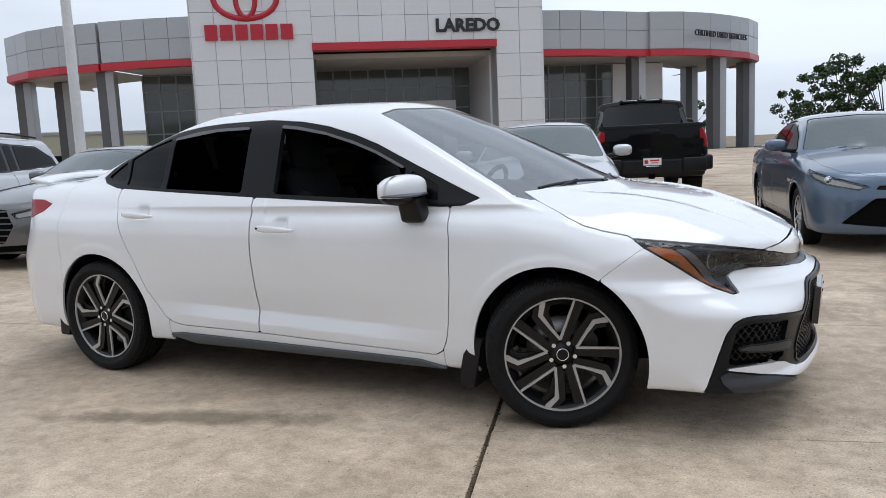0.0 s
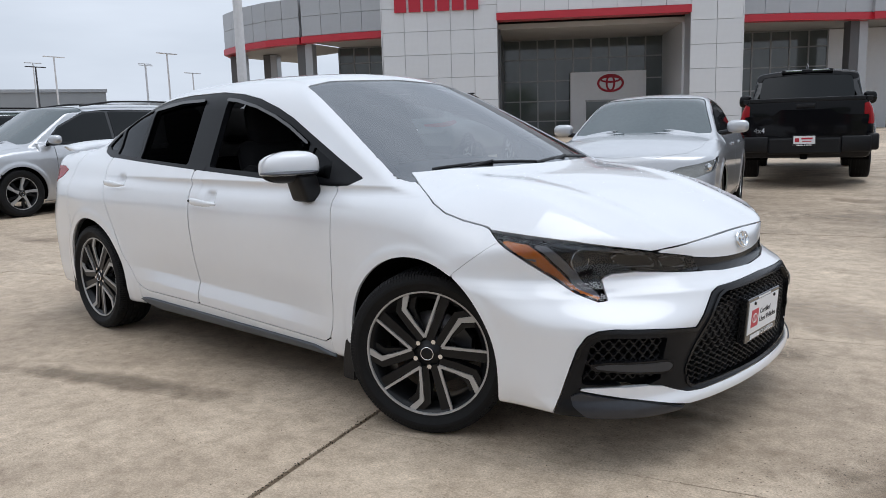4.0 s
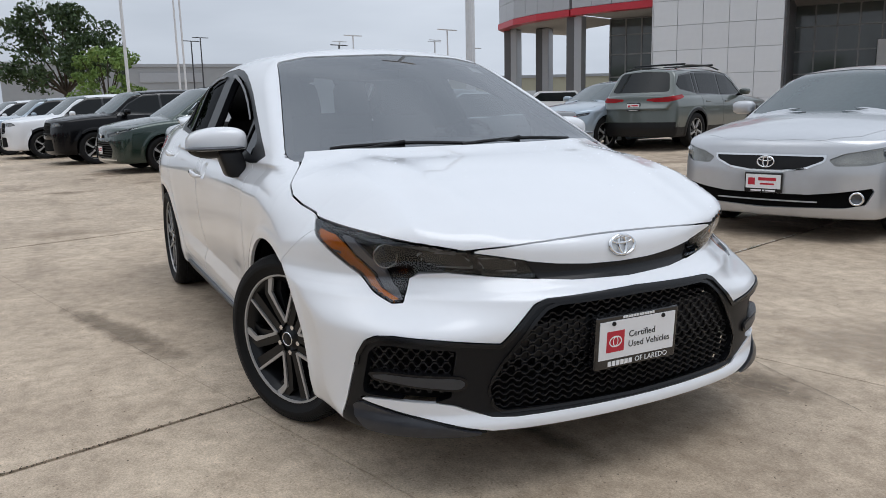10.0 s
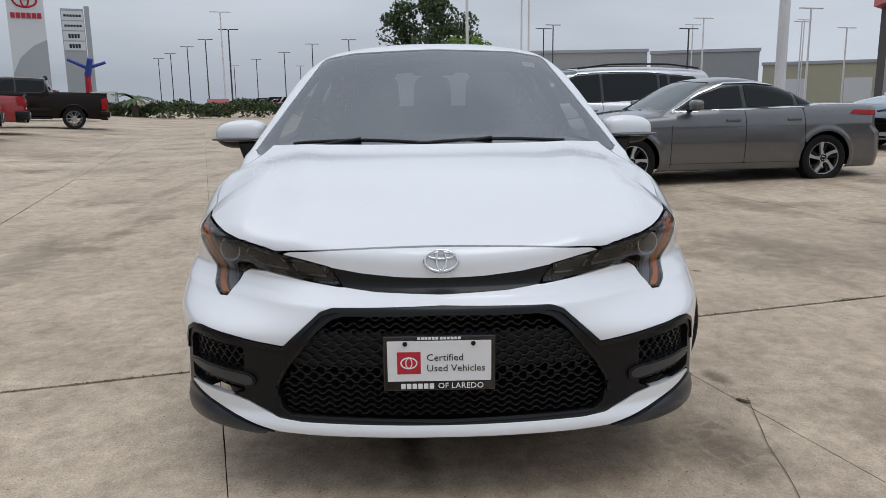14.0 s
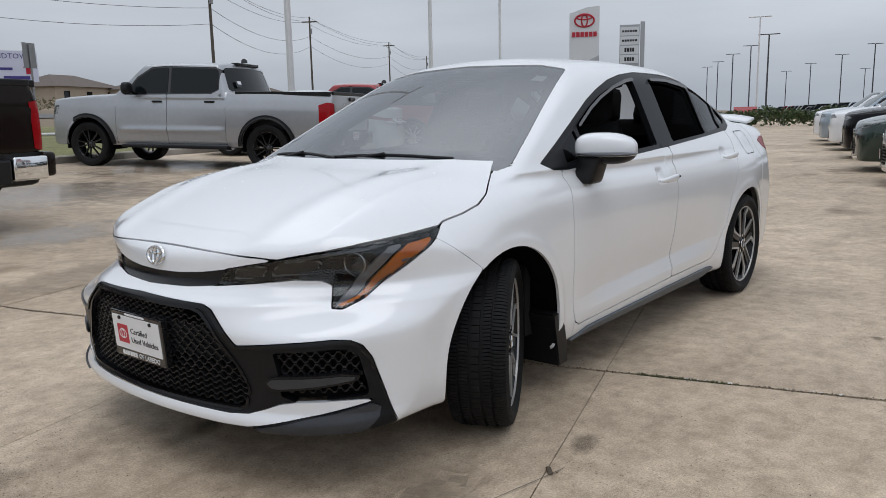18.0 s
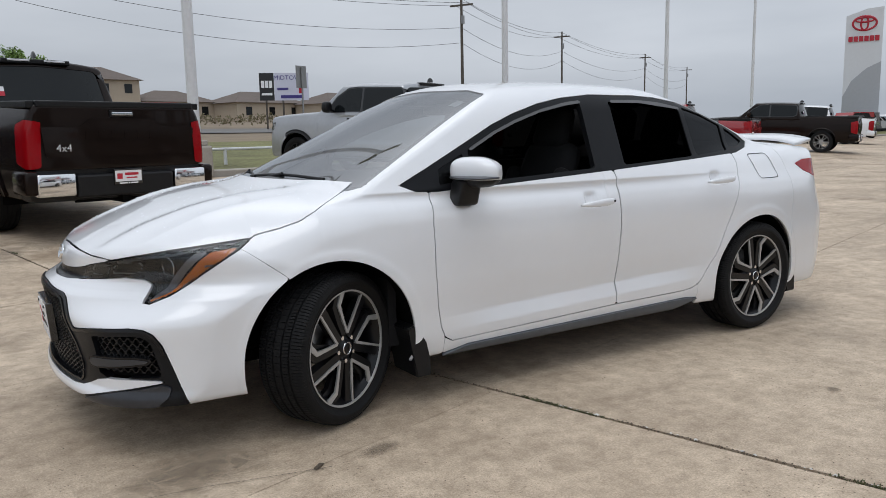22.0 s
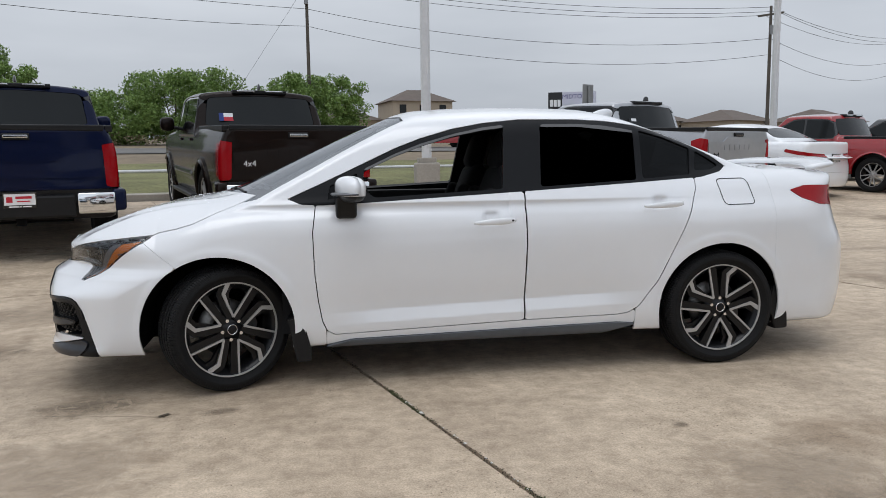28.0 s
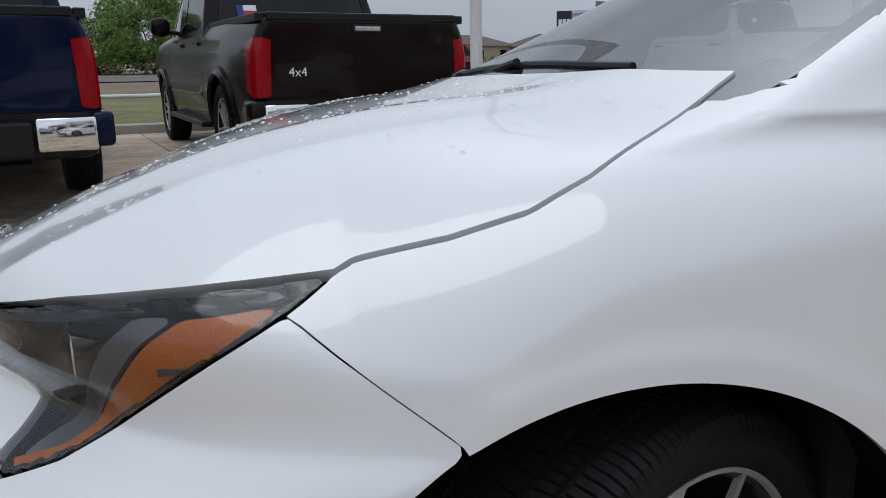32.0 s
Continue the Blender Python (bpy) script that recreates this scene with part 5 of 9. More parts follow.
box(bm, (-3.0, -0.70, 0.98), (-2.28, 0.70, 1.02))
part("parcel_shelf", bm, M["fabric"], hero, "black parcel shelf")
for sgn in (-1, 1):
    bm = bmesh.new()
    box(bm, (-1.55, sgn * 0.72, 0.30), (-0.50, sgn * 0.775, 0.945), bevel=0.015)
    box(bm, (-2.45, sgn * 0.72, 0.30), (-1.62, sgn * 0.765, 1.0), bevel=0.015)
    part("door_trim", bm, M["black_plastic"], hero, "black inner door trim")
v, f, n = cab.cut(np.minimum.reduce([-dlo - 0.02, -wind + 0.012, -back - 0.02, cab_z - np.where(cab_x < -2.2, 1.0, 1.10), 1.0 - (cab_x > -0.5) * 2.0]), 0.0, -0.035)
mesh_object("headliner", v, f, M["fabric"], hero, "dark cabin headliner", n)
bm = bmesh.new()
box(bm, (-1.10, -0.11, 1.285), (-1.01, 0.11, 1.345), bevel=0.02)
part("rear_view_mirror", bm, M["black_plastic"], hero, smooth=True)
bm = bmesh.new()
box(bm, (-1.00, -0.07, 1.335), (-0.86, 0.07, 1.362), bevel=0.01)
part("sensor_housing", bm, M["black_plastic"], hero, "black camera housing behind the windshield", smooth=True)


def on_screen(y, z):
    """A frame lying just inside the windshield at (y, z), its z axis outwards."""
    p = cast(hero_F, np.array([[1.5, y, z]]), np.array([[-1.0, 0, 0]]), 3.0, 200)
    n = Vector(gradient(hero_F, p)[0])
    u = Vector((0, 1, 0)) - n * n.y
    u.normalize()
    w = n.cross(u)
    q = Vector(p[0]) - n * 0.012
    return Matrix(((u.x, w.x, n.x, q.x), (u.y, w.y, n.y, q.y), (u.z, w.z, n.z, q.z), (0, 0, 0, 1)))


for nm, yy, zz, w, h, lb in (("windshield_sticker", 0.47, 1.338, 0.030, 0.030, "small pale sticker inside the windshield"),):
    v, f = prism([(-w, -h), (w, -h), (w, h), (-w, h)], -0.0005, 0.0005)
    mesh_object(nm, v, f, M["plate_white"], hero, lb, smooth=False).matrix_local = on_screen(yy, zz)
# beads of rain left on the hood
rng = np.random.default_rng(8)
pick = rng.uniform(0, 1, (1100, 2))
bx_ = -0.12 + 0.95 * pick[:, 0] ** 1.6
by_ = np.sign(pick[:, 1] - 0.5) * np.abs(2 * pick[:, 1] - 1) ** 0.45 * 0.70
hit = cast(hero_F, np.stack([bx_, by_, 0 * bx_ + 1.5], 1), np.tile((0.0, 0.0, -1.0), (1100, 1)), 1.0)
hit = hit[(hood_in(hit[:, 0], hit[:, 1], hit[:, 2]) > 0.02) & (hit[:, 0] > -0.205 + 0.24 * (1 - (hit[:, 1] / 0.72) ** 2))]
nr = gradient(hero_F, hit)
pieces = []
for p, n in zip(hit, nr):
    r = rng.uniform(0.0016, 0.0042)
    n = Vector(n)
    u = n.orthogonal().normalized()
    w = n.cross(u)
    c = Vector(p)
    ring = [c + (u * math.cos(a) + w * math.sin(a)) * r for a in (2 * math.pi * i / 7 for i in range(7))]
    mid = [c + (u * math.cos(a) + w * math.sin(a)) * r * 0.6 + n * r * 0.42 for a in (2 * math.pi * i / 7 for i in range(7))]
    pieces.append((ring + mid + [c + n * r * 0.5], [(i, (i + 1) % 7, 7 + (i + 1) % 7, 7 + i) for i in range(7)] + [(7 + i, 7 + (i + 1) % 7, 14) for i in range(7)]))
v, f = joined(pieces)
M["rain"] = glass("rain_drop", (1.0, 1.0, 1.0), 0.0, 1.0, 1.33)
drops = mesh_object("raindrops", v, f, M["rain"], None)
tagged(drops, "clear rain drops beaded on the white hood", "raindrops", kind="stuff")
drops.visible_shadow = False

# ---- the other vehicles; local frame: front axle at x = 0, nose towards +x ----
def vehicle_body(s):
    """Signed solids for a parked vehicle from its table of sizes."""
    wb, hw, r = s["wb"], s["hw"], s["r"]
    xn, xt = s["fo"], -(wb + s["ro"])
    cx, cz = s["cowl"]
    roof_z, rf, rb = s["roof"]
    bx, bz = s["back"]
    lo = s.get("low", 0.20)
    plan = curve_table([(xt - 0.2, hw * 0.93), (xt + 0.25, hw * 0.965), (-wb, hw), (-wb / 2, hw * 0.99), (0.0, hw), (xn * 0.7, hw * 0.975), (xn + 0.2, hw * 0.95)])
    bz0 = s["belt"]
    sect = curve_table([(0.05, -0.10), (lo, -0.06), (lo + 0.12, -0.025), (bz0 * 0.62, 0.0), (bz0 * 0.80, -0.006), (bz0 * 0.92, -0.035), (bz0, -0.075), (bz0 + 0.3, -0.26)])
    hood = curve_table([(xt - 0.2, s["deck"] - 0.03), (xt + 0.3, s["deck"]), (bx, s["deck"] + 0.005), (cx - 0.4, max(bz0, cz) + 0.02), (cx, cz), (xn * 0.5, s["hood"] + 0.55 * (cz - s["hood"])), (xn - 0.08, s["hood"]), (xn + 0.3, s["hood"] - 0.2)])
    nz = s["hood"]
    nose_x = curve_table([(0.0, xn - 0.10), (lo, xn - 0.03), (lo + 0.10, xn), (nz * 0.65, xn - 0.005), (nz * 0.85, xn - 0.03), (nz, xn - 0.07), (nz + 0.15, xn - 0.14), (2.2, xn - 0.4)])
    dk = s["deck"]
    tail_x = curve_table([(0.0, xt + 0.12), (lo, xt + 0.05), (lo + 0.2, xt), (0.62, xt + 0.01), (0.75, xt + s.get("tuck", 0.04)), (dk, xt + s.get("tuck", 0.04) + 0.02), (dk + 0.2, xt + 0.12), (2.2, xt + 0.2)])
    bw = hw * s.get("belt_w", 0.90)
    tum = s.get("tumble", 0.45)
    sq, sp = s.get("square", 0.25), s.get("corner", 0.8)

    def low(p):
        x, ya, z = p[:, 0], np.abs(p[:, 1]), p[:, 2]
        q1, q2 = np.hypot(x, z - r), np.hypot(x + wb, z - r)
        fl = s.get("flare", 0.012) * (1 / (1 + np.exp((q1 - r - 0.10) / 0.008)) + 1 / (1 + np.exp((q2 - r - 0.10) / 0.008)))
        if "door_bump" in s:
            fl = fl + s["door_bump"] * np.exp(-((z - 0.70) / 0.055) ** 2) * bump01(x, -wb + 0.85, -0.75, 0.04)
        side = ya - (plan(x) + sect(z) + fl)
        k = (ya / hw) ** 2.4
        top = z - (hood(x) - np.where(x > cx - 0.3, s.get("crown", 0.10), s.get("deck_crown", 0.03)) * k)
        yn = ya / hw * 0.885
        front = x - (nose_x(z) - sq * yn ** 2 - sp * yn ** 8)
        rear = tail_x(z) + s.get("tail_sq", 0.15) * yn ** 2 + s.get("tail_corner", 0.5) * yn ** 8 - x
        f = smax(side, top, s.get("edge", 0.08))
        f = smax(f, front, 0.05)
        f = smax(f, rear, 0.05)
        return smax(f, lo - z, 0.03)

    slope_f = (roof_z - cz) / (cx - rf)
    slope_b = (roof_z - bz) / max(rb - bx, 0.02)
    mid = (rf + rb) / 2

    def cabin(p):
        x, ya, z = p[:, 0], np.abs(p[:, 1]), p[:, 2]
        zz = np.maximum(z, bz0 - 0.05)
        taper = np.interp(x, [bx, bx + 0.7, cx - 0.9, cx], [s.get("pinch", 0.93), 1.0, 1.0, 0.965])
        side = (ya - (bw * taper - tum * (zz - bz0) - 0.5 * np.clip(bz0 - 0.05 - z, 0, 1))) * 0.9
        u = (x - mid) / (rf - mid)
        roof = z - (roof_z - s.get("arc", 0.045) * np.where(x > mid, u * u, ((x - mid) / (rb - mid)) ** 2) - s.get("roof_crown", 0.05) * (ya / (hw * 0.65)) ** 2.4)
        kf = 1 / math.hypot(1, slope_f)
        wind = (z - (cz + (cx - s.get("bow", 0.36) * ya ** 2 - x) * slope_f)) * kf
        kb = 1 / math.hypot(1, slope_b)
        back = (z - (bz + (x - bx - 0.18 * ya ** 2) * slope_b)) * kb
        f = smax(side, roof, s.get("roof_edge", 0.10))
        f = smax(f, wind, 0.03)
        f = smax(f, back, 0.04)
        return smax(f, bz0 - 0.25 - z, 0.01)

    def full(p):
        return smin(low(p), cabin(p), 0.02)

    return low, cabin, full


def panel(name, sheet, val, mat, parent, label="", lip=0.0, offset=0.0):
    v, f, n = sheet.cut(val, lip, offset)
    if len(f) == 0:
        return None
    return mesh_object(name, v, f, mat, parent, label, n)


def vehicle(name, s, label, category, paint, fine=1.0):
    """A parked vehicle built from its table, at the origin."""
    low, cabin, full = vehicle_body(s)
    th = thing(name, None, label, category)
    wb, hw, r, bz0 = s["wb"], s["hw"], s["r"], s["belt"]
    xn, xt = s["fo"], -(wb + s["ro"])
    lo = s.get("low", 0.20)
    cx, cz = s["cowl"]
    roof_z, rf_x, rb_x = s["roof"]
    bx, bz = s["back"]
    arch = r + s.get("gap", 0.045)
    nose_s = round_sheet(full, 0.0, -84, 84, lo, s["hood"] + 0.12, 1.7 * fine, 0.018 * fine)
    a, z = nose_s.keys
    aa = a * 0.0165
    p = nose_s.p
    rr = np.hypot(p[:, 0], p[:, 2] - r)
    lampsd = np.maximum(inside([(u * 0.0165, w) for u, w in s["lamp"]], aa, z), inside([(-u * 0.0165, w) for u, w in s["lamp"]], aa, z))
    grd = inside([(u * 0.0165, w) for u, w in both(s["grille"])], aa, z)
    low_g = inside([(u * 0.0165, w) for u, w in both(s["intake"])], aa, z)
    cut_x = 0.30
    panel("front_bumper", nose_s, np.minimum.reduce([-lampsd, -grd, -low_g, rr - arch, p[:, 0] - cut_x]), paint, th, lip=0.02)
    for sgn in (-1, 1):
        ld = inside([(u * 0.0165, w) for u, w in s["lamp"]], aa * sgn, z)
        lamp = panel("headlamp", nose_s, ld + 0.004, s.get("lamp_mat", M["lamp_gray"]), th, "headlamp with a clear lens", offset=-0.030)
        if lamp is None:
            continue
        panel("lamp_core", nose_s, np.minimum(ld - 0.020, s.get("core", 0.06) - ld), M["head_lens"], lamp, "bright reflector", offset=-0.022)
        lens = panel("lens", nose_s, ld - 0.002, M["lens"], lamp, "clear lens cover", offset=-0.002)
        lens.visible_shadow = False
        ca, cz2 = s.get("bulb", (np.mean([u for u, _ in s["lamp"]]), np.mean([w for _, w in s["lamp"]])))
        ca = radians(ca)
        hit = cast(full, np.array([[2.4 * math.cos(ca), 2.4 * math.sin(ca), cz2]]), np.array([[-math.cos(ca), -math.sin(ca), 0.0]]), 2.4)[0]
        if not np.isnan(hit[0]):
            pv, pfc = lathe([(0.0, 0.012), (0.020, 0.008), (0.030, 0.0), (0.036, 0.002), (0.040, 0.0), (0.040, -0.03)], 24)
            mm = pose(hit[0] - 0.022, sgn * hit[1], hit[2]) @ Matrix.Rotation(sgn * radians(18) - radians(90), 4, "Z")
            mesh_object("projector", [mm @ Vector(q) for q in pv], pfc, M["chrome"], lamp, "round projector lens")
        if "fog" in s:
            ca = radians(s["fog"][0])
            hit = cast(full, np.array([[2.4 * math.cos(ca), 2.4 * math.sin(ca), s["fog"][1]]]), np.array([[-math.cos(ca), -math.sin(ca), 0.0]]), 2.4)[0]
            mm = pose(hit[0] + 0.004, sgn * hit[1], hit[2]) @ Matrix.Rotation(sgn * radians(16) - radians(90), 4, "Z")
            pv, pfc = lathe([(0.0, -0.01), (0.034, -0.006), (0.038, 0.0)], 28)
            fog = mesh_object("fog_lamp", [mm @ Vector(q) for q in pv], pfc, M["lamp_gray"], th, "round fog lamp with a chrome ring")
            pv, pfc = lathe([(0.036, -0.01), (0.040, 0.006), (0.050, 0.008), (0.056, -0.01)], 28)
            mesh_object("fog_ring", [mm @ Vector(q) for q in pv], pfc, M["chrome"], fog, "chrome ring")
    gr = panel("grille", nose_s, grd + 0.004, s.get("grille_mat", M["well"]), th, "dark front grille", offset=-0.02)
    for k in range(s.get("bars", 4)):
        zz = np.array([w for _, w in s["grille"]])
        zc = zz.min() + (zz.max() - zz.min()) * (k + 0.5) / s.get("bars", 4)
        panel("grille_bar", nose_s, np.minimum(grd, 0.009 - np.abs(z - zc)), s.get("bar_mat", M["dark_trim"]), gr or th, offset=-0.004)
    if "grille_ring" in s:
        panel("grille_surround", nose_s, np.minimum(grd + 0.014, 0.002 - grd), M["chrome"], th, "bright grille surround", lip=0.01, offset=0.004)
    if "low_bar" in s:
        panel("intake_bar", nose_s, np.minimum.reduce([0.007 - np.abs(z - s["low_bar"][0]), (s["low_bar"][1] - np.abs(a)) * 0.01, low_g]), M["silver"], th, "thin bright intake bar", lip=0.01, offset=-0.004)
    panel("lower_intake", nose_s, low_g + 0.004, M["well"], th, "black lower intake", offset=-0.02)
    if "strip" in s:
        zc, hh, wa = s["strip"]
        panel("chrome_strip", nose_s, np.minimum.reduce([hh - np.abs(z - zc), wa - np.abs(a)]) * 0.02, M["chrome"], th, "chrome bumper strip", offset=0.006)
    # sides
    sh = side_sheet(full, xt + 0.02, xn - 0.1, lo, bz0 + 0.14, 0.033 * fine, 0.02 * fine, -1)
    x, z = sh.keys
    for sgn in (-1, 1):
        if sgn > 0:
            sh = flipped(sh)
        p = sh.p
        q1, q2 = np.hypot(p[:, 0], p[:, 2] - r), np.hypot(p[:, 0] + wb, p[:, 2] - r)
        dlo = inside(s["dlo"], x, z)
        up = np.where((x > bx) & (x < cx + 0.05), bz0 + 0.02, s["deck"] if True else 0) - z
        cladh = s.get("clad", 0.0)
        body = np.minimum.reduce([q1 - arch, q2 - arch, -dlo, cut_x - x, np.where((x > bx + 0.02) & (x < cx - 0.1), bz0 + 0.03 - z, 1.0), x - (xt + 0.18)])
        seams = s["seams"]
        edges = [-9.0] + sorted(seams) + [9.0]
        names = ["rear_panel"] + ["door"] * (len(seams) - 1) + ["fender"]
        skirt = lo + s.get("sill", 0.10)
        for e0, e1, nm in zip(edges, edges[1:], names):
            vv = np.minimum.reduce([body, x - e0 - 0.004, e1 - x - 0.004])
            if nm == "door":
                vv = np.minimum(vv, z - skirt)
            if cladh:
                w_arch = np.minimum(q1, q2) - arch - 0.06
                vv = np.minimum.reduce([vv, z - skirt - cladh, w_arch])
            panel(nm, sh, vv, paint, th, lip=0.012)
        if "flare_ring" in s:
            for q in (q1, q2):
                panel("fender_flare", sh, np.minimum.reduce([body, arch + s["flare_ring"] - q, z - lo - 0.03]), paint, th, lip=0.03, offset=0.022)
        sv = np.minimum.reduce([body, skirt - 0.004 - z, x - edges[1], edges[-2] - x])
        panel("sill", sh, sv, paint if not cladh else M["black_plastic"], th)
        if cladh:
            w_arch = arch + 0.06 - np.minimum(q1, q2)
            panel("cladding", sh, np.minimum(body, np.maximum(w_arch, skirt + cladh - z)), M["black_plastic"], th, "black plastic wheel arch and sill cladding", offset=0.008)
    # cabin
    cs = arch_sheet(full, min(bx, rb_x) - 0.12, cx + 0.30, bz0 - 0.05, 98, 0.033 * fine, 2.0 * fine)
    x, _ = cs.keys
    p = cs.p
    y, z = np.nan_to_num(p[:, 1]), np.nan_to_num(p[:, 2])
    dlo = np.where(np.abs(y) > hw * 0.35, inside(s["dlo"], x, z), -1)
    q = np.nan_to_num(p)
    wt = roof_z - 0.075
    yb, yt = hw * 0.83, hw * s.get("top_w", 0.64)
    windp = rounded([(-yb, cz - 0.02), (yb, cz - 0.02), (yt, wt), (0, wt + 0.03), (-yt, wt)], 0.06)
    wind = np.where(x > (rf_x + cx) / 2 - 0.9, inside(windp, y, z), -1)
    wind = np.where(x < rf_x - 0.22, -1, wind)
    y2b, y2t = hw * s.get("rear_w", 0.76), hw * s.get("rear_wt", 0.60)
    backp = rounded([(-y2b, bz + 0.05), (y2b, bz + 0.05), (y2t, roof_z - 0.13), (0, roof_z - 0.10), (-y2t, roof_z - 0.13)], 0.07)
    back = np.where(x < rb_x + 0.25, inside(backp, y, z), -1)
    base = np.where(low(q) < -0.004, -1.0, 1.0)
    panel("roof", cs, np.minimum.reduce([-dlo, -wind, -back, z - bz0 - 0.025 + np.where(np.abs(x - (bx + cx) / 2) > (cx - bx) / 2 - 0.25, 0.3, 0), base]), s.get("roof_mat", paint), th, lip=0.02)
    panel("windshield", cs, wind - 0.004, M["car_glass"], th, "windshield reflecting the gray sky", offset=-0.006)
    panel("rear_window", cs, back - 0.004, M["dark_glass"], th, "dark rear window", offset=-0.006)
    for sgn in (-1, 1):
        mine = np.where(y * sgn > 0.2, 1.0, -1.0)
        panel("window_frame", cs, np.minimum.reduce([dlo, mine]), M["black_gloss"], th, "black window surround", offset=-0.010)
        cuts = [-9] + sorted(s["pillars"]) + [9]
        for e0, e1 in zip(cuts, cuts[1:]):
            panel("side_window", cs, np.minimum.reduce([dlo - 0.028, x - e0 - 0.03, e1 - x - 0.03, mine]), M["dark_glass"], th, "dark side window", offset=-0.004)
        if s.get("chrome_dlo"):
            panel("chrome_trim", cs, np.minimum.reduce([dlo + 0.012, 0.006 - dlo, mine, z - bz0 + (0.05 if s["chrome_dlo"] == 2 else 9)]), M["chrome"], th, "chrome window trim", offset=0.003)
    # hood, deck
    ts = plan_sheet(full, cx - 0.45, xn + 0.02, hw * 0.86, 0.03 * fine, 0.035 * fine, 2.3)
    x, y = ts.keys
    hp = both([(0.0, xn - 0.08), (hw * 0.45, xn - 0.12), (hw * 0.70, xn - 0.28), (hw * 0.80, xn - 0.55), (hw * 0.82, 0.0), (hw * 0.80, cx - 0.02 - 0.15), (0.0, cx + 0.12)][:-1] + [(hw * 0.5, cx + 0.02), (0.0, cx + 0.14)])
    panel("hood", ts, inside(hp, y, x), paint, th, lip=0.02, offset=0.002)
    ds = plan_sheet(low, xt, max(bx + 0.25, -wb), hw * 0.96, 0.045 * fine, 0.05 * fine, 2.3)
    x, y = ds.keys
    zd = np.nan_to_num(ds.p[:, 2])
    if not s.get("bed"):
        panel("trunk_lid", ds, np.minimum(hw * 0.80 - np.abs(y), zd - s["deck"] + 0.09), paint, th, lip=0.02, offset=0.001)
    ts2 = round_sheet(full, -wb - 0.05, 96, 264, lo, roof_z - 0.1 if s.get("upright") else s["deck"] + 0.06, 2.2 * fine, 0.022 * fine, 2.0)
    a, z = ts2.keys
    p = ts2.p
    ta = np.abs(a - 180) * 0.0165
    td = inside([(u * 0.0165, w) for u, w in s["tail"]], ta, z)
    q2 = np.hypot(p[:, 0] + wb, p[:, 2] - r)
    y, x = np.nan_to_num(p[:, 1]), np.nan_to_num(p[:, 0])
    bwin = np.where(z > bz0, inside(backp, y, z), -1) if s.get("upright") else np.full(len(z), -1.0)
    rb_h = s.get("rear_bumper", 0.5)
    inb = z < rb_h
    wall = np.minimum.reduce([-td, q2 - arch, (xt + 0.30) - x, -bwin, np.where(low(np.nan_to_num(p)) > 0.01, np.where(z > bz0 + 0.03, 1.0, 1.0), 1.0)])
    panel("tailgate", ts2, np.minimum(wall, z - rb_h - 0.003), paint, th, lip=0.012)
    panel("rear_bumper", ts2, np.minimum(wall, rb_h - z), s.get("bumper_mat", paint), th, lip=0.012, offset=0.01 if s.get("bed") else 0.0)
    if s.get("upright"):
        panel("tailgate_window", ts2, bwin, M["dark_glass"], th, "dark tailgate window", offset=-0.004)
    for sgn in (-1, 1):
        panel("tail_lamp", ts2, np.minimum(td - 0.001, (a - 180) * sgn), M["red_lens"], th, "red tail lamp", offset=0.006)
    # wheels, liners, underside
    wy = hw - s.get("inset", 0.125)
    tw = s.get("tyre", 0.22)
    rim = s.get("rim", r * 0.70)
    w = wheel_parts(th, pose(0, wy, r), r, tw, rim, s.get("style", "star"), s.get("wheel_mat"), disc=False)
    copy_part(w, th, pose(-wb, wy, r, 0, 20, 0))
    copy_part(w, th, pose(0, -wy, r, 0, 33, 180))
    copy_part(w, th, pose(-wb, -wy, r, 0, 50, 180))
    bm = bmesh.new()
    box(bm, (xt + 0.15, -hw * 0.78, lo + 0.02), (xn - 0.2, hw * 0.78, bz0 - 0.3), bevel=0.03)
    part("underbody", bm, M["well"], th, "dark underbody")
    for cxx in (0.0, -wb):
        for sgn in (-1, 1):
            v, f = [], []
            for k in range(21):
                an = radians(-10 + 200 * k / 20)
                for yy in (hw * 0.55, hw - 0.04):
                    v.append((cxx + (arch + 0.012) * math.cos(an), sgn * yy, r + (arch + 0.012) * math.sin(an)))
            for k in range(20):
                f.append((2 * k, 2 * k + 1, 2 * k + 3, 2 * k + 2))
            mesh_object("wheel_liner", v, f, M["well"], th, smooth=False)
    # mirrors and handles
    mx, mz = s.get("mirror", (cx - 0.50, bz0 + 0.06))
    for sgn in (-1, 1):
        yb0 = hw * s.get("belt_w", 0.90)
        v, f = super_ball((mx, sgn * (yb0 + 0.16), mz + 0.03), (0.075, 0.115, s.get("mirror_h", 0.07)), 3.0, 16, 10)
        mo = mesh_object("mirror", v, f, s.get("mirror_mat", paint), th)
        bm = bmesh.new()
        rod(bm, (mx + 0.02, sgn * (yb0 - 0.03), mz - 0.04), (mx, sgn * (yb0 + 0.10), mz - 0.02), 0.028, seg=8)
        part("mirror_arm", bm, M["black_plastic"], mo, "black mirror arm")
        for hx in s["handles"]:
            bm = bmesh.new()
            box(bm, (hx - 0.10, sgn * (hw * 0.965) - 0.012, bz0 - 0.13), (hx + 0.10, sgn * (hw * 0.965) + 0.022, bz0 - 0.095), bevel=0.008)
            part("door_handle", bm, s.get("handle_mat", paint), th)
    # badge and plate
    if "badge_z" in s:
        c = np.array([[3.0, 0, s["badge_z"]]])
        hit = cast(full, c, np.array([[-1.0, 0, 0]]), 3.0)[0]
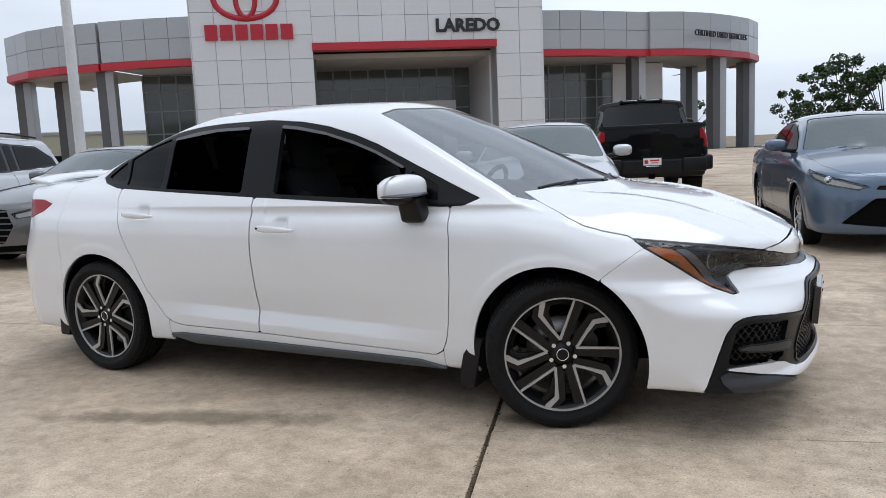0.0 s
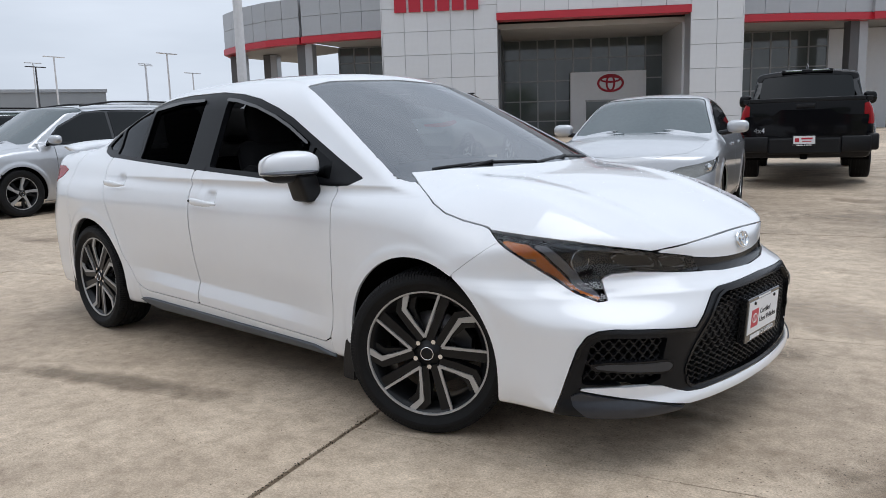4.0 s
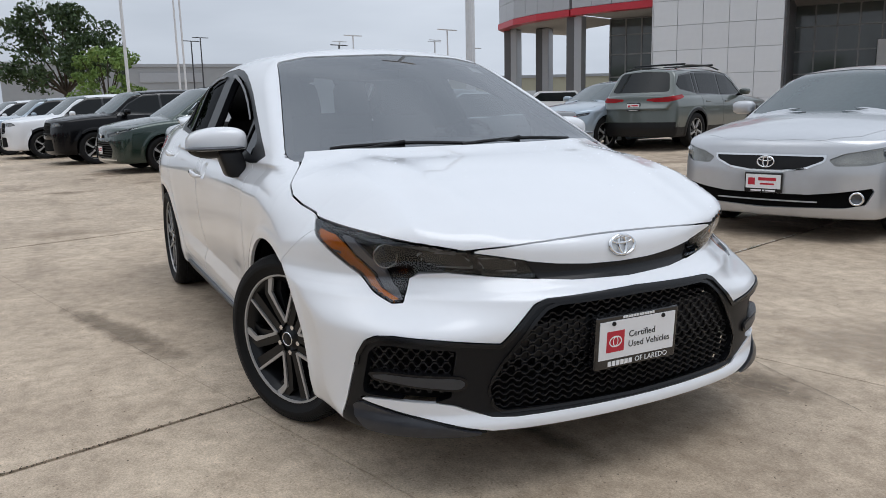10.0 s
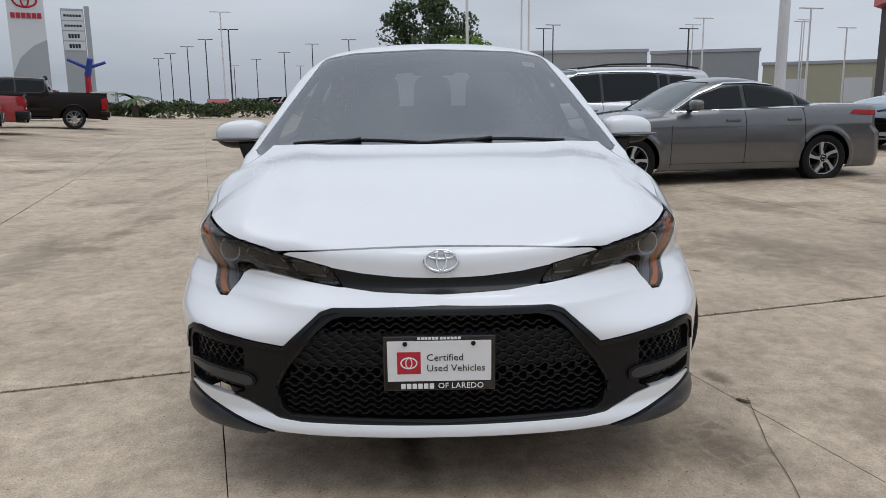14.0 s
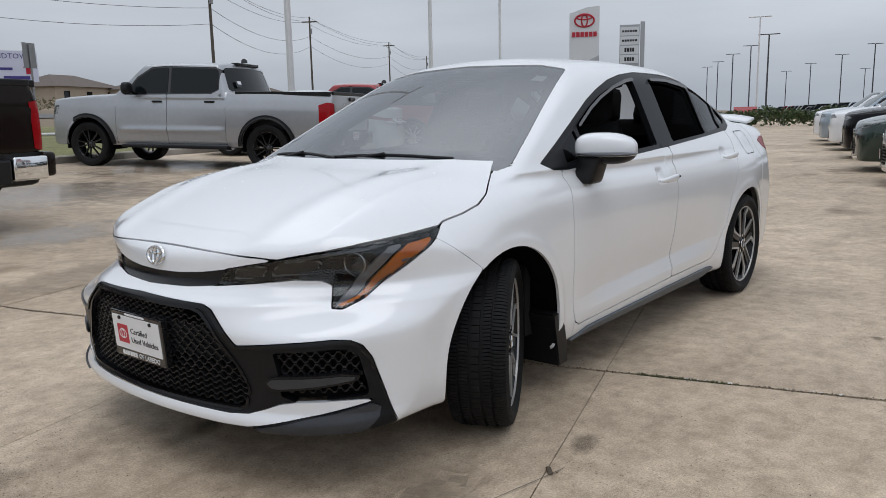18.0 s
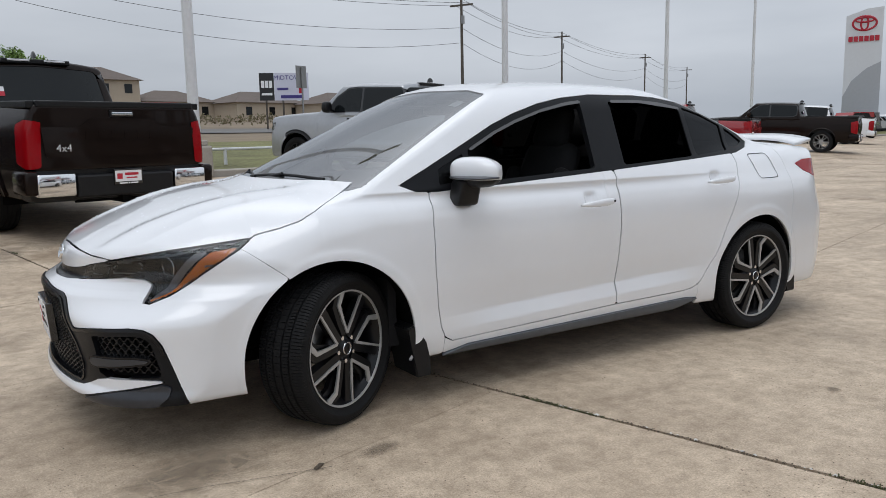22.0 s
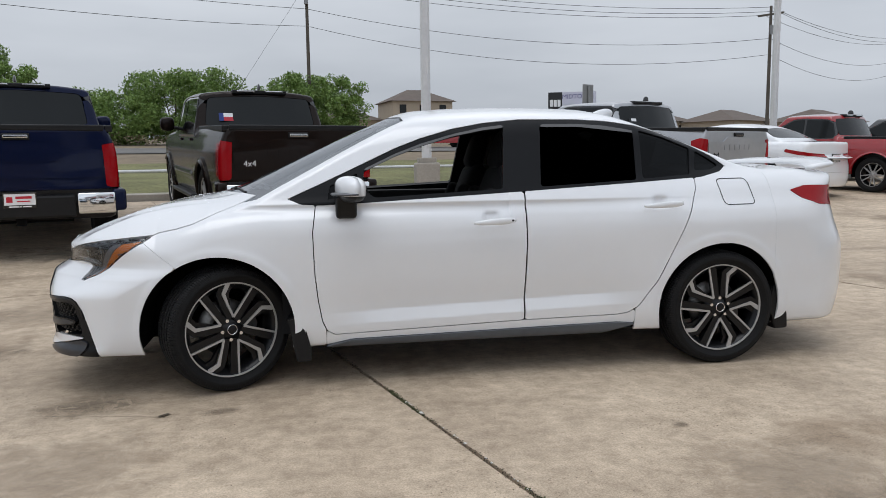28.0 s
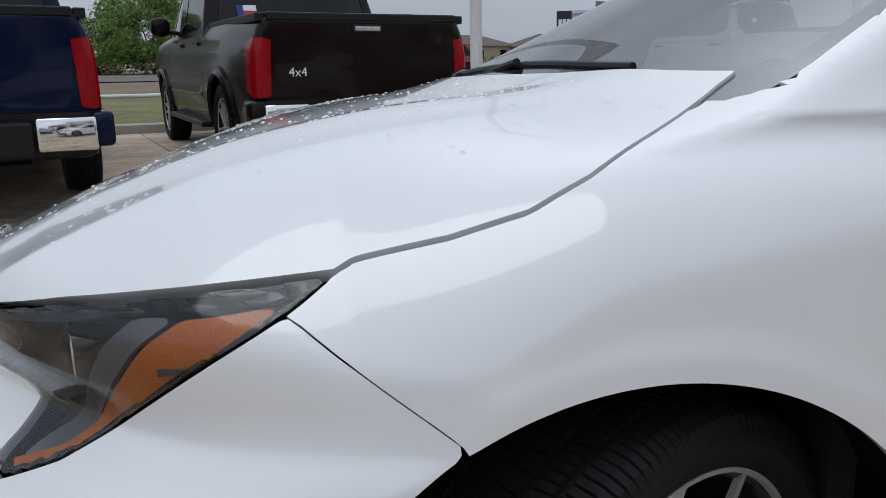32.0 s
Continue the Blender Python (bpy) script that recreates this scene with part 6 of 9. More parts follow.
        oval_badge(s.get("badge_r", 0.06), Matrix.Translation((hit[0] + 0.004, 0, s["badge_z"])) @ FRONT, M["chrome"], th, d=0.01)
    return th


def dealer_plate(parent, m, red=True):
    """A small white dealer plate in a black frame; local +z faces out."""
    bm = bmesh.new()
    box(bm, (-0.157, -0.082, -0.02), (0.157, 0.082, 0.0), bevel=0.004)
    fr = part("plate_frame", bm, M["black_gloss"], parent, "black plate frame")
    fr.matrix_local = m
    bm = bmesh.new()
    box(bm, (-0.145, -0.050, 0.0), (0.145, 0.066, 0.003))
    part("plate", bm, M["plate_white"], fr, "white dealer plate")
    if red:
        bm = bmesh.new()
        box(bm, (-0.125, -0.022, 0.003), (-0.067, 0.036, 0.0042))
        part("logo_panel", bm, M["logo_red"], fr, "red square panel")
        bars([0.15], 0.026, 0, pose(0.035, 0.028, 0.0038), M["logo_red"], fr)
        bars([0.12], 0.014, 0, pose(0.035, -0.012, 0.0038), M["logo_red"], fr)
    bars([0.09, 0.02, 0.08], 0.013, 0.008, pose(0, -0.067, 0.001), M["white_ink"], fr)
    return fr


REAR = Matrix(((0, 0, -1, 0), (-1, 0, 0, 0), (0, 1, 0, 0), (0, 0, 0, 1)))  # xy plane turned to face -x

M["head_lens"] = material("headlamp_lens", (0.60, 0.60, 0.56), 0.14, metal=0.2, coat=1.0, vary=0.3, scale=30)
M["dark_glass"] = material("dark_glass", (0.008, 0.010, 0.011), 0.04, vary=0.05, spec=0.28)
M["car_glass"] = material("screen_glass", (0.065, 0.085, 0.09), 0.04, vary=0.1, spec=1.0)
M["silver"] = material("silver_paint", (0.52, 0.53, 0.55), 0.30, metal=0.55, coat=0.9, vary=0.04, scale=3)
M["silver_dark"] = material("silver_gray_paint", (0.40, 0.41, 0.43), 0.30, metal=0.55, coat=0.8, vary=0.05, scale=3)
M["gray_paint"] = material("gray_paint", (0.115, 0.115, 0.118), 0.28, metal=0.45, coat=1.0, vary=0.05, scale=3)
M["sage"] = material("gray_green_paint", (0.10, 0.115, 0.105), 0.28, metal=0.3, coat=1.0, vary=0.05, scale=3)
M["blue_paint"] = material("slate_blue_paint", (0.085, 0.125, 0.19), 0.28, metal=0.45, coat=1.0, vary=0.05, scale=3)
M["navy"] = material("navy_paint", (0.005, 0.009, 0.034), 0.20, metal=0.15, coat=0.22, vary=0.06, scale=3, spec=0.08)
M["brown_paint"] = material("brown_paint", (0.012, 0.0075, 0.006), 0.20, metal=0.15, coat=0.22, vary=0.08, scale=3, spec=0.08)
M["black_paint"] = material("black_paint", (0.004, 0.004, 0.005), 0.20, coat=0.28, vary=0.1, scale=3, spec=0.08)
M["green_paint"] = material("dark_green_paint", (0.012, 0.032, 0.024), 0.22, metal=0.4, coat=1.0, vary=0.06, scale=3)
M["red_paint"] = material("red_paint", (0.30, 0.010, 0.014), 0.24, coat=1.0, vary=0.06, scale=3)
M["pale_blue"] = material("pale_blue_paint", (0.33, 0.39, 0.45), 0.28, metal=0.45, coat=1.0, vary=0.05, scale=3)

SEDAN = dict(wb=2.72, hw=0.912, r=0.32, fo=0.90, ro=1.04, low=0.19, belt=0.96, hood=0.76, cowl=(-0.30, 0.99), roof=(1.415, -1.05, -2.15), back=(-2.95, 1.06), deck=1.05,
             dlo=[(-0.52, 0.955), (-1.60, 0.985), (-2.55, 1.02), (-2.72, 1.06), (-2.50, 1.19), (-2.15, 1.305), (-1.60, 1.335), (-1.30, 1.31), (-0.90, 1.16)],
             seams=[-2.40, -1.56, -0.52], pillars=[-1.58, -2.32], handles=[-1.38, -2.25], tail=[(20, 0.80), (52, 0.86), (68, 0.92), (66, 0.98), (40, 0.90), (20, 0.88)],
             lamp=[(22, 0.66), (40, 0.72), (60, 0.80), (56, 0.70), (42, 0.62), (26, 0.59)], grille=[(0, 0.72), (18, 0.70), (24, 0.52), (16, 0.32), (0, 0.30)], intake=[(0, 0.28), (34, 0.30), (36, 0.22), (0, 0.20)], tumble=0.50, tyre=0.215)


def spec(base, **kw):
    d = dict(base)
    d.update(kw)
    return d


SEDAN_A = spec(SEDAN, chrome_dlo=2, bars=6, bar_mat=M["lamp_gray"], roof=(1.42, -1.10, -1.95), back=(-3.22, 1.06), deck=1.045, ro=1.02, tuck=0.09, hw=0.915,
             dlo=[(-0.55, 0.965), (-1.60, 0.99), (-2.50, 1.02), (-2.86, 1.075), (-2.60, 1.18), (-2.20, 1.29), (-1.75, 1.335), (-1.35, 1.33), (-0.95, 1.19)], tail=[(20, 0.84), (48, 0.88), (72, 0.90), (66, 0.96), (40, 0.94), (20, 0.92)])
SEDAN_B = spec(SEDAN, wb=2.775, hw=0.91, r=0.325, fo=0.98, ro=1.05, hood=0.82, belt=0.98, cowl=(-0.20, 1.02), roof=(1.47, -1.05, -2.15), back=(-2.95, 1.10), deck=1.08,
             dlo=[(-0.48, 0.99), (-1.60, 1.01), (-2.40, 1.03), (-2.62, 1.09), (-2.35, 1.25), (-2.10, 1.34), (-1.60, 1.385), (-1.30, 1.36), (-0.90, 1.21)],
             lamp=[(27.5, 0.665), (34, 0.715), (46, 0.752), (60, 0.792), (67, 0.802), (64, 0.752), (54, 0.672), (42, 0.618), (30, 0.612)], grille=[(0, 0.692), (14, 0.690), (26.5, 0.688), (25, 0.65), (18, 0.598), (8, 0.575), (0, 0.572)], intake=[(0, 0.385), (20, 0.385), (30, 0.405), (44, 0.445), (45, 0.42), (42, 0.315), (34, 0.285), (0, 0.265)], lamp_mat=M["head_lens"], fog=(38.5, 0.362), bulb=(49, 0.705), bar_mat=M["black_plastic"], low_bar=(0.325, 24), grille_ring=True, style="ten", wheel_mat=M["silver"], badge_z=0.640, badge_r=0.075, square=0.22, corner=0.55, bars=7)
SEDAN_C = spec(SEDAN, wb=2.70, hw=0.89, r=0.31, fo=0.93, ro=1.0, hood=0.76, lamp=[(24, 0.65), (38, 0.72), (56, 0.79), (68, 0.82), (58, 0.72), (46, 0.66), (30, 0.61)], grille=[(0, 0.66), (20, 0.66), (22, 0.62), (0, 0.61)], intake=[(0, 0.55), (22, 0.54), (38, 0.30), (0, 0.24)], style="ten", wheel_mat=M["silver"], badge_z=0.70)
SEDAN_D = spec(SEDAN, wb=2.85, hw=0.92, r=0.36, fo=0.93, ro=1.05, hood=0.84, belt=1.04, cowl=(-0.25, 1.06), roof=(1.53, -1.1, -2.3), back=(-3.15, 1.16), deck=1.14,
             dlo=[(-0.52, 1.035), (-1.60, 1.06), (-2.55, 1.09), (-2.85, 1.14), (-2.55, 1.29), (-2.15, 1.40), (-1.60, 1.44), (-1.30, 1.42), (-0.90, 1.26)],
             lamp=[(14, 0.72), (40, 0.78), (62, 0.83), (58, 0.77), (40, 0.72), (14, 0.69)], grille=[(0, 0.60), (30, 0.58), (40, 0.36), (0, 0.28)], intake=[(0, 0.26), (30, 0.26), (30, 0.22), (0, 0.21)])
SUV = dict(wb=2.69, hw=0.925, r=0.36, fo=0.92, ro=0.98, low=0.24, belt=1.06, hood=0.98, cowl=(-0.22, 1.12), roof=(1.68, -0.95, -3.20), back=(-3.55, 1.10), deck=1.09, upright=True, tuck=0.02,
           dlo=[(-0.50, 1.06), (-1.60, 1.08), (-2.60, 1.11), (-3.20, 1.20), (-3.30, 1.30), (-3.10, 1.50), (-2.50, 1.58), (-1.60, 1.60), (-1.20, 1.57), (-0.82, 1.36)],
           seams=[-2.42, -1.52, -0.50], pillars=[-1.54, -2.46, -2.62], handles=[-1.34, -2.20], tail=[(17, 1.02), (36, 1.04), (62, 1.10), (66, 1.04), (42, 0.95), (30, 0.95), (17, 0.98)],
           lamp=[(24, 0.86), (44, 0.90), (58, 0.92), (54, 0.80), (36, 0.78), (26, 0.78)], grille=[(0, 0.92), (22, 0.88), (22, 0.68), (0, 0.66)], intake=[(0, 0.60), (26, 0.60), (34, 0.36), (0, 0.32)], clad=0.10, edge=0.06, tumble=0.33, bumper_mat=M["black_plastic"], rear_bumper=0.68, square=0.20, corner=0.45, tyre=0.235, tail_corner=0.35, top_w=0.70, rear_w=0.74, rear_wt=0.60, arc=0.06, pinch=0.97)
SUV_A = spec(SUV, rear_bumper=0.54)
SUV_B = spec(SUV, wb=3.025, hw=1.0, r=0.38, fo=0.90, ro=1.10, belt=1.12, hood=1.05, cowl=(-0.25, 1.20), roof=(1.76, -1.0, -3.6), back=(-4.05, 1.15), deck=1.14,
                dlo=[(-0.52, 1.12), (-1.7, 1.14), (-2.9, 1.17), (-3.75, 1.24), (-3.70, 1.40), (-3.45, 1.58), (-2.6, 1.66), (-1.7, 1.67), (-1.25, 1.64), (-0.85, 1.42)], seams=[-2.65, -1.62, -0.55], pillars=[-1.64, -2.70, -2.9], handles=[-1.42, -2.42],
                lamp=[(26, 0.98), (46, 1.0), (54, 0.92), (36, 0.88), (27, 0.88)], grille=[(0, 1.00), (24, 0.98), (26, 0.72), (0, 0.68)], intake=[(0, 0.60), (30, 0.60), (34, 0.34), (0, 0.32)], clad=0.05, bars=3)
VAN = spec(SUV, wb=3.06, hw=0.998, r=0.355, fo=0.97, ro=1.14, low=0.20, belt=1.05, hood=0.92, cowl=(-0.05, 1.10), roof=(1.72, -1.05, -3.8), back=(-4.14, 1.05), deck=1.06,
           dlo=[(-0.45, 1.04), (-1.7, 1.07), (-3.0, 1.11), (-3.85, 1.17), (-3.80, 1.32), (-3.50, 1.52), (-2.6, 1.60), (-1.7, 1.61), (-1.25, 1.57), (-0.75, 1.34)], seams=[-2.85, -1.68, -0.60], pillars=[-1.70, -2.80, -3.0], handles=[-1.46, -1.90],
           lamp=[(20, 0.76), (34, 0.80), (48, 0.85), (66, 0.91), (54, 0.82), (40, 0.75), (26, 0.71)], grille=[(0, 0.62), (26, 0.62), (34, 0.48), (31, 0.32), (0, 0.30)], intake=[(0, 0.76), (13, 0.75), (15, 0.70), (0, 0.69)], clad=0, bumper_mat=None, chrome_dlo=1, bars=7, strip=(0.275, 0.014, 40), badge_z=0.735, crown=0.13, sill=0.09)
VAN["bumper_mat"] = M["silver"]

PICKUP = dict(wb=3.70, hw=1.02, r=0.415, fo=0.98, ro=1.24, low=0.40, belt=1.33, hood=1.24, cowl=(-0.42, 1.38), roof=(1.955, -1.10, -2.80), back=(-3.03, 1.36), deck=1.395, bed=True, tuck=0.0,
              dlo=[(-0.78, 1.335), (-1.60, 1.345), (-2.60, 1.355), (-2.76, 1.43), (-2.76, 1.78), (-2.68, 1.835), (-1.60, 1.86), (-1.36, 1.84), (-1.05, 1.66)],
              seams=[-2.90, -1.70, -0.62], pillars=[-1.74], handles=[-1.50, -2.58], tail=[(35.6, 0.74), (35.0, 1.20), (40.6, 1.22), (46, 1.17), (46, 0.79), (40.6, 0.73)],
              lamp=[(29, 1.02), (44, 1.10), (58, 1.14), (56, 0.98), (44, 0.92), (30, 0.90)], grille=[(0, 1.12), (26, 1.10), (28, 0.66), (0, 0.60)], intake=[(0, 0.55), (28, 0.55), (28, 0.46), (0, 0.45)], edge=0.045, tumble=0.20, belt_w=0.95, square=0.16, corner=0.30, tail_sq=0.015, tail_corner=0.05, bumper_mat=M["black_plastic"], rear_bumper=0.715, crown=0.05, deck_crown=0.0, sill=0.06, tyre=0.27, style="ten", gap=0.085, inset=0.14, rear_w=0.80, rear_wt=0.74, top_w=0.78, mirror_h=0.115, mirror=(-0.98, 1.42), bow=0.25, arc=0.025, roof_crown=0.035, roof_edge=0.07, flare=0.025, pinch=1.0, low_trim=True, flare_ring=0.075, door_bump=0.022)
PICKUP_A = spec(PICKUP)
PICKUP_B = spec(PICKUP, wb=3.235, hw=0.945, r=0.39, fo=0.93, ro=1.22, low=0.38, belt=1.16, hood=1.08, cowl=(-0.30, 1.18), roof=(1.79, -0.95, -2.20), back=(-2.46, 1.22), deck=1.24,
              dlo=[(-0.55, 1.155), (-1.45, 1.17), (-2.25, 1.19), (-2.32, 1.28), (-2.22, 1.58), (-2.05, 1.65), (-1.45, 1.675), (-1.20, 1.65), (-0.85, 1.46)], seams=[-2.38, -1.50, -0.56], pillars=[-1.52], handles=[-1.32, -2.12],
              tail=[(33.5, 0.86), (33.5, 1.15), (38, 1.17), (44, 1.12), (44, 0.88), (38, 0.85)], rear_bumper=0.72, mirror=(-0.85, 1.26))


def pickup_extras(th, s, paint, chrome=True, flag=True, cover=False):
    """Bed, tailgate fittings, hitch and rear trim."""
    xt = -(s["wb"] + s["ro"])
    hw, dk = s["hw"], s["deck"]
    bx = s["back"][0]
    bm = bmesh.new()
    box(bm, (xt + 0.06, -hw + 0.13, 0.75), (bx - 0.05, hw - 0.13, dk - (0.015 if cover else 0.45)))
    part("bed_cover" if cover else "bed_floor", bm, M["black_plastic"], th, "black bed cover" if cover else "black bed liner")
    for sgn in (-1, 1):
        bm = bmesh.new()
        box(bm, (xt + 0.05, sgn * (hw - 0.125) - 0.045, dk - 0.06), (bx - 0.03, sgn * (hw - 0.125) + 0.035, dk + 0.010), bevel=0.010)
        part("bed_rail", bm, M["black_plastic"], th, "black bed rail")
    bm = bmesh.new()
    box(bm, (xt + 0.012, -hw + 0.17, dk - 0.05), (xt + 0.10, hw - 0.17, dk + 0.014), bevel=0.012)
    tg = part("tailgate_cap", bm, M["black_plastic"], th, "black tailgate cap")
    bm = bmesh.new()
    box(bm, (xt - 0.012, -0.13, dk - 0.145), (xt + 0.02, 0.13, dk - 0.075), bevel=0.01)
    part("handle_recess", bm, M["black_plastic"], th)
    bm = bmesh.new()
    box(bm, (xt - 0.026, -0.115, dk - 0.128), (xt - 0.006, 0.115, dk - 0.092), bevel=0.008)
    part("tailgate_handle", bm, M["chrome"] if chrome else M["black_plastic"], th, "chrome tailgate handle" if chrome else "black tailgate handle")
    # pressed panel and raised badge shapes on the tailgate
    bm = bmesh.new()
    v, f = prism(rounded([(-0.80, -0.33), (0.80, -0.33), (0.83, -0.03), (0.44, -0.02), (0.34, 0.06), (-0.34, 0.06), (-0.44, -0.02), (-0.83, -0.03)], 0.03), -0.012, 0.006)
    o = mesh_object("tailgate_panel", v, f, paint, th, "pressed tailgate panel", smooth=False)
    o.matrix_local = Matrix.Translation((xt - 0.004, 0, dk - 0.22)) @ REAR
    bars([0.105] * 6, 0.085, 0.034, Matrix.Translation((xt - 0.013, 0, dk - 0.33)) @ REAR, paint, th, "badge_bar", 0.006)
    letters("4x4", 0.105, Matrix.Translation((xt - 0.012, 0.62, dk - 0.46)) @ REAR, M["chrome"], th, "drive_badge", 0.004)
    # bumper ends, step and hitch
    z0, z1 = s["rear_bumper"] - 0.26, s["rear_bumper"] - 0.03
    for sgn in (-1, 1):
        bm = bmesh.new()
        box(bm, (xt - 0.075, sgn * (hw * 0.72) - 0.19, z0), (xt + 0.12, sgn * (hw * 0.72) + 0.19, z1), bevel=0.022)
        bmc = bmesh.new()
        box(bmc, (xt - 0.055, sgn * (hw * 0.945) - 0.075, z0 + 0.02), (xt + 0.30, sgn * (hw * 0.945) + 0.070, z1 + 0.03), bevel=0.035)
        part("bumper_corner", bmc, paint if chrome else M["black_plastic"], th, "rounded bumper corner", smooth=True)
        part("bumper_end", bm, M["chrome"] if chrome else M["black_plastic"], th, "chrome bumper end" if chrome else "black bumper end", smooth=True)
    bm = bmesh.new()
    box(bm, (xt - 0.065, -hw * 0.52, z0 - 0.03), (xt + 0.12, hw * 0.52, z1 - 0.02), bevel=0.025)
    part("bumper_step", bm, M["black_plastic"], th, "black bumper step")
    bm = bmesh.new()
    box(bm, (xt - 0.02, -0.05, z0 - 0.11), (xt + 0.25, 0.05, z0 - 0.02), bevel=0.01)
    rod(bm, (xt + 0.1, -0.5, z0 - 0.06), (xt + 0.1, 0.5, z0 - 0.06), 0.03)
    part("hitch", bm, M["well"], th, "black tow hitch")
    dealer_plate(th, Matrix.Translation((xt - 0.078, 0, (z0 + z1) / 2 + 0.055)) @ REAR)
    # lamp on the cab roof and aerial
    bm = bmesh.new()
    rx, rz = s["roof"][2] - 0.115, s["roof"][0] - 0.030
    box(bm, (rx + 0.06, -0.40, rz - 0.045), (rx + 0.20, 0.40, rz + 0.012), bevel=0.012)
    part("roof_spoiler", bm, M["black_plastic"], th, "black high stop lamp spoiler")
    for sgn in (-1, 1):
        bm = bmesh.new()
        box(bm, (rx + 0.050, sgn * 0.21 - 0.13, rz - 0.022), (rx + 0.075, sgn * 0.21 + 0.13, rz + 0.004), bevel=0.006)
        part("cargo_lamp", bm, M["chrome"], th, "clear cargo lamp")
    v, f = super_ball((rx + 0.15, 0, rz + 0.04), (0.07, 0.02, 0.075), 2.0, 12, 8, z0=-0.2)
    mesh_object("antenna_fin", v, f, M["black_gloss"], th, "black shark fin antenna")
    if flag:
        # a sticker in the colours of the state flag on the rear window
        fz, fy = s["back"][1] + 0.18, 0.52
        sl = (s["roof"][0] - s["back"][1]) / (s["roof"][2] - s["back"][0])
        ang0 = math.degrees(math.atan2(1, sl))
        mm = Matrix.Translation((s["back"][0] + (fz - s["back"][1]) / sl + 0.18 * fy ** 2 - 0.012, fy, fz)) @ Matrix.Rotation(radians(ang0), 4, "Y") @ REAR
        for nm, lo, hi, mt in (("sticker_blue", (-0.10, -0.06), (-0.035, 0.06), M["sticker_blue"]), ("sticker_white", (-0.035, 0.0), (0.10, 0.06), M["plate_white"]), ("sticker_red", (-0.035, -0.06), (0.10, 0.0), M["logo_red"])):
            bm = bmesh.new()
            box(bm, (*lo, 0.0), (*hi, 0.003))
            o = part(nm, bm, mt, th, "flag sticker")
            o.matrix_local = mm
    # running boards
    for sgn in (-1, 1):
        bm = bmesh.new()
        box(bm, (-s["wb"] + 0.75, sgn * (hw - 0.02) - 0.07, s["low"] - 0.03), (-0.75, sgn * (hw - 0.02) + 0.07, s["low"] + 0.03), bevel=0.02)
        part("running_board", bm, M["black_plastic"], th, "black running board")


M["sticker_blue"] = material("sticker_blue", (0.01, 0.04, 0.22), 0.5, vary=0.0)


def nose_plate(th, s, z):
    dealer_plate(th, Matrix.Translation((s["fo"] + 0.016, 0, z)) @ FRONT)


def tail_plate(th, s, z, inset=0.02):
    dealer_plate(th, Matrix.Translation((-(s["wb"] + s["ro"]) - 0.02 + inset, 0, z)) @ REAR)


def place(th, x, y, yaw, dz=0.0):
    th.matrix_world = pose(x, y, ground_z(x, y) + dz, 0, 0, yaw)
    return th


def by_nose(s, x, y, yaw):
    """Where the front axle goes when the middle of the nose is at (x, y)."""
    a = radians(yaw)
    return x - s["fo"] * math.cos(a), y - s["fo"] * math.sin(a), yaw


def by_tail(s, x, y, yaw):
    a = radians(yaw)
    d = s["wb"] + s["ro"]
    return x + d * math.cos(a), y + d * math.sin(a), yaw


def tilted(th, x, y, yaw, wb):
    """Stand a vehicle on the slope: both axles on the ground."""
    a = radians(yaw)
    xr, yr = x - wb * math.cos(a), y - wb * math.sin(a)
    z0, z1 = ground_z(x, y), ground_z(xr, yr)
    th.matrix_world = pose(x, y, z0, 0, 0, yaw) @ Matrix.Rotation(-math.atan2(z0 - z1, wb), 4, "Y")
    return th


def repaint(src, old, paint, label):
    """A copy of a vehicle in another colour, on the same meshes."""
    o = copy_thing(src, src.matrix_basis.copy())
    o["label"] = label
    for c in o.children_recursive:
        if c.type == "MESH":
            for sl in c.material_slots:
                if sl.material == old:
                    sl.link = "OBJECT"
                    sl.material = paint
    return o


gray_sedan = vehicle("sedan", SEDAN_A, "gray four-door sedan with a dark mesh grille parked on the lot", "car", M["gray_paint"], 0.8)
nose_plate(gray_sedan, SEDAN_A, 0.42)
place(gray_sedan, -7.82, 2.50, -82.5)
silver_sedan = vehicle("sedan", SEDAN_B, "silver older sedan with a black grille parked on the lot", "car", M["silver"], 0.7)
nose_plate(silver_sedan, SEDAN_B, 0.47)
place(silver_sedan, *by_nose(SEDAN_B, -1.76, 3.71, -73))
blue_sedan = vehicle("sedan", SEDAN_C, "slate blue compact sedan parked on the lot", "car", M["blue_paint"], 0.9)
place(blue_sedan, 1.50, 5.40, -77)
tall_sedan = vehicle("sedan", SEDAN_D, "pale blue tall sedan parked behind the gray one", "car", M["pale_blue"], 1.1)
sage_suv = vehicle("suv", SUV_A, "gray-green compact SUV with black roof rails, its rear turned out", "suv", M["sage"], 0.9)
tail_plate(sage_suv, SUV_A, 0.86, 0.0)
place(sage_suv, *by_tail(SUV_A, -9.95, 9.35, 107))
place(tall_sedan, -11.6, 9.1, -80)
van = vehicle("minivan", VAN, "silver minivan with chrome window trim and roof rails", "minivan", M["silver"], 0.9)
nose_plate(van, VAN, 0.46)
place(van, *by_nose(VAN, -11.2, 0.30, -80))
van2 = repaint(van, M["silver"], M["green_paint"], "dark green minivan with a chrome lower strip parked in the row")
place(van2, *by_nose(VAN, -14.2, -0.66, -80))
black_suv = vehicle("suv", SUV_B, "black large SUV parked in the row", "suv", M["black_paint"], 1.3)
place(black_suv, *by_nose(SUV_B, -18.2, -1.65, -80))
exp2 = repaint(black_suv, M["black_paint"], M["white_paint"], "white SUV parked in the row")
place(exp2, *by_nose(SUV_B, -22.0, -2.75, -80))
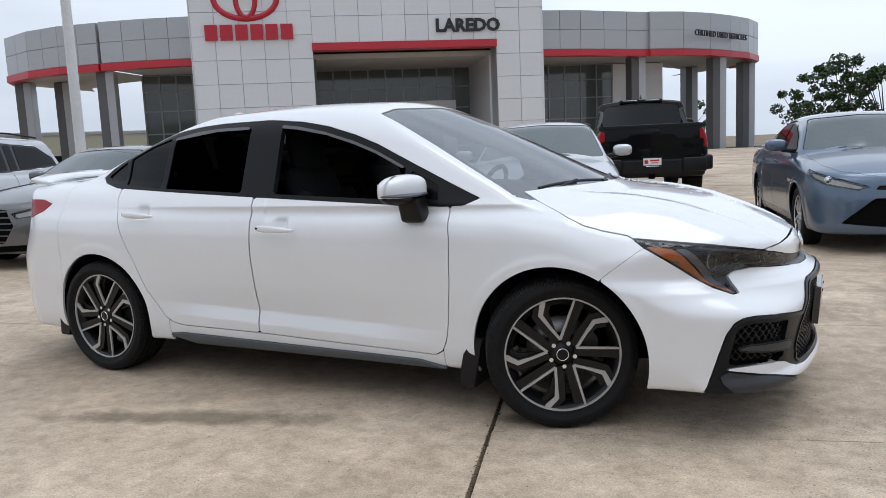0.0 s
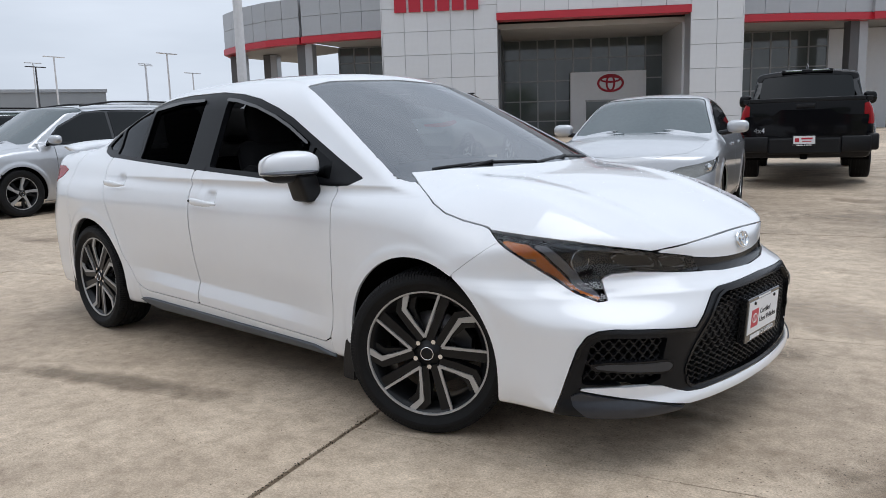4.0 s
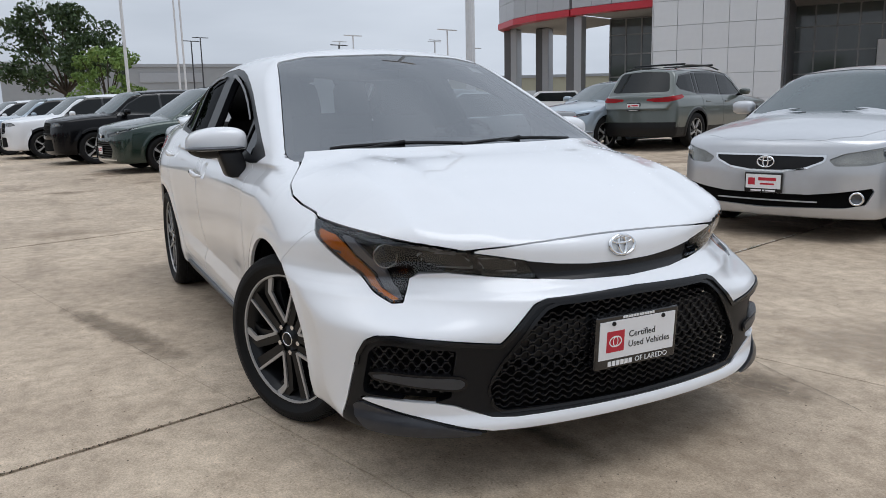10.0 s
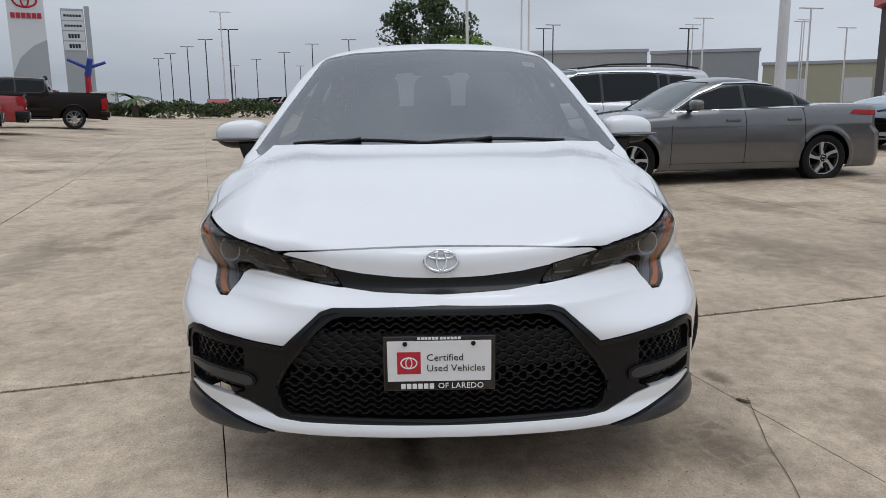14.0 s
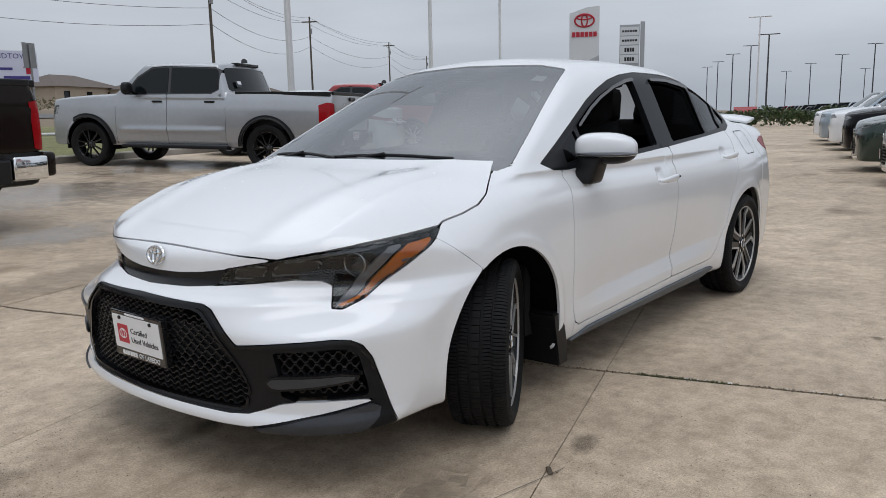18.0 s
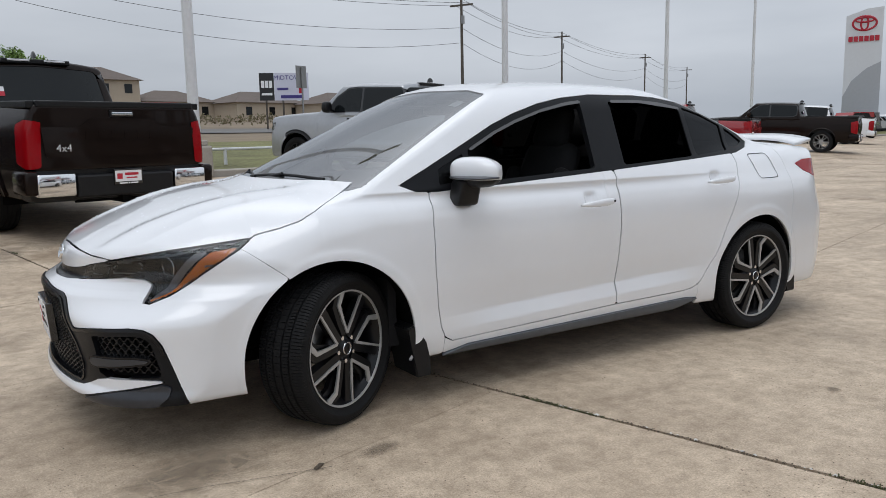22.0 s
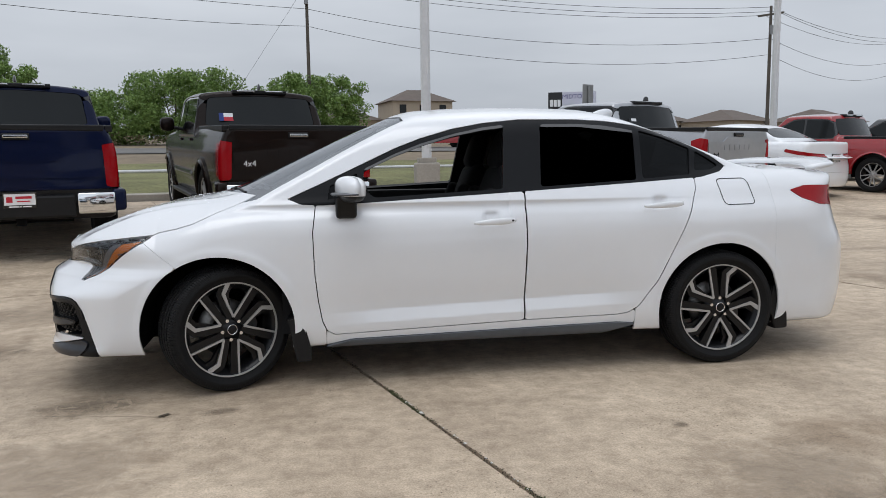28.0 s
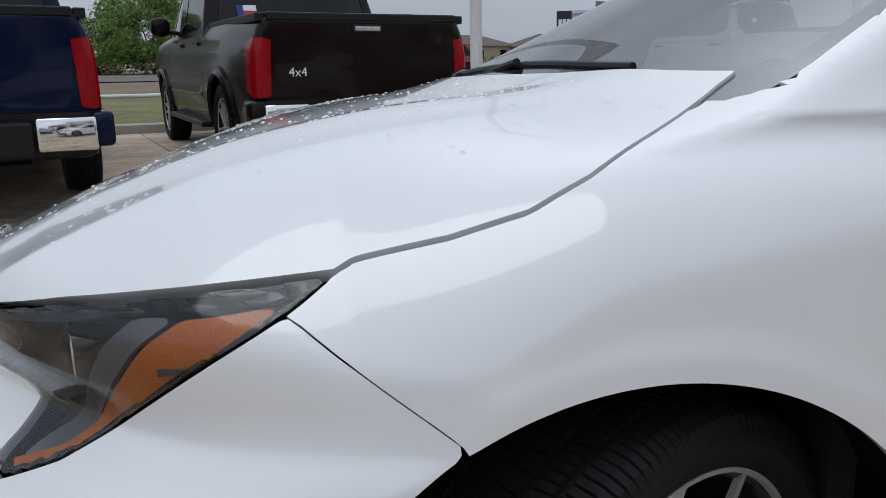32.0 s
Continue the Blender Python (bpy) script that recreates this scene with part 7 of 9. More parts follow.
exp3 = repaint(black_suv, M["black_paint"], M["pale_blue"], "pale silver SUV parked in the row")
place(exp3, *by_nose(SUV_B, -25.4, -3.75, -80))
exp4 = repaint(black_suv, M["black_paint"], M["white_paint"], "white SUV at the end of the row")
place(exp4, *by_nose(SUV_B, -28.8, -4.7, -80))
for th, s, rz in ((sage_suv, SUV_A, 1.68), (van, VAN, 1.72), (van2, VAN, 1.72)):
    for sgn in (-1, 1):
        bm = bmesh.new()
        x0, x1 = s["roof"][2] + 0.15, s["roof"][1] - 0.25
        pts = [Vector((x0 + (x1 - x0) * k / 8, sgn * s["hw"] * 0.62, rz - 0.02 + 0.05 * min(1, 4 * k / 8, 4 * (8 - k) / 8) - 0.03 * (2 * k / 8 - 1) ** 2)) for k in range(9)]
        tube(bm, pts, 0.016, 8)
        part("roof_rail", bm, M["black_plastic"], th, "black roof rail")
    if th is sage_suv:
        for xx in (-1.5, -2.7):
            bm = bmesh.new()
            rod(bm, (xx, -0.60, rz + 0.045), (xx, 0.60, rz + 0.045), 0.02, seg=8)
            part("cross_bar", bm, M["black_plastic"], th, "black roof cross bar")

brown_pickup = vehicle("pickup_truck", PICKUP_A, "dark brown crew cab pickup truck with chrome bumper ends", "truck", M["brown_paint"], 0.8)
pickup_extras(brown_pickup, PICKUP_A, M["brown_paint"])
tilted(brown_pickup, *by_tail(PICKUP_A, -0.32, -5.20, -74), 3.70)
navy_pickup = repaint(brown_pickup, M["brown_paint"], M["navy"], "navy blue crew cab pickup truck with chrome bumper ends")
tilted(navy_pickup, *by_tail(PICKUP_A, 2.56, -3.96, -72), 3.70)
silver_pickup = repaint(brown_pickup, M["brown_paint"], M["silver_dark"], "silver crew cab pickup truck with black wheels")
tilted(silver_pickup, *by_tail(PICKUP_A, -7.97, -7.92, -66), 3.70)
for c in silver_pickup.children_recursive:
    kind_of = c.name.split(".")[0]
    if kind_of in ("fender_flare", "mirror", "door_handle", "sticker_blue", "sticker_red", "drive_badge"):
        for sl in c.material_slots:
            sl.link = "OBJECT"
            sl.material = M["dark_glass"] if "sticker" in kind_of else M["black_plastic"]
for c in silver_pickup.children_recursive:
    for sl in c.material_slots if c.type == "MESH" else ():
        if sl.material in (M["alloy"], M["chrome"]):
            sl.link = "OBJECT"
            sl.material = M["black_gloss"]
far_pickup = repaint(brown_pickup, M["brown_paint"], M["brown_paint"], "dark brown pickup truck parked further down the row")
tilted(far_pickup, -26.8, -17.6, -65, 3.70)
white_pickup = repaint(brown_pickup, M["brown_paint"], M["white_paint"], "white pickup truck parked by the street")
tilted(white_pickup, -37.0, -22.5, -65, 3.70)
black_pickup = vehicle("pickup_truck", PICKUP_B, "black mid-size pickup truck, its tailgate turned out", "truck", M["black_paint"], 0.9)
pickup_extras(black_pickup, PICKUP_B, M["black_paint"], chrome=False, flag=False, cover=True)
place(black_pickup, *by_tail(PICKUP_B, -1.72, 9.2, 107))
tac_r = repaint(black_pickup, M["black_paint"], M["red_paint"], "red mid-size pickup truck in the row")
tilted(tac_r, -12.4, -14.0, -65, 3.235)
tac_r2 = repaint(black_pickup, M["black_paint"], M["red_paint"], "red pickup truck behind the first red one")
tilted(tac_r2, -20.0, -16.8, -65, 3.235)
tac_g = repaint(black_pickup, M["black_paint"], M["gray_paint"], "gray pickup truck between the red ones")
tilted(tac_g, -16.2, -15.6, -65, 3.235)
hatchback = repaint(tall_sedan, M["pale_blue"], M["white_paint"], "white hatchback seen from behind, parked between pickup trucks")
tail_plate(hatchback, SEDAN_D, 0.80)
tilted(hatchback, *by_tail(SEDAN_D, -11.2, -9.6, -65), 2.85)

# ---- surfaces of the lot ----
def concrete_mat(name, color, dark=0.0):
    m = bpy.data.materials.new(name)
    m.use_nodes = True
    n, l = m.node_tree.nodes, m.node_tree.links
    b = n["Principled BSDF"]
    tc = n.new("ShaderNodeNewGeometry")

    def noise_node(scale, detail=6, rough=0.6):
        q = n.new("ShaderNodeTexNoise")
        q.inputs["Scale"].default_value, q.inputs["Detail"].default_value, q.inputs["Roughness"].default_value = scale, detail, rough
        l.new(tc.outputs["Position"], q.inputs["Vector"])
        return q

    def ramp(src, a, b_, ca, cb):
        r = n.new("ShaderNodeValToRGB")
        r.color_ramp.elements[0].position, r.color_ramp.elements[0].color = a, ca
        r.color_ramp.elements[1].position, r.color_ramp.elements[1].color = b_, cb
        l.new(src, r.inputs["Fac"])
        return r

    def mult(a, b_, fac=1.0):
        x = n.new("ShaderNodeMix")
        x.data_type, x.blend_type = "RGBA", "MULTIPLY"
        x.inputs[0].default_value = fac
        l.new(a, x.inputs[6]); l.new(b_, x.inputs[7])
        return x.outputs[2]

    patch = ramp(noise_node(0.45, 5).outputs["Fac"], 0.36, 0.66, (color[0] * 0.74, color[1] * 0.71, color[2] * 0.68, 1), (*[c * 1.10 for c in color], 1))
    mottled = ramp(noise_node(3.2, 7, 0.65).outputs["Fac"], 0.32, 0.68, (0.80, 0.775, 0.75, 1), (1.08, 1.07, 1.06, 1))
    grain = ramp(noise_node(120, 5, 0.75).outputs["Fac"], 0.34, 0.68, (0.66, 0.65, 0.64, 1), (1.16, 1.16, 1.15, 1))
    spot = ramp(noise_node(11, 8, 0.72).outputs["Fac"], 0.36, 0.62, (0.77, 0.74, 0.70, 1), (1.10, 1.09, 1.07, 1))
    fleck = ramp(noise_node(34, 6, 0.8).outputs["Fac"], 0.30, 0.46, (0.62, 0.58, 0.53, 1), (1, 1, 1, 1))
    pits = n.new("ShaderNodeTexVoronoi")
    pits.inputs["Scale"].default_value = 46
    l.new(tc.outputs["Position"], pits.inputs["Vector"])
    pit = ramp(pits.outputs["Distance"], 0.06, 0.22, (0.36, 0.33, 0.31, 1), (1, 1, 1, 1))
    spread = ramp(noise_node(1.1, 3).outputs["Fac"], 0.45, 0.60, (0, 0, 0, 1), (1, 1, 1, 1))
    stain = ramp(noise_node(0.85, 4, 0.55).outputs["Fac"], 0.58, 0.68, (1, 1, 1, 1), (0.60, 0.56, 0.52, 1))
    # long scuffs along the rows
    mp = n.new("ShaderNodeMapping")
    mp.inputs["Rotation"].default_value = (0, 0, radians(-16))
    mp.inputs["Scale"].default_value = (0.35, 2.2, 1)
    l.new(tc.outputs["Position"], mp.inputs["Vector"])
    sc = n.new("ShaderNodeTexNoise")
    sc.inputs["Scale"].default_value, sc.inputs["Detail"].default_value = 1.0, 6
    l.new(mp.outputs["Vector"], sc.inputs["Vector"])
    scuff = ramp(sc.outputs["Fac"], 0.54, 0.68, (1, 1, 1, 1), (0.74, 0.72, 0.70, 1))
    c = mult(patch.outputs["Color"], mottled.outputs["Color"])
    c = mult(c, grain.outputs["Color"])
    c = mult(c, spot.outputs["Color"])
    c = mult(c, fleck.outputs["Color"], 0.8)
    c = mult(c, stain.outputs["Color"])
    c = mult(c, scuff.outputs["Color"], 0.8)
    px = n.new("ShaderNodeMix")
    px.data_type, px.blend_type = "RGBA", "MULTIPLY"
    l.new(spread.outputs["Color"], px.inputs[0]); l.new(c, px.inputs[6]); l.new(pit.outputs["Color"], px.inputs[7])
    info = n.new("ShaderNodeObjectInfo")
    tone = ramp(info.outputs["Random"], 0.0, 1.0, (0.94, 0.935, 0.93, 1), (1.05, 1.05, 1.05, 1))
    c = mult(px.outputs[2], tone.outputs["Color"])
    l.new(c, b.inputs["Base Color"])
    rr = n.new("ShaderNodeMapRange")
    rr.inputs["To Min"].default_value, rr.inputs["To Max"].default_value = 0.52, 0.85
    l.new(noise_node(0.9, 4).outputs["Fac"], rr.inputs["Value"])
    l.new(rr.outputs["Result"], b.inputs["Roughness"])
    bp = n.new("ShaderNodeBump")
    bp.inputs["Strength"].default_value, bp.inputs["Distance"].default_value = 0.35, 0.004
    l.new(grain.outputs["Color"], bp.inputs["Height"])
    l.new(bp.outputs["Normal"], b.inputs["Normal"])
    return m


M["concrete"] = concrete_mat("lot_concrete", (0.655, 0.555, 0.440))
M["joint"] = material("joint_fill", (0.055, 0.048, 0.04), 0.9, vary=0.4, scale=30, bump=0.6, bump_scale=90)
M["grass"] = material("dry_grass", (0.150, 0.148, 0.058), 0.95, vary=0.6, scale=2.2, bump=0.8, bump_scale=30)
M["field"] = material("dry_field", (0.20, 0.155, 0.105), 0.95, vary=0.3, scale=0.4, bump=0.5, bump_scale=6)
M["asphalt"] = material("street_asphalt", (0.13, 0.125, 0.12), 0.8, vary=0.12, scale=2, bump=0.2, bump_scale=80)
M["kerb"] = material("kerb_concrete", (0.36, 0.33, 0.29), 0.8, vary=0.15, scale=8, bump=0.3, bump_scale=80)
M["pole_white"] = material("pole_white", (0.66, 0.66, 0.67), 0.45, vary=0.08, scale=3)
M["pole_dark"] = material("pole_dark", (0.05, 0.05, 0.055), 0.5, vary=0.15)
M["timber"] = material("weathered_timber", (0.10, 0.085, 0.07), 0.9, vary=0.3, scale=6)

S_EDGE = [-900, -420, -200, -110, -90, -70, -57, -44, -39, -34, -29, -24, -18.5, -13, -11.25]
bm = bmesh.new()
ts = [-900, -400, -200, -100, -60, -40, -20, 0, 20, 40, 60, 100, 200, 400, 900]
rows = []
for s in S_EDGE + [-11.2, -10, -7, -5.2, -4, -2.7, 0, 5.0, 8.95, 12.9, 16.8, 24.6, 34, 60, 120, 300, 900]:
    z = ground_s(s) - 0.03 - (0.0 if s < -11.22 else 0.06)
    rows.append([bm.verts.new(lot(s, t, z)) for t in ts])
for r0, r1 in zip(rows, rows[1:]):
    for k in range(len(ts) - 1):
        bm.faces.new((r0[k], r0[k + 1], r1[k + 1], r1[k]))
tagged(part("ground", bm, M["field"], None), "dry field and verge reaching to the horizon", "ground", kind="structure")


def strip_s(name, s0, s1, t0, t1, mat, lift, label, category, n=6):
    bm = bmesh.new()
    r = []
    for k in range(n + 1):
        s = s0 + (s1 - s0) * k / n
        r.append([bm.verts.new(lot(s, t, ground_s(s) + lift)) for t in np.linspace(t0, t1, 9)])
    for a, b in zip(r, r[1:]):
        for k in range(8):
            bm.faces.new((a[k], a[k + 1], b[k + 1], b[k]))
    return tagged(part(name, bm, mat, None), label, category, kind="structure")


strip_s("road", -46, -36, -300, 300, M["asphalt"], 0.02, "gray asphalt street beyond the verge", "road")
strip_s("ground_verge", -27, -11.3, -200, 120, M["grass"], 0.004, "mown dry grass verge along the lot", "grass")
strip_s("pavement_base", -11.15, 60, -130, 60, M["joint"], -0.045, "dark earth under the concrete slabs", "pavement", 40)
# kerb at the edge of the lot
bm = bmesh.new()
for k in range(60):
    t0 = -90 + 2.5 * k
    prof = [(-11.36, 0.30), (-11.36, 0.545), (-11.20, 0.545), (-11.15, 0.52), (-11.13, 0.30)]
    va, vb = ([bm.verts.new(lot(s, t, z)) for s, z in prof] for t in (t0 + 0.004, t0 + 2.496))
    for j in range(5):
        bm.faces.new((va[j], va[(j + 1) % 5], vb[(j + 1) % 5], vb[j]))
    bm.faces.new(va); bm.faces.new(vb)
tagged(part("kerb", bm, M["kerb"], None), "low concrete kerb at the edge of the lot", "kerb", kind="structure")

# white pipe rail on the verge
rail = thing("pipe_rail", None, "white steel pipe rail along the grass verge", "rail")
for k in range(14):
    t = -62 + 6.0 * k
    bm = bmesh.new()
    z = ground_s(-12.6)
    rod(bm, lot(-12.6, t, z), lot(-12.6, t, z + 0.40), 0.04)
    part("post", bm, M["pole_white"], rail)
    bm = bmesh.new()
    rod(bm, lot(-12.6, t, z + 0.36), lot(-12.6, t + 6.0, z + 0.36), 0.035)
    part("rail", bm, M["pole_white"], rail)

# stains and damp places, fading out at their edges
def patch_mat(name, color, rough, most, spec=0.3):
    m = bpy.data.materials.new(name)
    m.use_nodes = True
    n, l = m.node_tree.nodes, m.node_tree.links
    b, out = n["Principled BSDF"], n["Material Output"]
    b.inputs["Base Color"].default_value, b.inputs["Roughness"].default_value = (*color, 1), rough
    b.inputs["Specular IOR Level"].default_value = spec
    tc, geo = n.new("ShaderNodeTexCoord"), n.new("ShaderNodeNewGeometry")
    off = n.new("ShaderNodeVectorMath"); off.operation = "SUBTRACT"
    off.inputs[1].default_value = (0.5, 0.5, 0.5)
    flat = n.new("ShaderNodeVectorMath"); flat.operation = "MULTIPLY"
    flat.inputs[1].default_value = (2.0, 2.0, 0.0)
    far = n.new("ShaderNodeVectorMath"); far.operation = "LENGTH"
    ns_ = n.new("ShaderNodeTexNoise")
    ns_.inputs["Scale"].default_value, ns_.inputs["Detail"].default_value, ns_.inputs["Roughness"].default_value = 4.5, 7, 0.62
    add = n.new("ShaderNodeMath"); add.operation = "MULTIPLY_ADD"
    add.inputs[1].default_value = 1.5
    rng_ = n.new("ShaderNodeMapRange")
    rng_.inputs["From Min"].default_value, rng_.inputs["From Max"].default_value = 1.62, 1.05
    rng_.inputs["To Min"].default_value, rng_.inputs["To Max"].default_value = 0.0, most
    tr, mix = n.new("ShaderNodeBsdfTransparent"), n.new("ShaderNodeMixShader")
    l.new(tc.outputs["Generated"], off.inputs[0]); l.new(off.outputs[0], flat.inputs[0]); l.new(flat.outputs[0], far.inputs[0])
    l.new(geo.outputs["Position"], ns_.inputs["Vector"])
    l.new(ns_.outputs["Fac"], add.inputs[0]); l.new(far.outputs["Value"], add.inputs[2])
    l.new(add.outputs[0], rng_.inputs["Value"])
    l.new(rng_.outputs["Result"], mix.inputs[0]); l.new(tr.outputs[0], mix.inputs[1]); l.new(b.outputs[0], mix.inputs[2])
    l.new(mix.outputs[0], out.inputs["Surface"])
    return m


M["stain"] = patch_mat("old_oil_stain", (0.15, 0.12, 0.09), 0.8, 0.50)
M["damp"] = patch_mat("damp_concrete", (0.27, 0.215, 0.16), 0.5, 0.36, 0.5)
M["wet"] = patch_mat("rain_wet_concrete", (0.30, 0.265, 0.225), 0.17, 0.62, 0.6)


def ground_patch(name, s, t, rs, rt, mat, label, turn=0.0, lift=0.0032):
    """A thin film on the concrete round (s, t), turned by degrees."""
    m = Matrix.Translation(lot(s, t, ground_s(s))) @ Matrix(((LOT_A.x, -LOT_B.x, 0, 0), (LOT_A.y, -LOT_B.y, 0, 0), (0, 0, 1, 0), (0, 0, 0, 1))) @ Matrix.Rotation(radians(turn), 4, "Z")
    bm = bmesh.new()
    n = 9
    grid = []
    for i in range(n):
        for j in range(n):
            p = Vector(((2 * i / (n - 1) - 1) * rs, (2 * j / (n - 1) - 1) * rt, 0))
            w = m @ p
            grid.append(bm.verts.new((p.x, p.y, ground_z(w.x, w.y) - ground_s(s) + lift)))
    for i in range(n - 1):
        for j in range(n - 1):
            bm.faces.new((grid[i * n + j], grid[(i + 1) * n + j], grid[(i + 1) * n + j + 1], grid[i * n + j + 1]))
    ob = part(name, bm, mat, None)
    ob.matrix_world = m
    ob.visible_shadow = False
    return tagged(ob, label, "puddle" if mat is M["wet"] else "stain", kind="stuff" if mat is not M["wet"] else "")


for s_, t_, rs, rt, turn in ((-6.9, -4.6, 1.7, 2.6, 10), (-4.55, -2.4, 0.55, 1.3, 0), (-8.4, -8.2, 1.7, 2.4, 0), (-4.9, 0.4, 0.7, 1.6, 0)):
    ground_patch("puddle", s_, t_, rs, rt, M["wet"], "thin film of rain water on the concrete", turn)
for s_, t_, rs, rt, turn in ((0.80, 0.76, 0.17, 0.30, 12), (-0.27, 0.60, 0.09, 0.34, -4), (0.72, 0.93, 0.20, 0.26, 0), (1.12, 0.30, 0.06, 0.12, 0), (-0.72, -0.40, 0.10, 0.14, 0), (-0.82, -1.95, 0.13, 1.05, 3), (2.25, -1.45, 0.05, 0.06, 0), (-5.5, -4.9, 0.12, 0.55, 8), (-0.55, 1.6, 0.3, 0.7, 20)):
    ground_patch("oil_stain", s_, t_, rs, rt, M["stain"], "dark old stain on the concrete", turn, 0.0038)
for s_, t_, rs, rt, turn in ((4.7, -3.9, 0.45, 1.1, 0), (5.1, -2.35, 0.35, 0.9, -8), (3.3, -2.0, 0.45, 1.2, 5), (2.85, -1.45, 0.5, 0.45, 0), (1.6, 1.1, 0.6, 0.8, 0), (-1.9, 1.2, 0.6, 1.0, 0), (-3.1, -1.3, 0.4, 1.5, 0), (2.0, 2.6, 0.8, 1.1, 0), (6.4, 1.8, 0.6, 1.4, 0), (-2.2, -3.6, 0.35, 1.4, 0), (7.5, -4.5, 0.5, 1.6, 0)):
    ground_patch("damp_patch", s_, t_, rs, rt, M["damp"], "faint brown damp patch on the concrete", turn)

# ---- building ----
BLD = pose(-16.64, 38.04, 0, 0, 0, 35.98)
M["panel_white"] = material("white_metal_panel", (0.66, 0.67, 0.69), 0.35, metal=0.1, vary=0.03, scale=1, random_obj=0.03)
M["panel_gray"] = material("gray_metal_panel", (0.40, 0.41, 0.43), 0.35, metal=0.3, vary=0.04, scale=1, random_obj=0.03)
M["band_red"] = material("red_band", (0.45, 0.02, 0.035), 0.35, vary=0.05)
M["sign_red"] = material("sign_red", (0.42, 0.012, 0.03), 0.35, vary=0.05)
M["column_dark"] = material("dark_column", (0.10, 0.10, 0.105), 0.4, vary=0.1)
M["soffit"] = material("soffit", (0.45, 0.44, 0.42), 0.8, vary=0.06)
M["bld_glass"] = material("showroom_glass", (0.085, 0.10, 0.10), 0.06, vary=0.15, scale=0.5, spec=0.8)
M["mullion"] = material("mullion", (0.25, 0.25, 0.25), 0.4, metal=0.6, vary=0.1)
bld = thing("dealership_building", BLD, "white and gray car dealership with a tall portal and red bands", "building")


def bpart(name, lo, hi, mat, label="", parent=None, bevel=0.0):
    bm = bmesh.new()
    box(bm, lo, hi, bevel=bevel)
    return part(name, bm, mat, parent or bld, label)


# backing walls of the portal; y is depth into the building
p_l = bpart("portal_wall", (-16.95, 0.06, 0), (-10.42, 1.6, 11.6), M["panel_gray"], "portal pier clad in white panels")
p_r = bpart("portal_wall", (0.03, 0.06, 0), (2.80, 1.6, 11.6), M["panel_gray"], "portal pier clad in white panels")
p_t = bpart("portal_lintel", (-10.42, 0.06, 7.26), (0.03, 1.6, 11.6), M["panel_gray"], "portal lintel clad in white panels")
bpart("red_band", (-10.46, -0.10, 6.87), (0.05, 0.9, 7.26), M["band_red"], "red band over the portal")
cache = {}


def clad(u0, u1, z0, z1, cols, rws, parent, mat, m=Matrix.Identity(4)):
    du, dz = (u1 - u0) / cols, (z1 - z0) / rws
    key = (round(du, 3), round(dz, 3), mat.name)
    if key not in cache:
        bm = bmesh.new()
        box(bm, (0.012, 0.0, 0.012), (du - 0.012, 0.06, dz - 0.012), bevel=0.006)
        me = bpy.data.meshes.new("panel")
        bm.to_mesh(me); bm.free()
        me.materials.append(mat)
        cache[key] = me
    for i in range(cols):
        for j in range(rws):
            o = new("panel", cache[key])
            o.parent = parent
            o.matrix_local = m @ Matrix.Translation((u0 + du * i, 0.0, z0 + dz * j))


clad(-16.95, -10.42, 0.0, 11.6, 5, 9, p_l, M["panel_white"])
clad(0.03, 2.80, 0.0, 11.6, 2, 9, p_r, M["panel_white"])
clad(-10.42, 0.03, 7.27, 11.6, 8, 3, p_t, M["panel_white"])
for u in (-16.95, 2.80):
    bpart("portal_side", (u - 0.03 if u < 0 else u - 0.05, 0.0, 0), (u + 0.05 if u < 0 else u + 0.03, 9.0, 11.6), M["panel_white"], "white portal flank")
bpart("portal_roof", (-16.9, 1.6, 11.0), (2.75, 12.0, 11.5), M["panel_white"])
bpart("portal_soffit", (-10.42, 1.6, 6.55), (0.03, 8.4, 6.85), M["soffit"], "pale soffit of the porch")
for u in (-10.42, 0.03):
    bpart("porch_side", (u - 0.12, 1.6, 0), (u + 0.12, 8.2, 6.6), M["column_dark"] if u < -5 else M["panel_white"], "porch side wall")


def glass_wall(u0, u1, z0, z1, y, cols, heights, parent=None, m=Matrix.Identity(4)):
    """Panes between mullions."""
    du = (u1 - u0) / cols
    zs = [z0] + heights + [z1]
    for i in range(cols):
        for a, b in zip(zs, zs[1:]):
            bm = bmesh.new()
            box(bm, (u0 + du * i + 0.04, y, a + 0.03), (u0 + du * (i + 1) - 0.04, y + 0.03, b - 0.03))
            bmesh.ops.transform(bm, matrix=m, verts=bm.verts)
            part("glass_pane", bm, M["bld_glass"], parent or bld, "dark showroom glass")
    bm = bmesh.new()
    for i in range(cols + 1):
        box(bm, (u0 + du * i - 0.045, y - 0.06, z0), (u0 + du * i + 0.045, y + 0.06, z1))
    for z in zs:
        box(bm, (u0, y - 0.055, z - 0.04), (u1, y + 0.055, z + 0.04))
    bmesh.ops.transform(bm, matrix=m, verts=bm.verts)
    part("mullion_frame", bm, M["mullion"], parent or bld, "gray aluminium glazing frame")


glass_wall(-10.4, 0.0, 0, 6.55, 8.0, 9, [1.3, 2.6, 3.9, 5.3])
bpart("back_wall", (-17, 8.4, 0), (3, 9.0, 11), M["column_dark"])
ent = bpart("entrance_panel", (-6.0, 7.2, 0), (-1.2, 7.7, 4.35), M["panel_white"], "white entrance surround")
bpart("entrance_door", (-5.0, 7.10, 0), (-2.2, 7.25, 2.5), M["bld_glass"], "glass entrance door", ent)
bpart("door_frame", (-3.64, 7.06, 0), (-3.56, 7.12, 2.5), M["mullion"], "", ent)
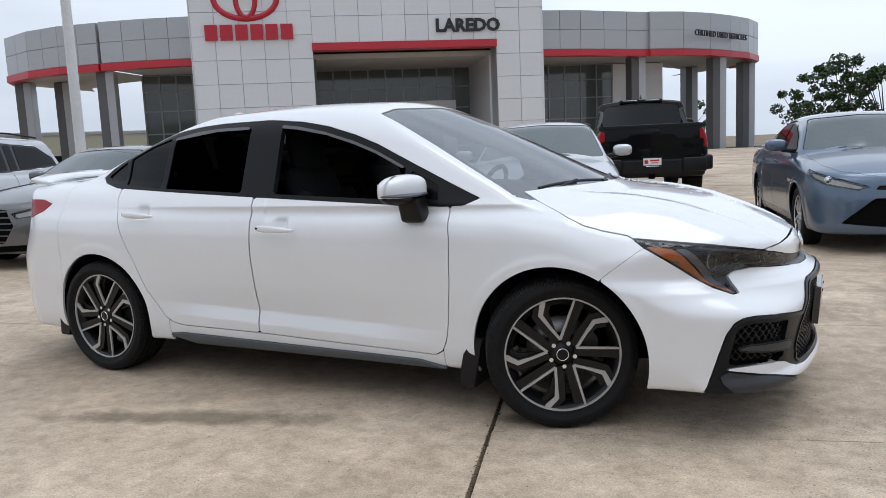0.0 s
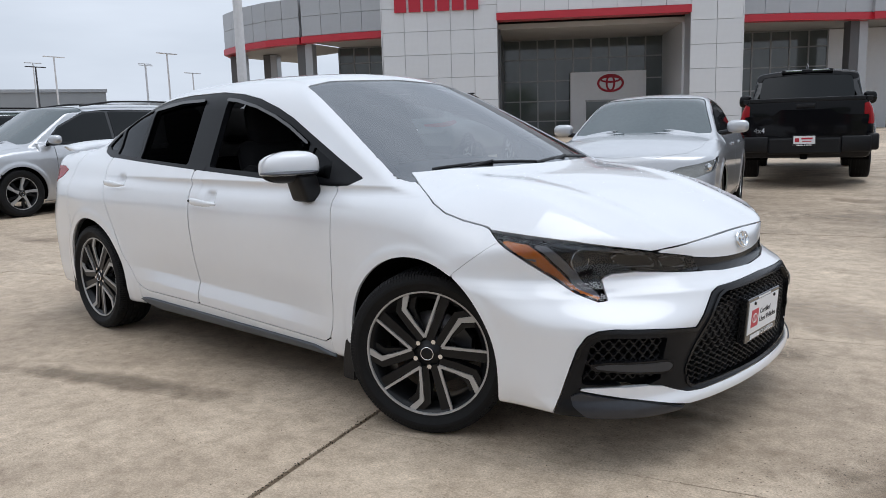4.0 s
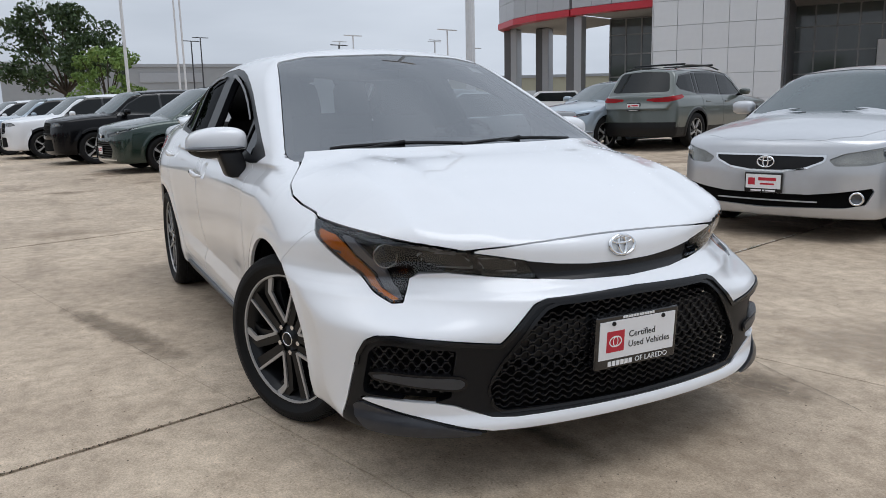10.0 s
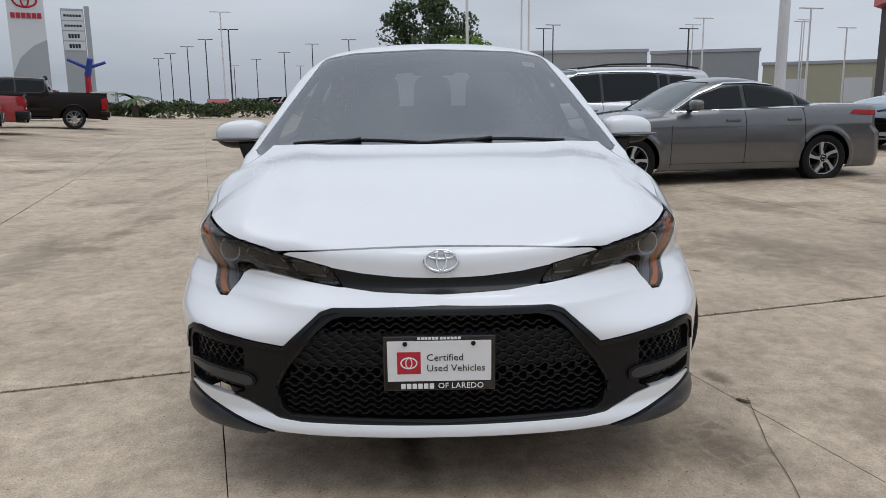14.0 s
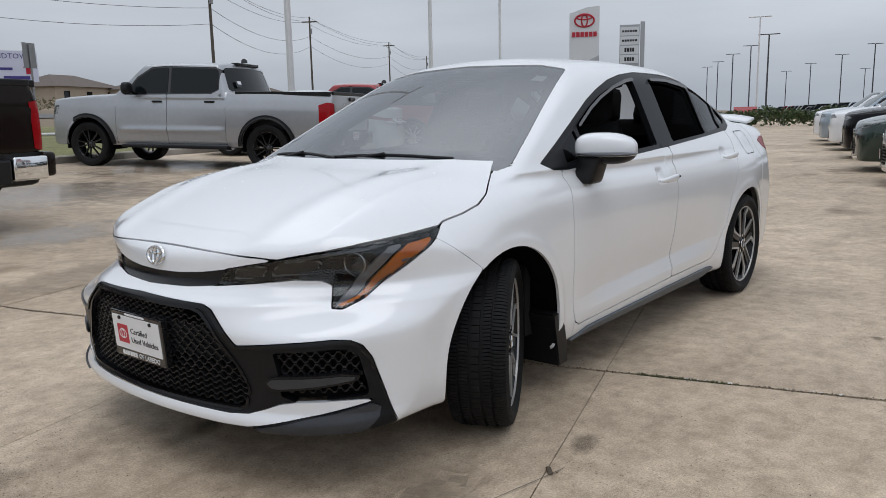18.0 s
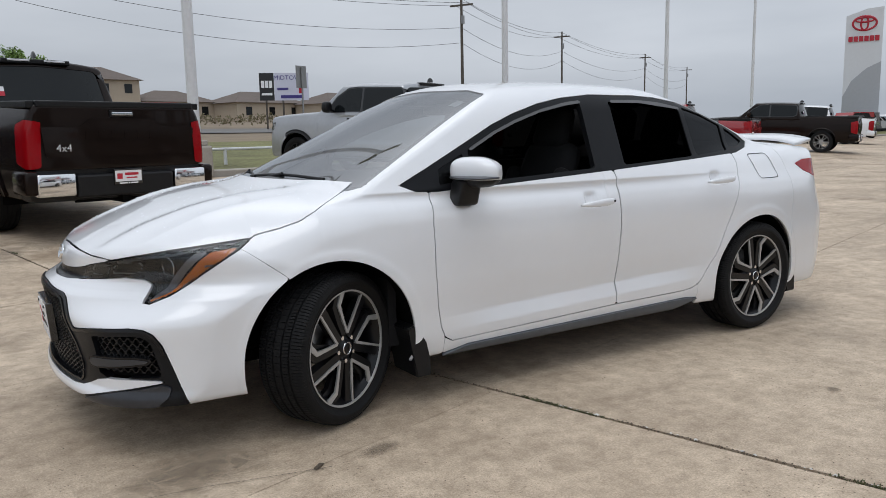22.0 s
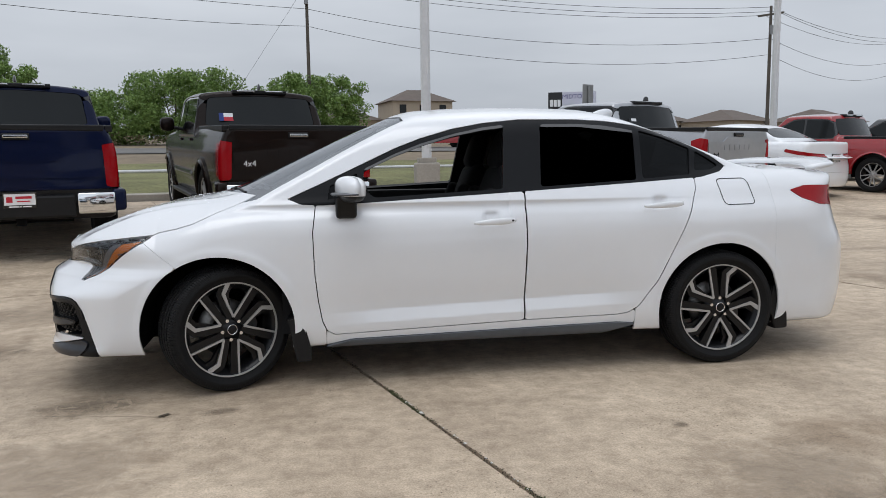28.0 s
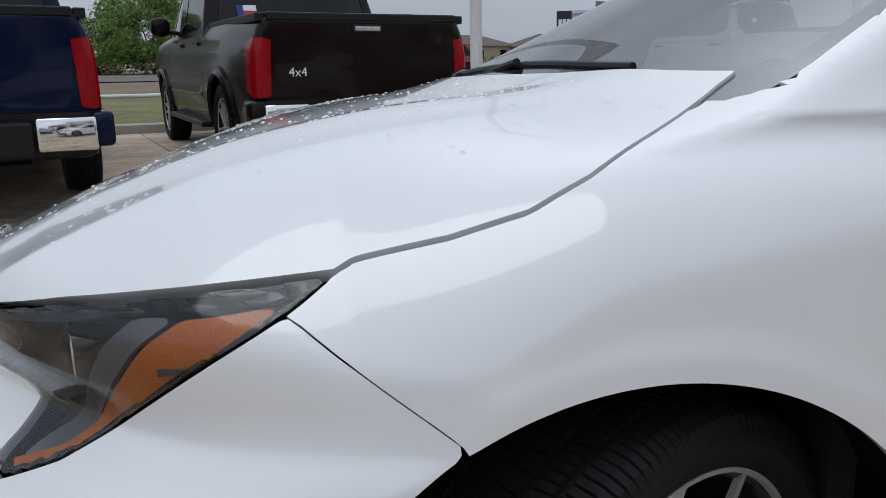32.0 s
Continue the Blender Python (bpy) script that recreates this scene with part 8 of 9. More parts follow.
bpart("door_header", (-5.05, 7.06, 2.45), (-2.15, 7.14, 2.55), M["mullion"], "", ent)
UP = Matrix(((1, 0, 0, 0), (0, 0, -1, 0), (0, 1, 0, 0), (0, 0, 0, 1)))  # xy plane turned to face -y
oval_badge(0.85, Matrix.Translation((-3.45, 7.17, 3.6)) @ UP, M["sign_red"], ent, "entrance_emblem", "dark red oval emblem", d=0.06)
oval_badge(1.85, Matrix.Translation((-13.9, -0.02, 9.75)) @ UP, M["sign_red"], bld, "emblem", "large red oval emblem", d=0.12)
bars([0.66] * 6, 0.82, 0.15, Matrix.Translation((-13.8, -0.06, 7.92)) @ UP, M["sign_red"], bld, "sign_bar", 0.08)
letters("LAREDO", 0.98, Matrix.Translation((-1.6, -0.05, 8.05)) @ UP, M["ink"], bld, "sign_letters", 0.06, label="black sign letters", bold=0.035)


def wing(points, parent, z0=6.35, z1=9.0, depth=7.0, cols=4, mat=None):
    """Fascia of a canopy along a broken line of (u, depth), with its band, soffit and roof."""
    for (ua, ya), (ub, yb) in zip(points, points[1:]):
        d = math.hypot(ub - ua, yb - ya)
        m = Matrix.Translation((ua, ya, 0)) @ Matrix.Rotation(math.atan2(yb - ya, ub - ua), 4, "Z")
        for nm, lo, hi, mt in (("fascia", (0, 0.06, z0), (d, 0.5, z1), M["panel_gray"]), ("red_band", (-0.02, -0.08, z0 - 0.02), (d + 0.02, 0.6, z0 + 0.36), M["band_red"])):
            bm = bmesh.new()
            box(bm, lo, hi)
            o = part(nm, bm, mt, parent)
            o.matrix_local = m
            if nm == "fascia":
                clad(0, d, z0 + 0.38, z1, max(1, round(d / 1.6)), 2, o, M["panel_gray"])
    n = len(points)
    v = [(u, y + 0.3, z0 + 0.1) for u, y in points] + [(u * 0.9, y + depth, z0 + 0.1) for u, y in points]
    v += [(a, b, c + z1 - z0 - 0.3) for a, b, c in v]
    f = [(k, k + 1, n + k + 1, n + k) for k in range(n - 1)] + [(2 * n + k, 2 * n + k + 1, 3 * n + k + 1, 3 * n + k) for k in range(n - 1)]
    mesh_object("canopy", v, f, M["soffit"], parent, "pale canopy soffit and roof", smooth=False)


right = [(2.85, 0.9), (5.5, 1.1), (10.3, 2.2)]
rot = [(10.3, 2.0), (12.6, 2.2), (14.8, 2.9), (16.8, 4.0), (18.9, 5.4), (20.8, 7.4), (21.8, 9.8), (22.0, 12.4)]
left = [(-22.2, 2.2), (-19.6, 1.4), (-17.0, 0.9)]
left2 = [(-29.6, 10.0), (-29.1, 7.5), (-27.0, 5.0), (-24.8, 3.4), (-22.4, 2.4)]
for pts in (right, rot, left, left2):
    wing(pts, bld)


def column(u, y, w=0.95, h=6.4):
    bm = bmesh.new()
    box(bm, (u - w / 2, y, 0), (u + w * 0.02, y + w, h), bevel=0.02)
    c = part("column", bm, M["column_dark"], bld, "dark half of a square column")
    bm = bmesh.new()
    box(bm, (u + w * 0.02, y - 0.01, 0), (u + w / 2, y + w, h), bevel=0.02)
    part("column_face", bm, M["panel_gray"], c, "gray half of a square column")


for u, y in ((9.9, 2.9), (16.2, 4.3), (20.6, 8.2), (17.6, 11.0), (-22.3, 3.0), (-28.6, 8.3), (-26.5, 9.0)):
    column(u, y)
glass_wall(3.0, 9.8, 0, 6.4, 7.2, 6, [1.4, 2.8, 4.2, 5.4])
glass_wall(-21.0, -17.0, 0, 6.4, 6.5, 4, [1.4, 2.8, 4.2, 5.4])
bpart("side_wall", (9.8, 7.2, 0), (13.5, 14.0, 6.4), M["panel_white"], "white side wall")
bpart("hall_wall", (-21.0, 6.7, 0), (-16.9, 16.0, 9.0), M["column_dark"])
bpart("hall_wall", (2.8, 7.4, 0), (9.8, 16.0, 9.0), M["column_dark"])
rm = Matrix.Translation((14.8, 2.80, 0)) @ Matrix.Rotation(math.atan2(3.0, 5.0), 4, "Z")
letters("CERTIFIED USED VEHICLES", 0.52, rm @ Matrix.Translation((0.5, -0.42, 7.55)) @ UP, M["ink"], bld, "sign_letters", 0.04, label="dark sign letters")


# ---- lamp poles, street poles and wires ----
def light_pole(x, y, h, base=True, head=True, mat=None, r=0.09, label="tall white steel lamp pole on a concrete base"):
    th = thing("lamp_pole", pose(x, y, ground_z(x, y)), label, "lamp pole")
    mat = mat or M["pole_white"]
    if base:
        bm = bmesh.new()
        box(bm, (-0.27, -0.27, -0.1), (0.27, 0.27, 0.55), bevel=0.04)
        box(bm, (-0.20, -0.20, 0.55), (0.20, 0.20, 0.66), bevel=0.02)
        part("base", bm, M["kerb"], th, "square concrete base")
    bm = bmesh.new()
    rod(bm, (0, 0, 0), (0, 0, h), r, r * 0.72, 14)
    part("pole", bm, mat, th)
    if head:
        for a in (0, 180):
            bm = bmesh.new()
            box(bm, (0.05, -0.09, h - 0.03), (0.95 if r > 0.06 else 0.7, 0.09, h + 0.05), bevel=0.02)
            bmesh.ops.transform(bm, matrix=Matrix.Rotation(radians(a + 106), 4, "Z"), verts=bm.verts)
            part("lamp_head", bm, mat, th, "flat lamp head on an arm")
    return th


for x, y, h in ((-3.1, -12.7, 13), (-15.0, -17.7, 13), (-30.5, -24.3, 13), (-47, -31, 12), (-13.4, 7.4, 12)):
    light_pole(x, y, h, r=0.115)
for x, y, h in ((-37.3, 2.0, 15.0), (-51.8, 6.5, 9.0), (-69.6, -18.8, 9.2), (-56.5, 7.6, 14.0), (-63.0, 23.1, 7.2), (-50.9, 26.2, 6.6), (-63.1, 35.3, 6.3), (-82.3, 28.7, 8.4), (-86.8, 43.0, 9.2), (-77.9, 38.5, 8.2)):
    light_pole(x, y, h, base=False, r=0.08, label="white lamp pole across the lot")
for x, y, h in ((-74.6, -19.4, 8.1), (-102.9, -29.6, 9.4), (-111.9, -34.8, 9.1), (-130.2, -43.2, 9.1), (-148.5, -51.5, 9.2), (-143.6, -31.8, 8.8), (-124.9, -23.2, 8.8), (-110.8, -16.6, 9.0), (-101.5, -10.4, 8.8), (-90.8, 14.9, 9.3), (-68.2, 23.6, 6.8), (-86.2, 13.1, 8.5), (-160, -40, 8.5), (-170, -28, 8.5)):
    light_pole(x, y, h, base=False, mat=M["pole_dark"], r=0.09, label="slim dark lamp pole in the far lot")

UTIL = [(-0.6, -57.0, 13.0), (-38.1, -54.3, 11.4), (-71.5, -78.9, 12.6), (-108.9, -98.3, 12.6), (-144.5, -118.4, 12.6), (48, -22, 15)]
tops = []
for x, y, h in UTIL:
    z = ground_z(x, y)
    th = thing("utility_pole", pose(x, y, z, 0, 0, 30), "weathered timber utility pole with a crossarm", "utility pole")
    bm = bmesh.new()
    rod(bm, (0, 0, 0), (0, 0, h), 0.16, 0.11, 10)
    part("pole", bm, M["timber"], th)
    bm = bmesh.new()
    box(bm, (-0.06, -1.1, h - 0.75), (0.06, 1.1, h - 0.60))
    part("crossarm", bm, M["timber"], th)
    bm = bmesh.new()
    rod(bm, (0.16, 0.2, h - 2.3), (0.16, 0.2, h - 1.6), 0.16)
    part("transformer", bm, M["mullion"], th, "gray pole transformer")
    tops.append((x, y, z + h))


def wire(a, b, sag, r=0.018):
    cu = bpy.data.curves.new("power_line", "CURVE")
    cu.dimensions, cu.bevel_depth, cu.bevel_resolution = "3D", r, 1
    sp = cu.splines.new("POLY")
    sp.points.add(16)
    for k in range(17):
        t = k / 16
        p = Vector(a).lerp(Vector(b), t)
        sp.points[k].co = (p.x, p.y, p.z - sag * 4 * t * (1 - t), 1)
    cu.materials.append(M["pole_dark"])
    return tagged(new("power_line", cu), "thin dark overhead power line", "cable", "power lines")


order = [5, 0, 1, 2, 3, 4]
for i, j in zip(order, order[1:]):
    (x0, y0, z0), (x1, y1, z1) = tops[i], tops[j]
    for dz, dy in ((-0.6, -0.9), (-0.6, 0.9), (-0.1, 0.0), (-2.6, 0.0), (-3.9, 0.0)):
        wire((x0, y0 + dy, z0 + dz), (x1, y1 + dy, z1 + dz), 0.9 + 0.2 * abs(dz))
wire((-0.6, -57.0, 14.5), (7, -53, 2.4), 0.0, 0.01)


# ---- trees, hedges, weeds ----
def leaf_mesh(name, n, size, seed, shape, mat):
    """A cloud of small folded leaf clumps; shape gives a random place."""
    rng = np.random.default_rng(seed)
    c = np.array([shape(rng) for _ in range(n)])
    u = rng.normal(size=(n, 3))
    u /= np.linalg.norm(u, axis=1, keepdims=True)
    w = np.cross(u, rng.normal(size=(n, 3)))
    w /= np.linalg.norm(w, axis=1, keepdims=True) + 1e-9
    q = size * rng.uniform(0.6, 1.4, (n, 1))
    nn = np.cross(u, w) * q * 0.25
    v = np.stack([c - u * q, c + w * q * 0.55 + nn, c + u * q, c - w * q * 0.55 + nn], 1).reshape(-1, 3)
    o = np.arange(n)[:, None] * 4
    f = np.concatenate([o + (0, 1, 2), o + (0, 2, 3)], 1).reshape(-1, 3).tolist()
    return v, f


def leaf_mat(name, a, b):
    m = bpy.data.materials.new(name)
    m.use_nodes = True
    n, l = m.node_tree.nodes, m.node_tree.links
    bs = n["Principled BSDF"]
    g = n.new("ShaderNodeNewGeometry")
    r = n.new("ShaderNodeValToRGB")
    r.color_ramp.elements[0].color, r.color_ramp.elements[1].color = (*a, 1), (*b, 1)
    l.new(g.outputs["Random Per Island"], r.inputs["Fac"])
    l.new(r.outputs["Color"], bs.inputs["Base Color"])
    bs.inputs["Roughness"].default_value = 0.6
    return m


M["oak_leaf"] = leaf_mat("oak_leaf", (0.022, 0.045, 0.014), (0.06, 0.10, 0.03))
M["mesquite_leaf"] = leaf_mat("mesquite_leaf", (0.095, 0.17, 0.03), (0.23, 0.34, 0.085))
M["hedge_leaf"] = leaf_mat("hedge_leaf", (0.03, 0.055, 0.018), (0.08, 0.11, 0.035))
M["weed_leaf"] = leaf_mat("weed_leaf", (0.045, 0.05, 0.018), (0.10, 0.105, 0.035))
M["bark"] = material("bark", (0.07, 0.055, 0.042), 0.95, vary=0.3, scale=8, bump=0.8, bump_scale=20)


def tree(x, y, h, spread, mat, seed, label, low=0.35, n=3200, leaf=0.16, clumps=26):
    """Tapered trunk with forking limbs, and a crown of leaves in uneven clumps."""
    rng = np.random.default_rng(seed)
    z = ground_z(x, y)
    th = thing("tree", pose(x, y, z - 0.05), label, "tree")
    bm = bmesh.new()
    tz = h * low
    rod(bm, (0, 0, 0), (0.05, 0, tz), h * 0.028, h * 0.020, 10)
    cl = []
    for k in range(clumps):
        a, q = rng.uniform(0, 2 * math.pi), rng.uniform(0.15, 1.0) ** 0.6
        zz = h * (low + 0.08) + (h * (0.92 - low)) * rng.uniform(0, 1)
        w = spread * math.sqrt(max(0.08, 1 - ((zz / h - 0.60) / 0.46) ** 2)) * q
        cl.append(np.array((w * math.cos(a), w * math.sin(a), zz)))
    for k, c in enumerate(cl[:12]):
        mid = Vector((c[0] * 0.4, c[1] * 0.4, tz + (c[2] - tz) * 0.45))
        rod(bm, (0.04, 0, tz * 0.95), mid, h * 0.012, h * 0.008, 6)
        rod(bm, mid, Vector(c), h * 0.008, h * 0.003, 6)
    part("trunk", bm, M["bark"], th, "brown forking trunk")
    sizes = [spread * rng.uniform(0.16, 0.34) for _ in cl]

    def place_leaf(r):
        i = r.integers(len(cl))
        d = r.normal(size=3)
        d /= np.linalg.norm(d)
        return cl[i] + d * sizes[i] * r.uniform(0.45, 1.0) * (1, 1, 0.75)

    v, f = leaf_mesh("crown", n, leaf, seed + 1, place_leaf, mat)
    tagged(mesh_object("crown", v, f, mat, th, smooth=False), kind="stuff")
    return th


tree(-70.0, 0.0, 9.6, 4.6, M["oak_leaf"], 11, "dark green live oak standing beyond the lot", 0.30, 6000, 0.20, 60)
tree(-64.0, 2.8, 6.1, 2.6, M["mesquite_leaf"], 12, "lighter green small tree beside the oak", 0.25, 2600, 0.16, 30)
for k, (x, y, h, w) in enumerate(((13.0, -56.0, 3.6, 3.6), (9.6, -57.0, 5.2, 3.6), (7.2, -57.4, 5.4, 3.2), (0.4, -57.6, 5.4, 3.2), (-2.6, -58.0, 5.0, 2.8), (20.2, -53.0, 5.6, 2.6), (22.6, -53.5, 7.2, 3.0), (16.8, -55.4, 3.4, 3.4), (35.0, -50.0, 6.0, 4.0))):
    tree(x, y, h, w, M["mesquite_leaf"], 30 + k, "bright green mesquite tree beyond the street", 0.04, 15000, 0.10, 80)
for k in range(9):
    x, y = -1.2 + 2.7 * k, 66 + 2 * math.sin(k * 2.1)
    tree(x, y, 5.9 + 0.7 * math.sin(k * 1.7), 2.4, M["oak_leaf"], 60 + k, "green tree in the row behind the dealership", 0.10, 2600, 0.15, 30)
for k, (x, y) in enumerate(((-30, 118), (-20, 120), (40, 105), (55, 95), (70, 85))):
    tree(x, y, 6, 3.6, M["oak_leaf"], 80 + k, "green tree in the far distance", 0.15, 700, 0.36, 16)


def hedge(x0, y0, x1, y1, h, w, seed, label, n=2600, mat=None):
    z = ground_z((x0 + x1) / 2, (y0 + y1) / 2)

    def place_leaf(r):
        t = r.uniform(0, 1)
        a = r.uniform(0, math.pi)
        dx, dy = x1 - x0, y1 - y0
        d = math.hypot(dx, dy)
        k = 1 + 0.12 * math.sin(t * d * 1.3) + 0.08 * math.sin(t * d * 3.1)
        return np.array((x0 + dx * t - dy / d * w * math.cos(a) * r.uniform(0.8, 1), y0 + dy * t + dx / d * w * math.cos(a), z + h * k * abs(math.sin(a)) ** 0.5 * r.uniform(0.5, 1)))

    v, f = leaf_mesh("hedge", n, 0.13, seed, place_leaf, mat or M["hedge_leaf"])
    return tagged(mesh_object("hedge", v, f, mat or M["hedge_leaf"], None, smooth=False), label, "hedge", kind="stuff")


hedge(-53.5, -24.5, -57.0, -9.0, 1.25, 0.8, 5, "clipped green hedge at the end of the lot", 5200)
hedge(-56.0, -8.5, -57.5, -5.0, 0.9, 0.9, 6, "low green shrubs at the end of the lot", 1500)
hedge(9.0, 30.5, 11.0, 31.5, 1.0, 0.9, 7, "round green shrub by the dealership", 1200)
hedge(-60, -62, 60, -50, 0.9, 2.2, 8, "dry brush along the far side of the street", 6000, leaf_mat("dry_brush", (0.10, 0.085, 0.04), (0.20, 0.17, 0.09)))
random.seed(9)
for k, (s, t) in enumerate(((1.25, -0.515), (1.38, -0.51), (1.52, -0.51), (2.62, -0.51), (3.6, -0.51), (-4.8, -0.53))):
    def place_leaf(r, s=s, t=t):
        p = lot(s + r.normal() * 0.06, t + r.normal() * 0.007, 0)
        return np.array((p.x, p.y, ground_s(s) - 0.004 + abs(r.normal()) * 0.005))

    v, f = leaf_mesh("weed", 170, 0.0055, 90 + k, place_leaf, M["weed_leaf"])
    tagged(mesh_object("weed", v, f, M["weed_leaf"], None, smooth=False), "small green weed growing in the concrete joint", "weed", kind="stuff")
# fan palms by the hedge
for k, (x, y, h) in enumerate(((-52.5, -26.5, 1.0), (-53.0, -21.0, 1.2), (-50.5, -31.0, 1.1))):
    th = thing("palm", pose(x, y, ground_z(x, y)), "low green palm with arching fronds", "palm")
    bm = bmesh.new()
    rod(bm, (0, 0, 0), (0, 0, h), 0.22, 0.17, 10)
    part("trunk", bm, M["bark"], th)
    for j in range(18):
        a, e = j * 2.4, 0.2 + 0.9 * ((j * 7) % 18) / 18
        pts = [Vector((math.cos(a) * q * 1.5 * math.cos(e * (1 - q)), math.sin(a) * q * 1.5 * math.cos(e * (1 - q)), h + 1.5 * q * math.sin(e) - 0.9 * q * q)) for q in (i / 6 for i in range(7))]
        wv = Vector((-math.sin(a), math.cos(a), 0))
        v, f = [], []
        for i, q in enumerate(pts):
            w = 0.20 * math.sin(math.pi * min(1, (i + 0.6) / 6.6))
            v += [q - wv * w, q + Vector((0, 0, 0.05)), q + wv * w]
        for i in range(6):
            f += [(3 * i, 3 * i + 1, 3 * i + 4, 3 * i + 3), (3 * i + 1, 3 * i + 2, 3 * i + 5, 3 * i + 4)]
        mesh_object("frond", v, f, M["hedge_leaf"], th, smooth=False)

# ---- signs ----
def sign_frame(x, y, z, face_to):
    d = Vector((face_to[0] - x, face_to[1] - y, 0)).normalized()
    return Matrix.Translation((x, y, z)) @ Matrix(((-d.y, 0, d.x, 0), (d.x, 0, d.y, 0), (0, 1, 0, 0), (0, 0, 0, 1)))


pyl = thing("pylon_sign", sign_frame(-77.1, -40.0, 0, (2, 2)), "tall white pylon sign with a red oval emblem", "sign")
v, f = prism([(-1.65, 0), (1.65, 0), (1.65, 12.9), (0.2, 12.8), (-1.65, 12.2)], -0.4, 0.0)
mesh_object("panel", v, f, M["panel_white"], pyl, "white pylon panel", smooth=False)
v, f = prism([(-1.66, 2), (1.66, 2), (1.66, 7.6), (0.4, 7.0), (-0.9, 5.8), (-1.66, 4.2)], 0.0, 0.02)
mesh_object("gray_field", v, f, M["panel_gray"], pyl, "pale gray curved field", smooth=False)
oval_badge(1.15, Matrix.Translation((0, 11.4, 0.02)), M["sign_red"], pyl, "emblem", "red oval emblem", d=0.1)
bars([0.38] * 6, 0.52, 0.09, Matrix.Translation((0, 9.9, 0.05)), M["sign_red"], pyl, "sign_bar", 0.04)
py2 = thing("pylon_sign", sign_frame(-115.6, -52.3, 0, (2, 2)), "gray pylon sign with four stacked name boards", "sign")
for lo, hi in (((-1.7, 0, -0.3), (1.4, 15.0, -0.05)), ((1.5, 0, -0.4), (2.2, 15.4, 0.0))):
    bm = bmesh.new()
    box(bm, lo, hi)
    part("panel", bm, M["panel_gray"], py2)
for k in range(4):
    bm = bmesh.new()
    box(bm, (-1.6, 9.0 + 1.45 * k, -0.04), (1.3, 10.3 + 1.45 * k, 0.02))
    bd = part("board", bm, M["panel_white"], py2, "pale name board")
    bars([0.32] * (4 if k < 2 else 6), 0.6 if k < 2 else 0.32, 0.08, Matrix.Translation((-0.15, 9.65 + 1.45 * k, 0.03)), M["ink"], bd, "name_bar", 0.01)
mid = thing("billboard", sign_frame(-20.0, -50.2, 0, (1.5, 4)), "roadside board with a black and a white panel", "sign")
M["violet"] = material("violet_ink", (0.05, 0.035, 0.20), 0.5, vary=0.0)
M["board_pale"] = material("board_pale", (0.62, 0.62, 0.72), 0.5, vary=0.03)
zb = 3.9
for nm, lo, hi, mt, lb in (("black_panel", (-2.05, zb, 0), (-1.02, zb + 1.95, 0.06), M["ink"], "black panel"), ("white_panel", (-1.0, zb, 0), (1.45, zb + 1.95, 0.06), M["board_pale"], "pale violet panel")):
    bm = bmesh.new()
    box(bm, lo, hi)
    part(nm, bm, mt, mid, lb)
letters("MIDTOWN", 0.46, pose(0.12, zb + 1.60, 0.07), M["violet"], mid)
bars([1.5], 0.22, 0, pose(0.2, zb + 0.26, 0.07), M["violet"], mid, "number_bar", 0.01)
bars([0.8], 0.16, 0, pose(-0.4, zb + 0.82, 0.07), M["violet"], mid, "text_bar", 0.01)
v, f = prism([(0.75, zb + 0.5), (1.05, zb + 0.5), (1.05, zb + 0.9), (1.22, zb + 0.9), (0.9, zb + 1.25), (0.58, zb + 0.9), (0.75, zb + 0.9)], 0.06, 0.08)
mesh_object("arrow", v, f, M["sign_red"], mid, "red arrow", smooth=False)
bars([0.22, 0.22, 0.22], 0.5, 0.06, pose(-1.53, zb + 1.15, 0.07), M["white_ink"], mid, "logo_bar", 0.01)
bars([0.75], 0.16, 0, pose(-1.53, zb + 0.45, 0.07), M["white_ink"], mid, "logo_bar", 0.01)
for u in (-1.6, -0.4, 1.0):
    bm = bmesh.new()
    rod(bm, (u, 1.5, -0.08), (u, zb + 1.0, -0.08), 0.07)
    part("post", bm, M["timber"], mid)
rs = thing("road_sign", sign_frame(-19.8, -47.2, 0, (-1, -90)), "back of a gray road sign on a post", "sign")
bm = bmesh.new()
box(bm, (-0.5, 4.6, 0), (0.5, 6.1, 0.03))
part("plate", bm, M["mullion"], rs, "bare gray back of the sign plate")
bm = bmesh.new()
rod(bm, (0, 1.3, -0.05), (0, 6.0, -0.05), 0.06)
part("post", bm, M["mullion"], rs)


# ---- houses and low buildings in the distance ----
M["stucco"] = material("pale_stucco", (0.42, 0.35, 0.27), 0.85, vary=0.06)
M["shingle"] = material("brown_shingle", (0.13, 0.105, 0.09), 0.9, vary=0.15)
M["bld_tan"] = material("tan_metal_wall", (0.42, 0.40, 0.30), 0.7, vary=0.05)
M["bld_gray"] = material("gray_block_wall", (0.33, 0.34, 0.35), 0.8, vary=0.05)


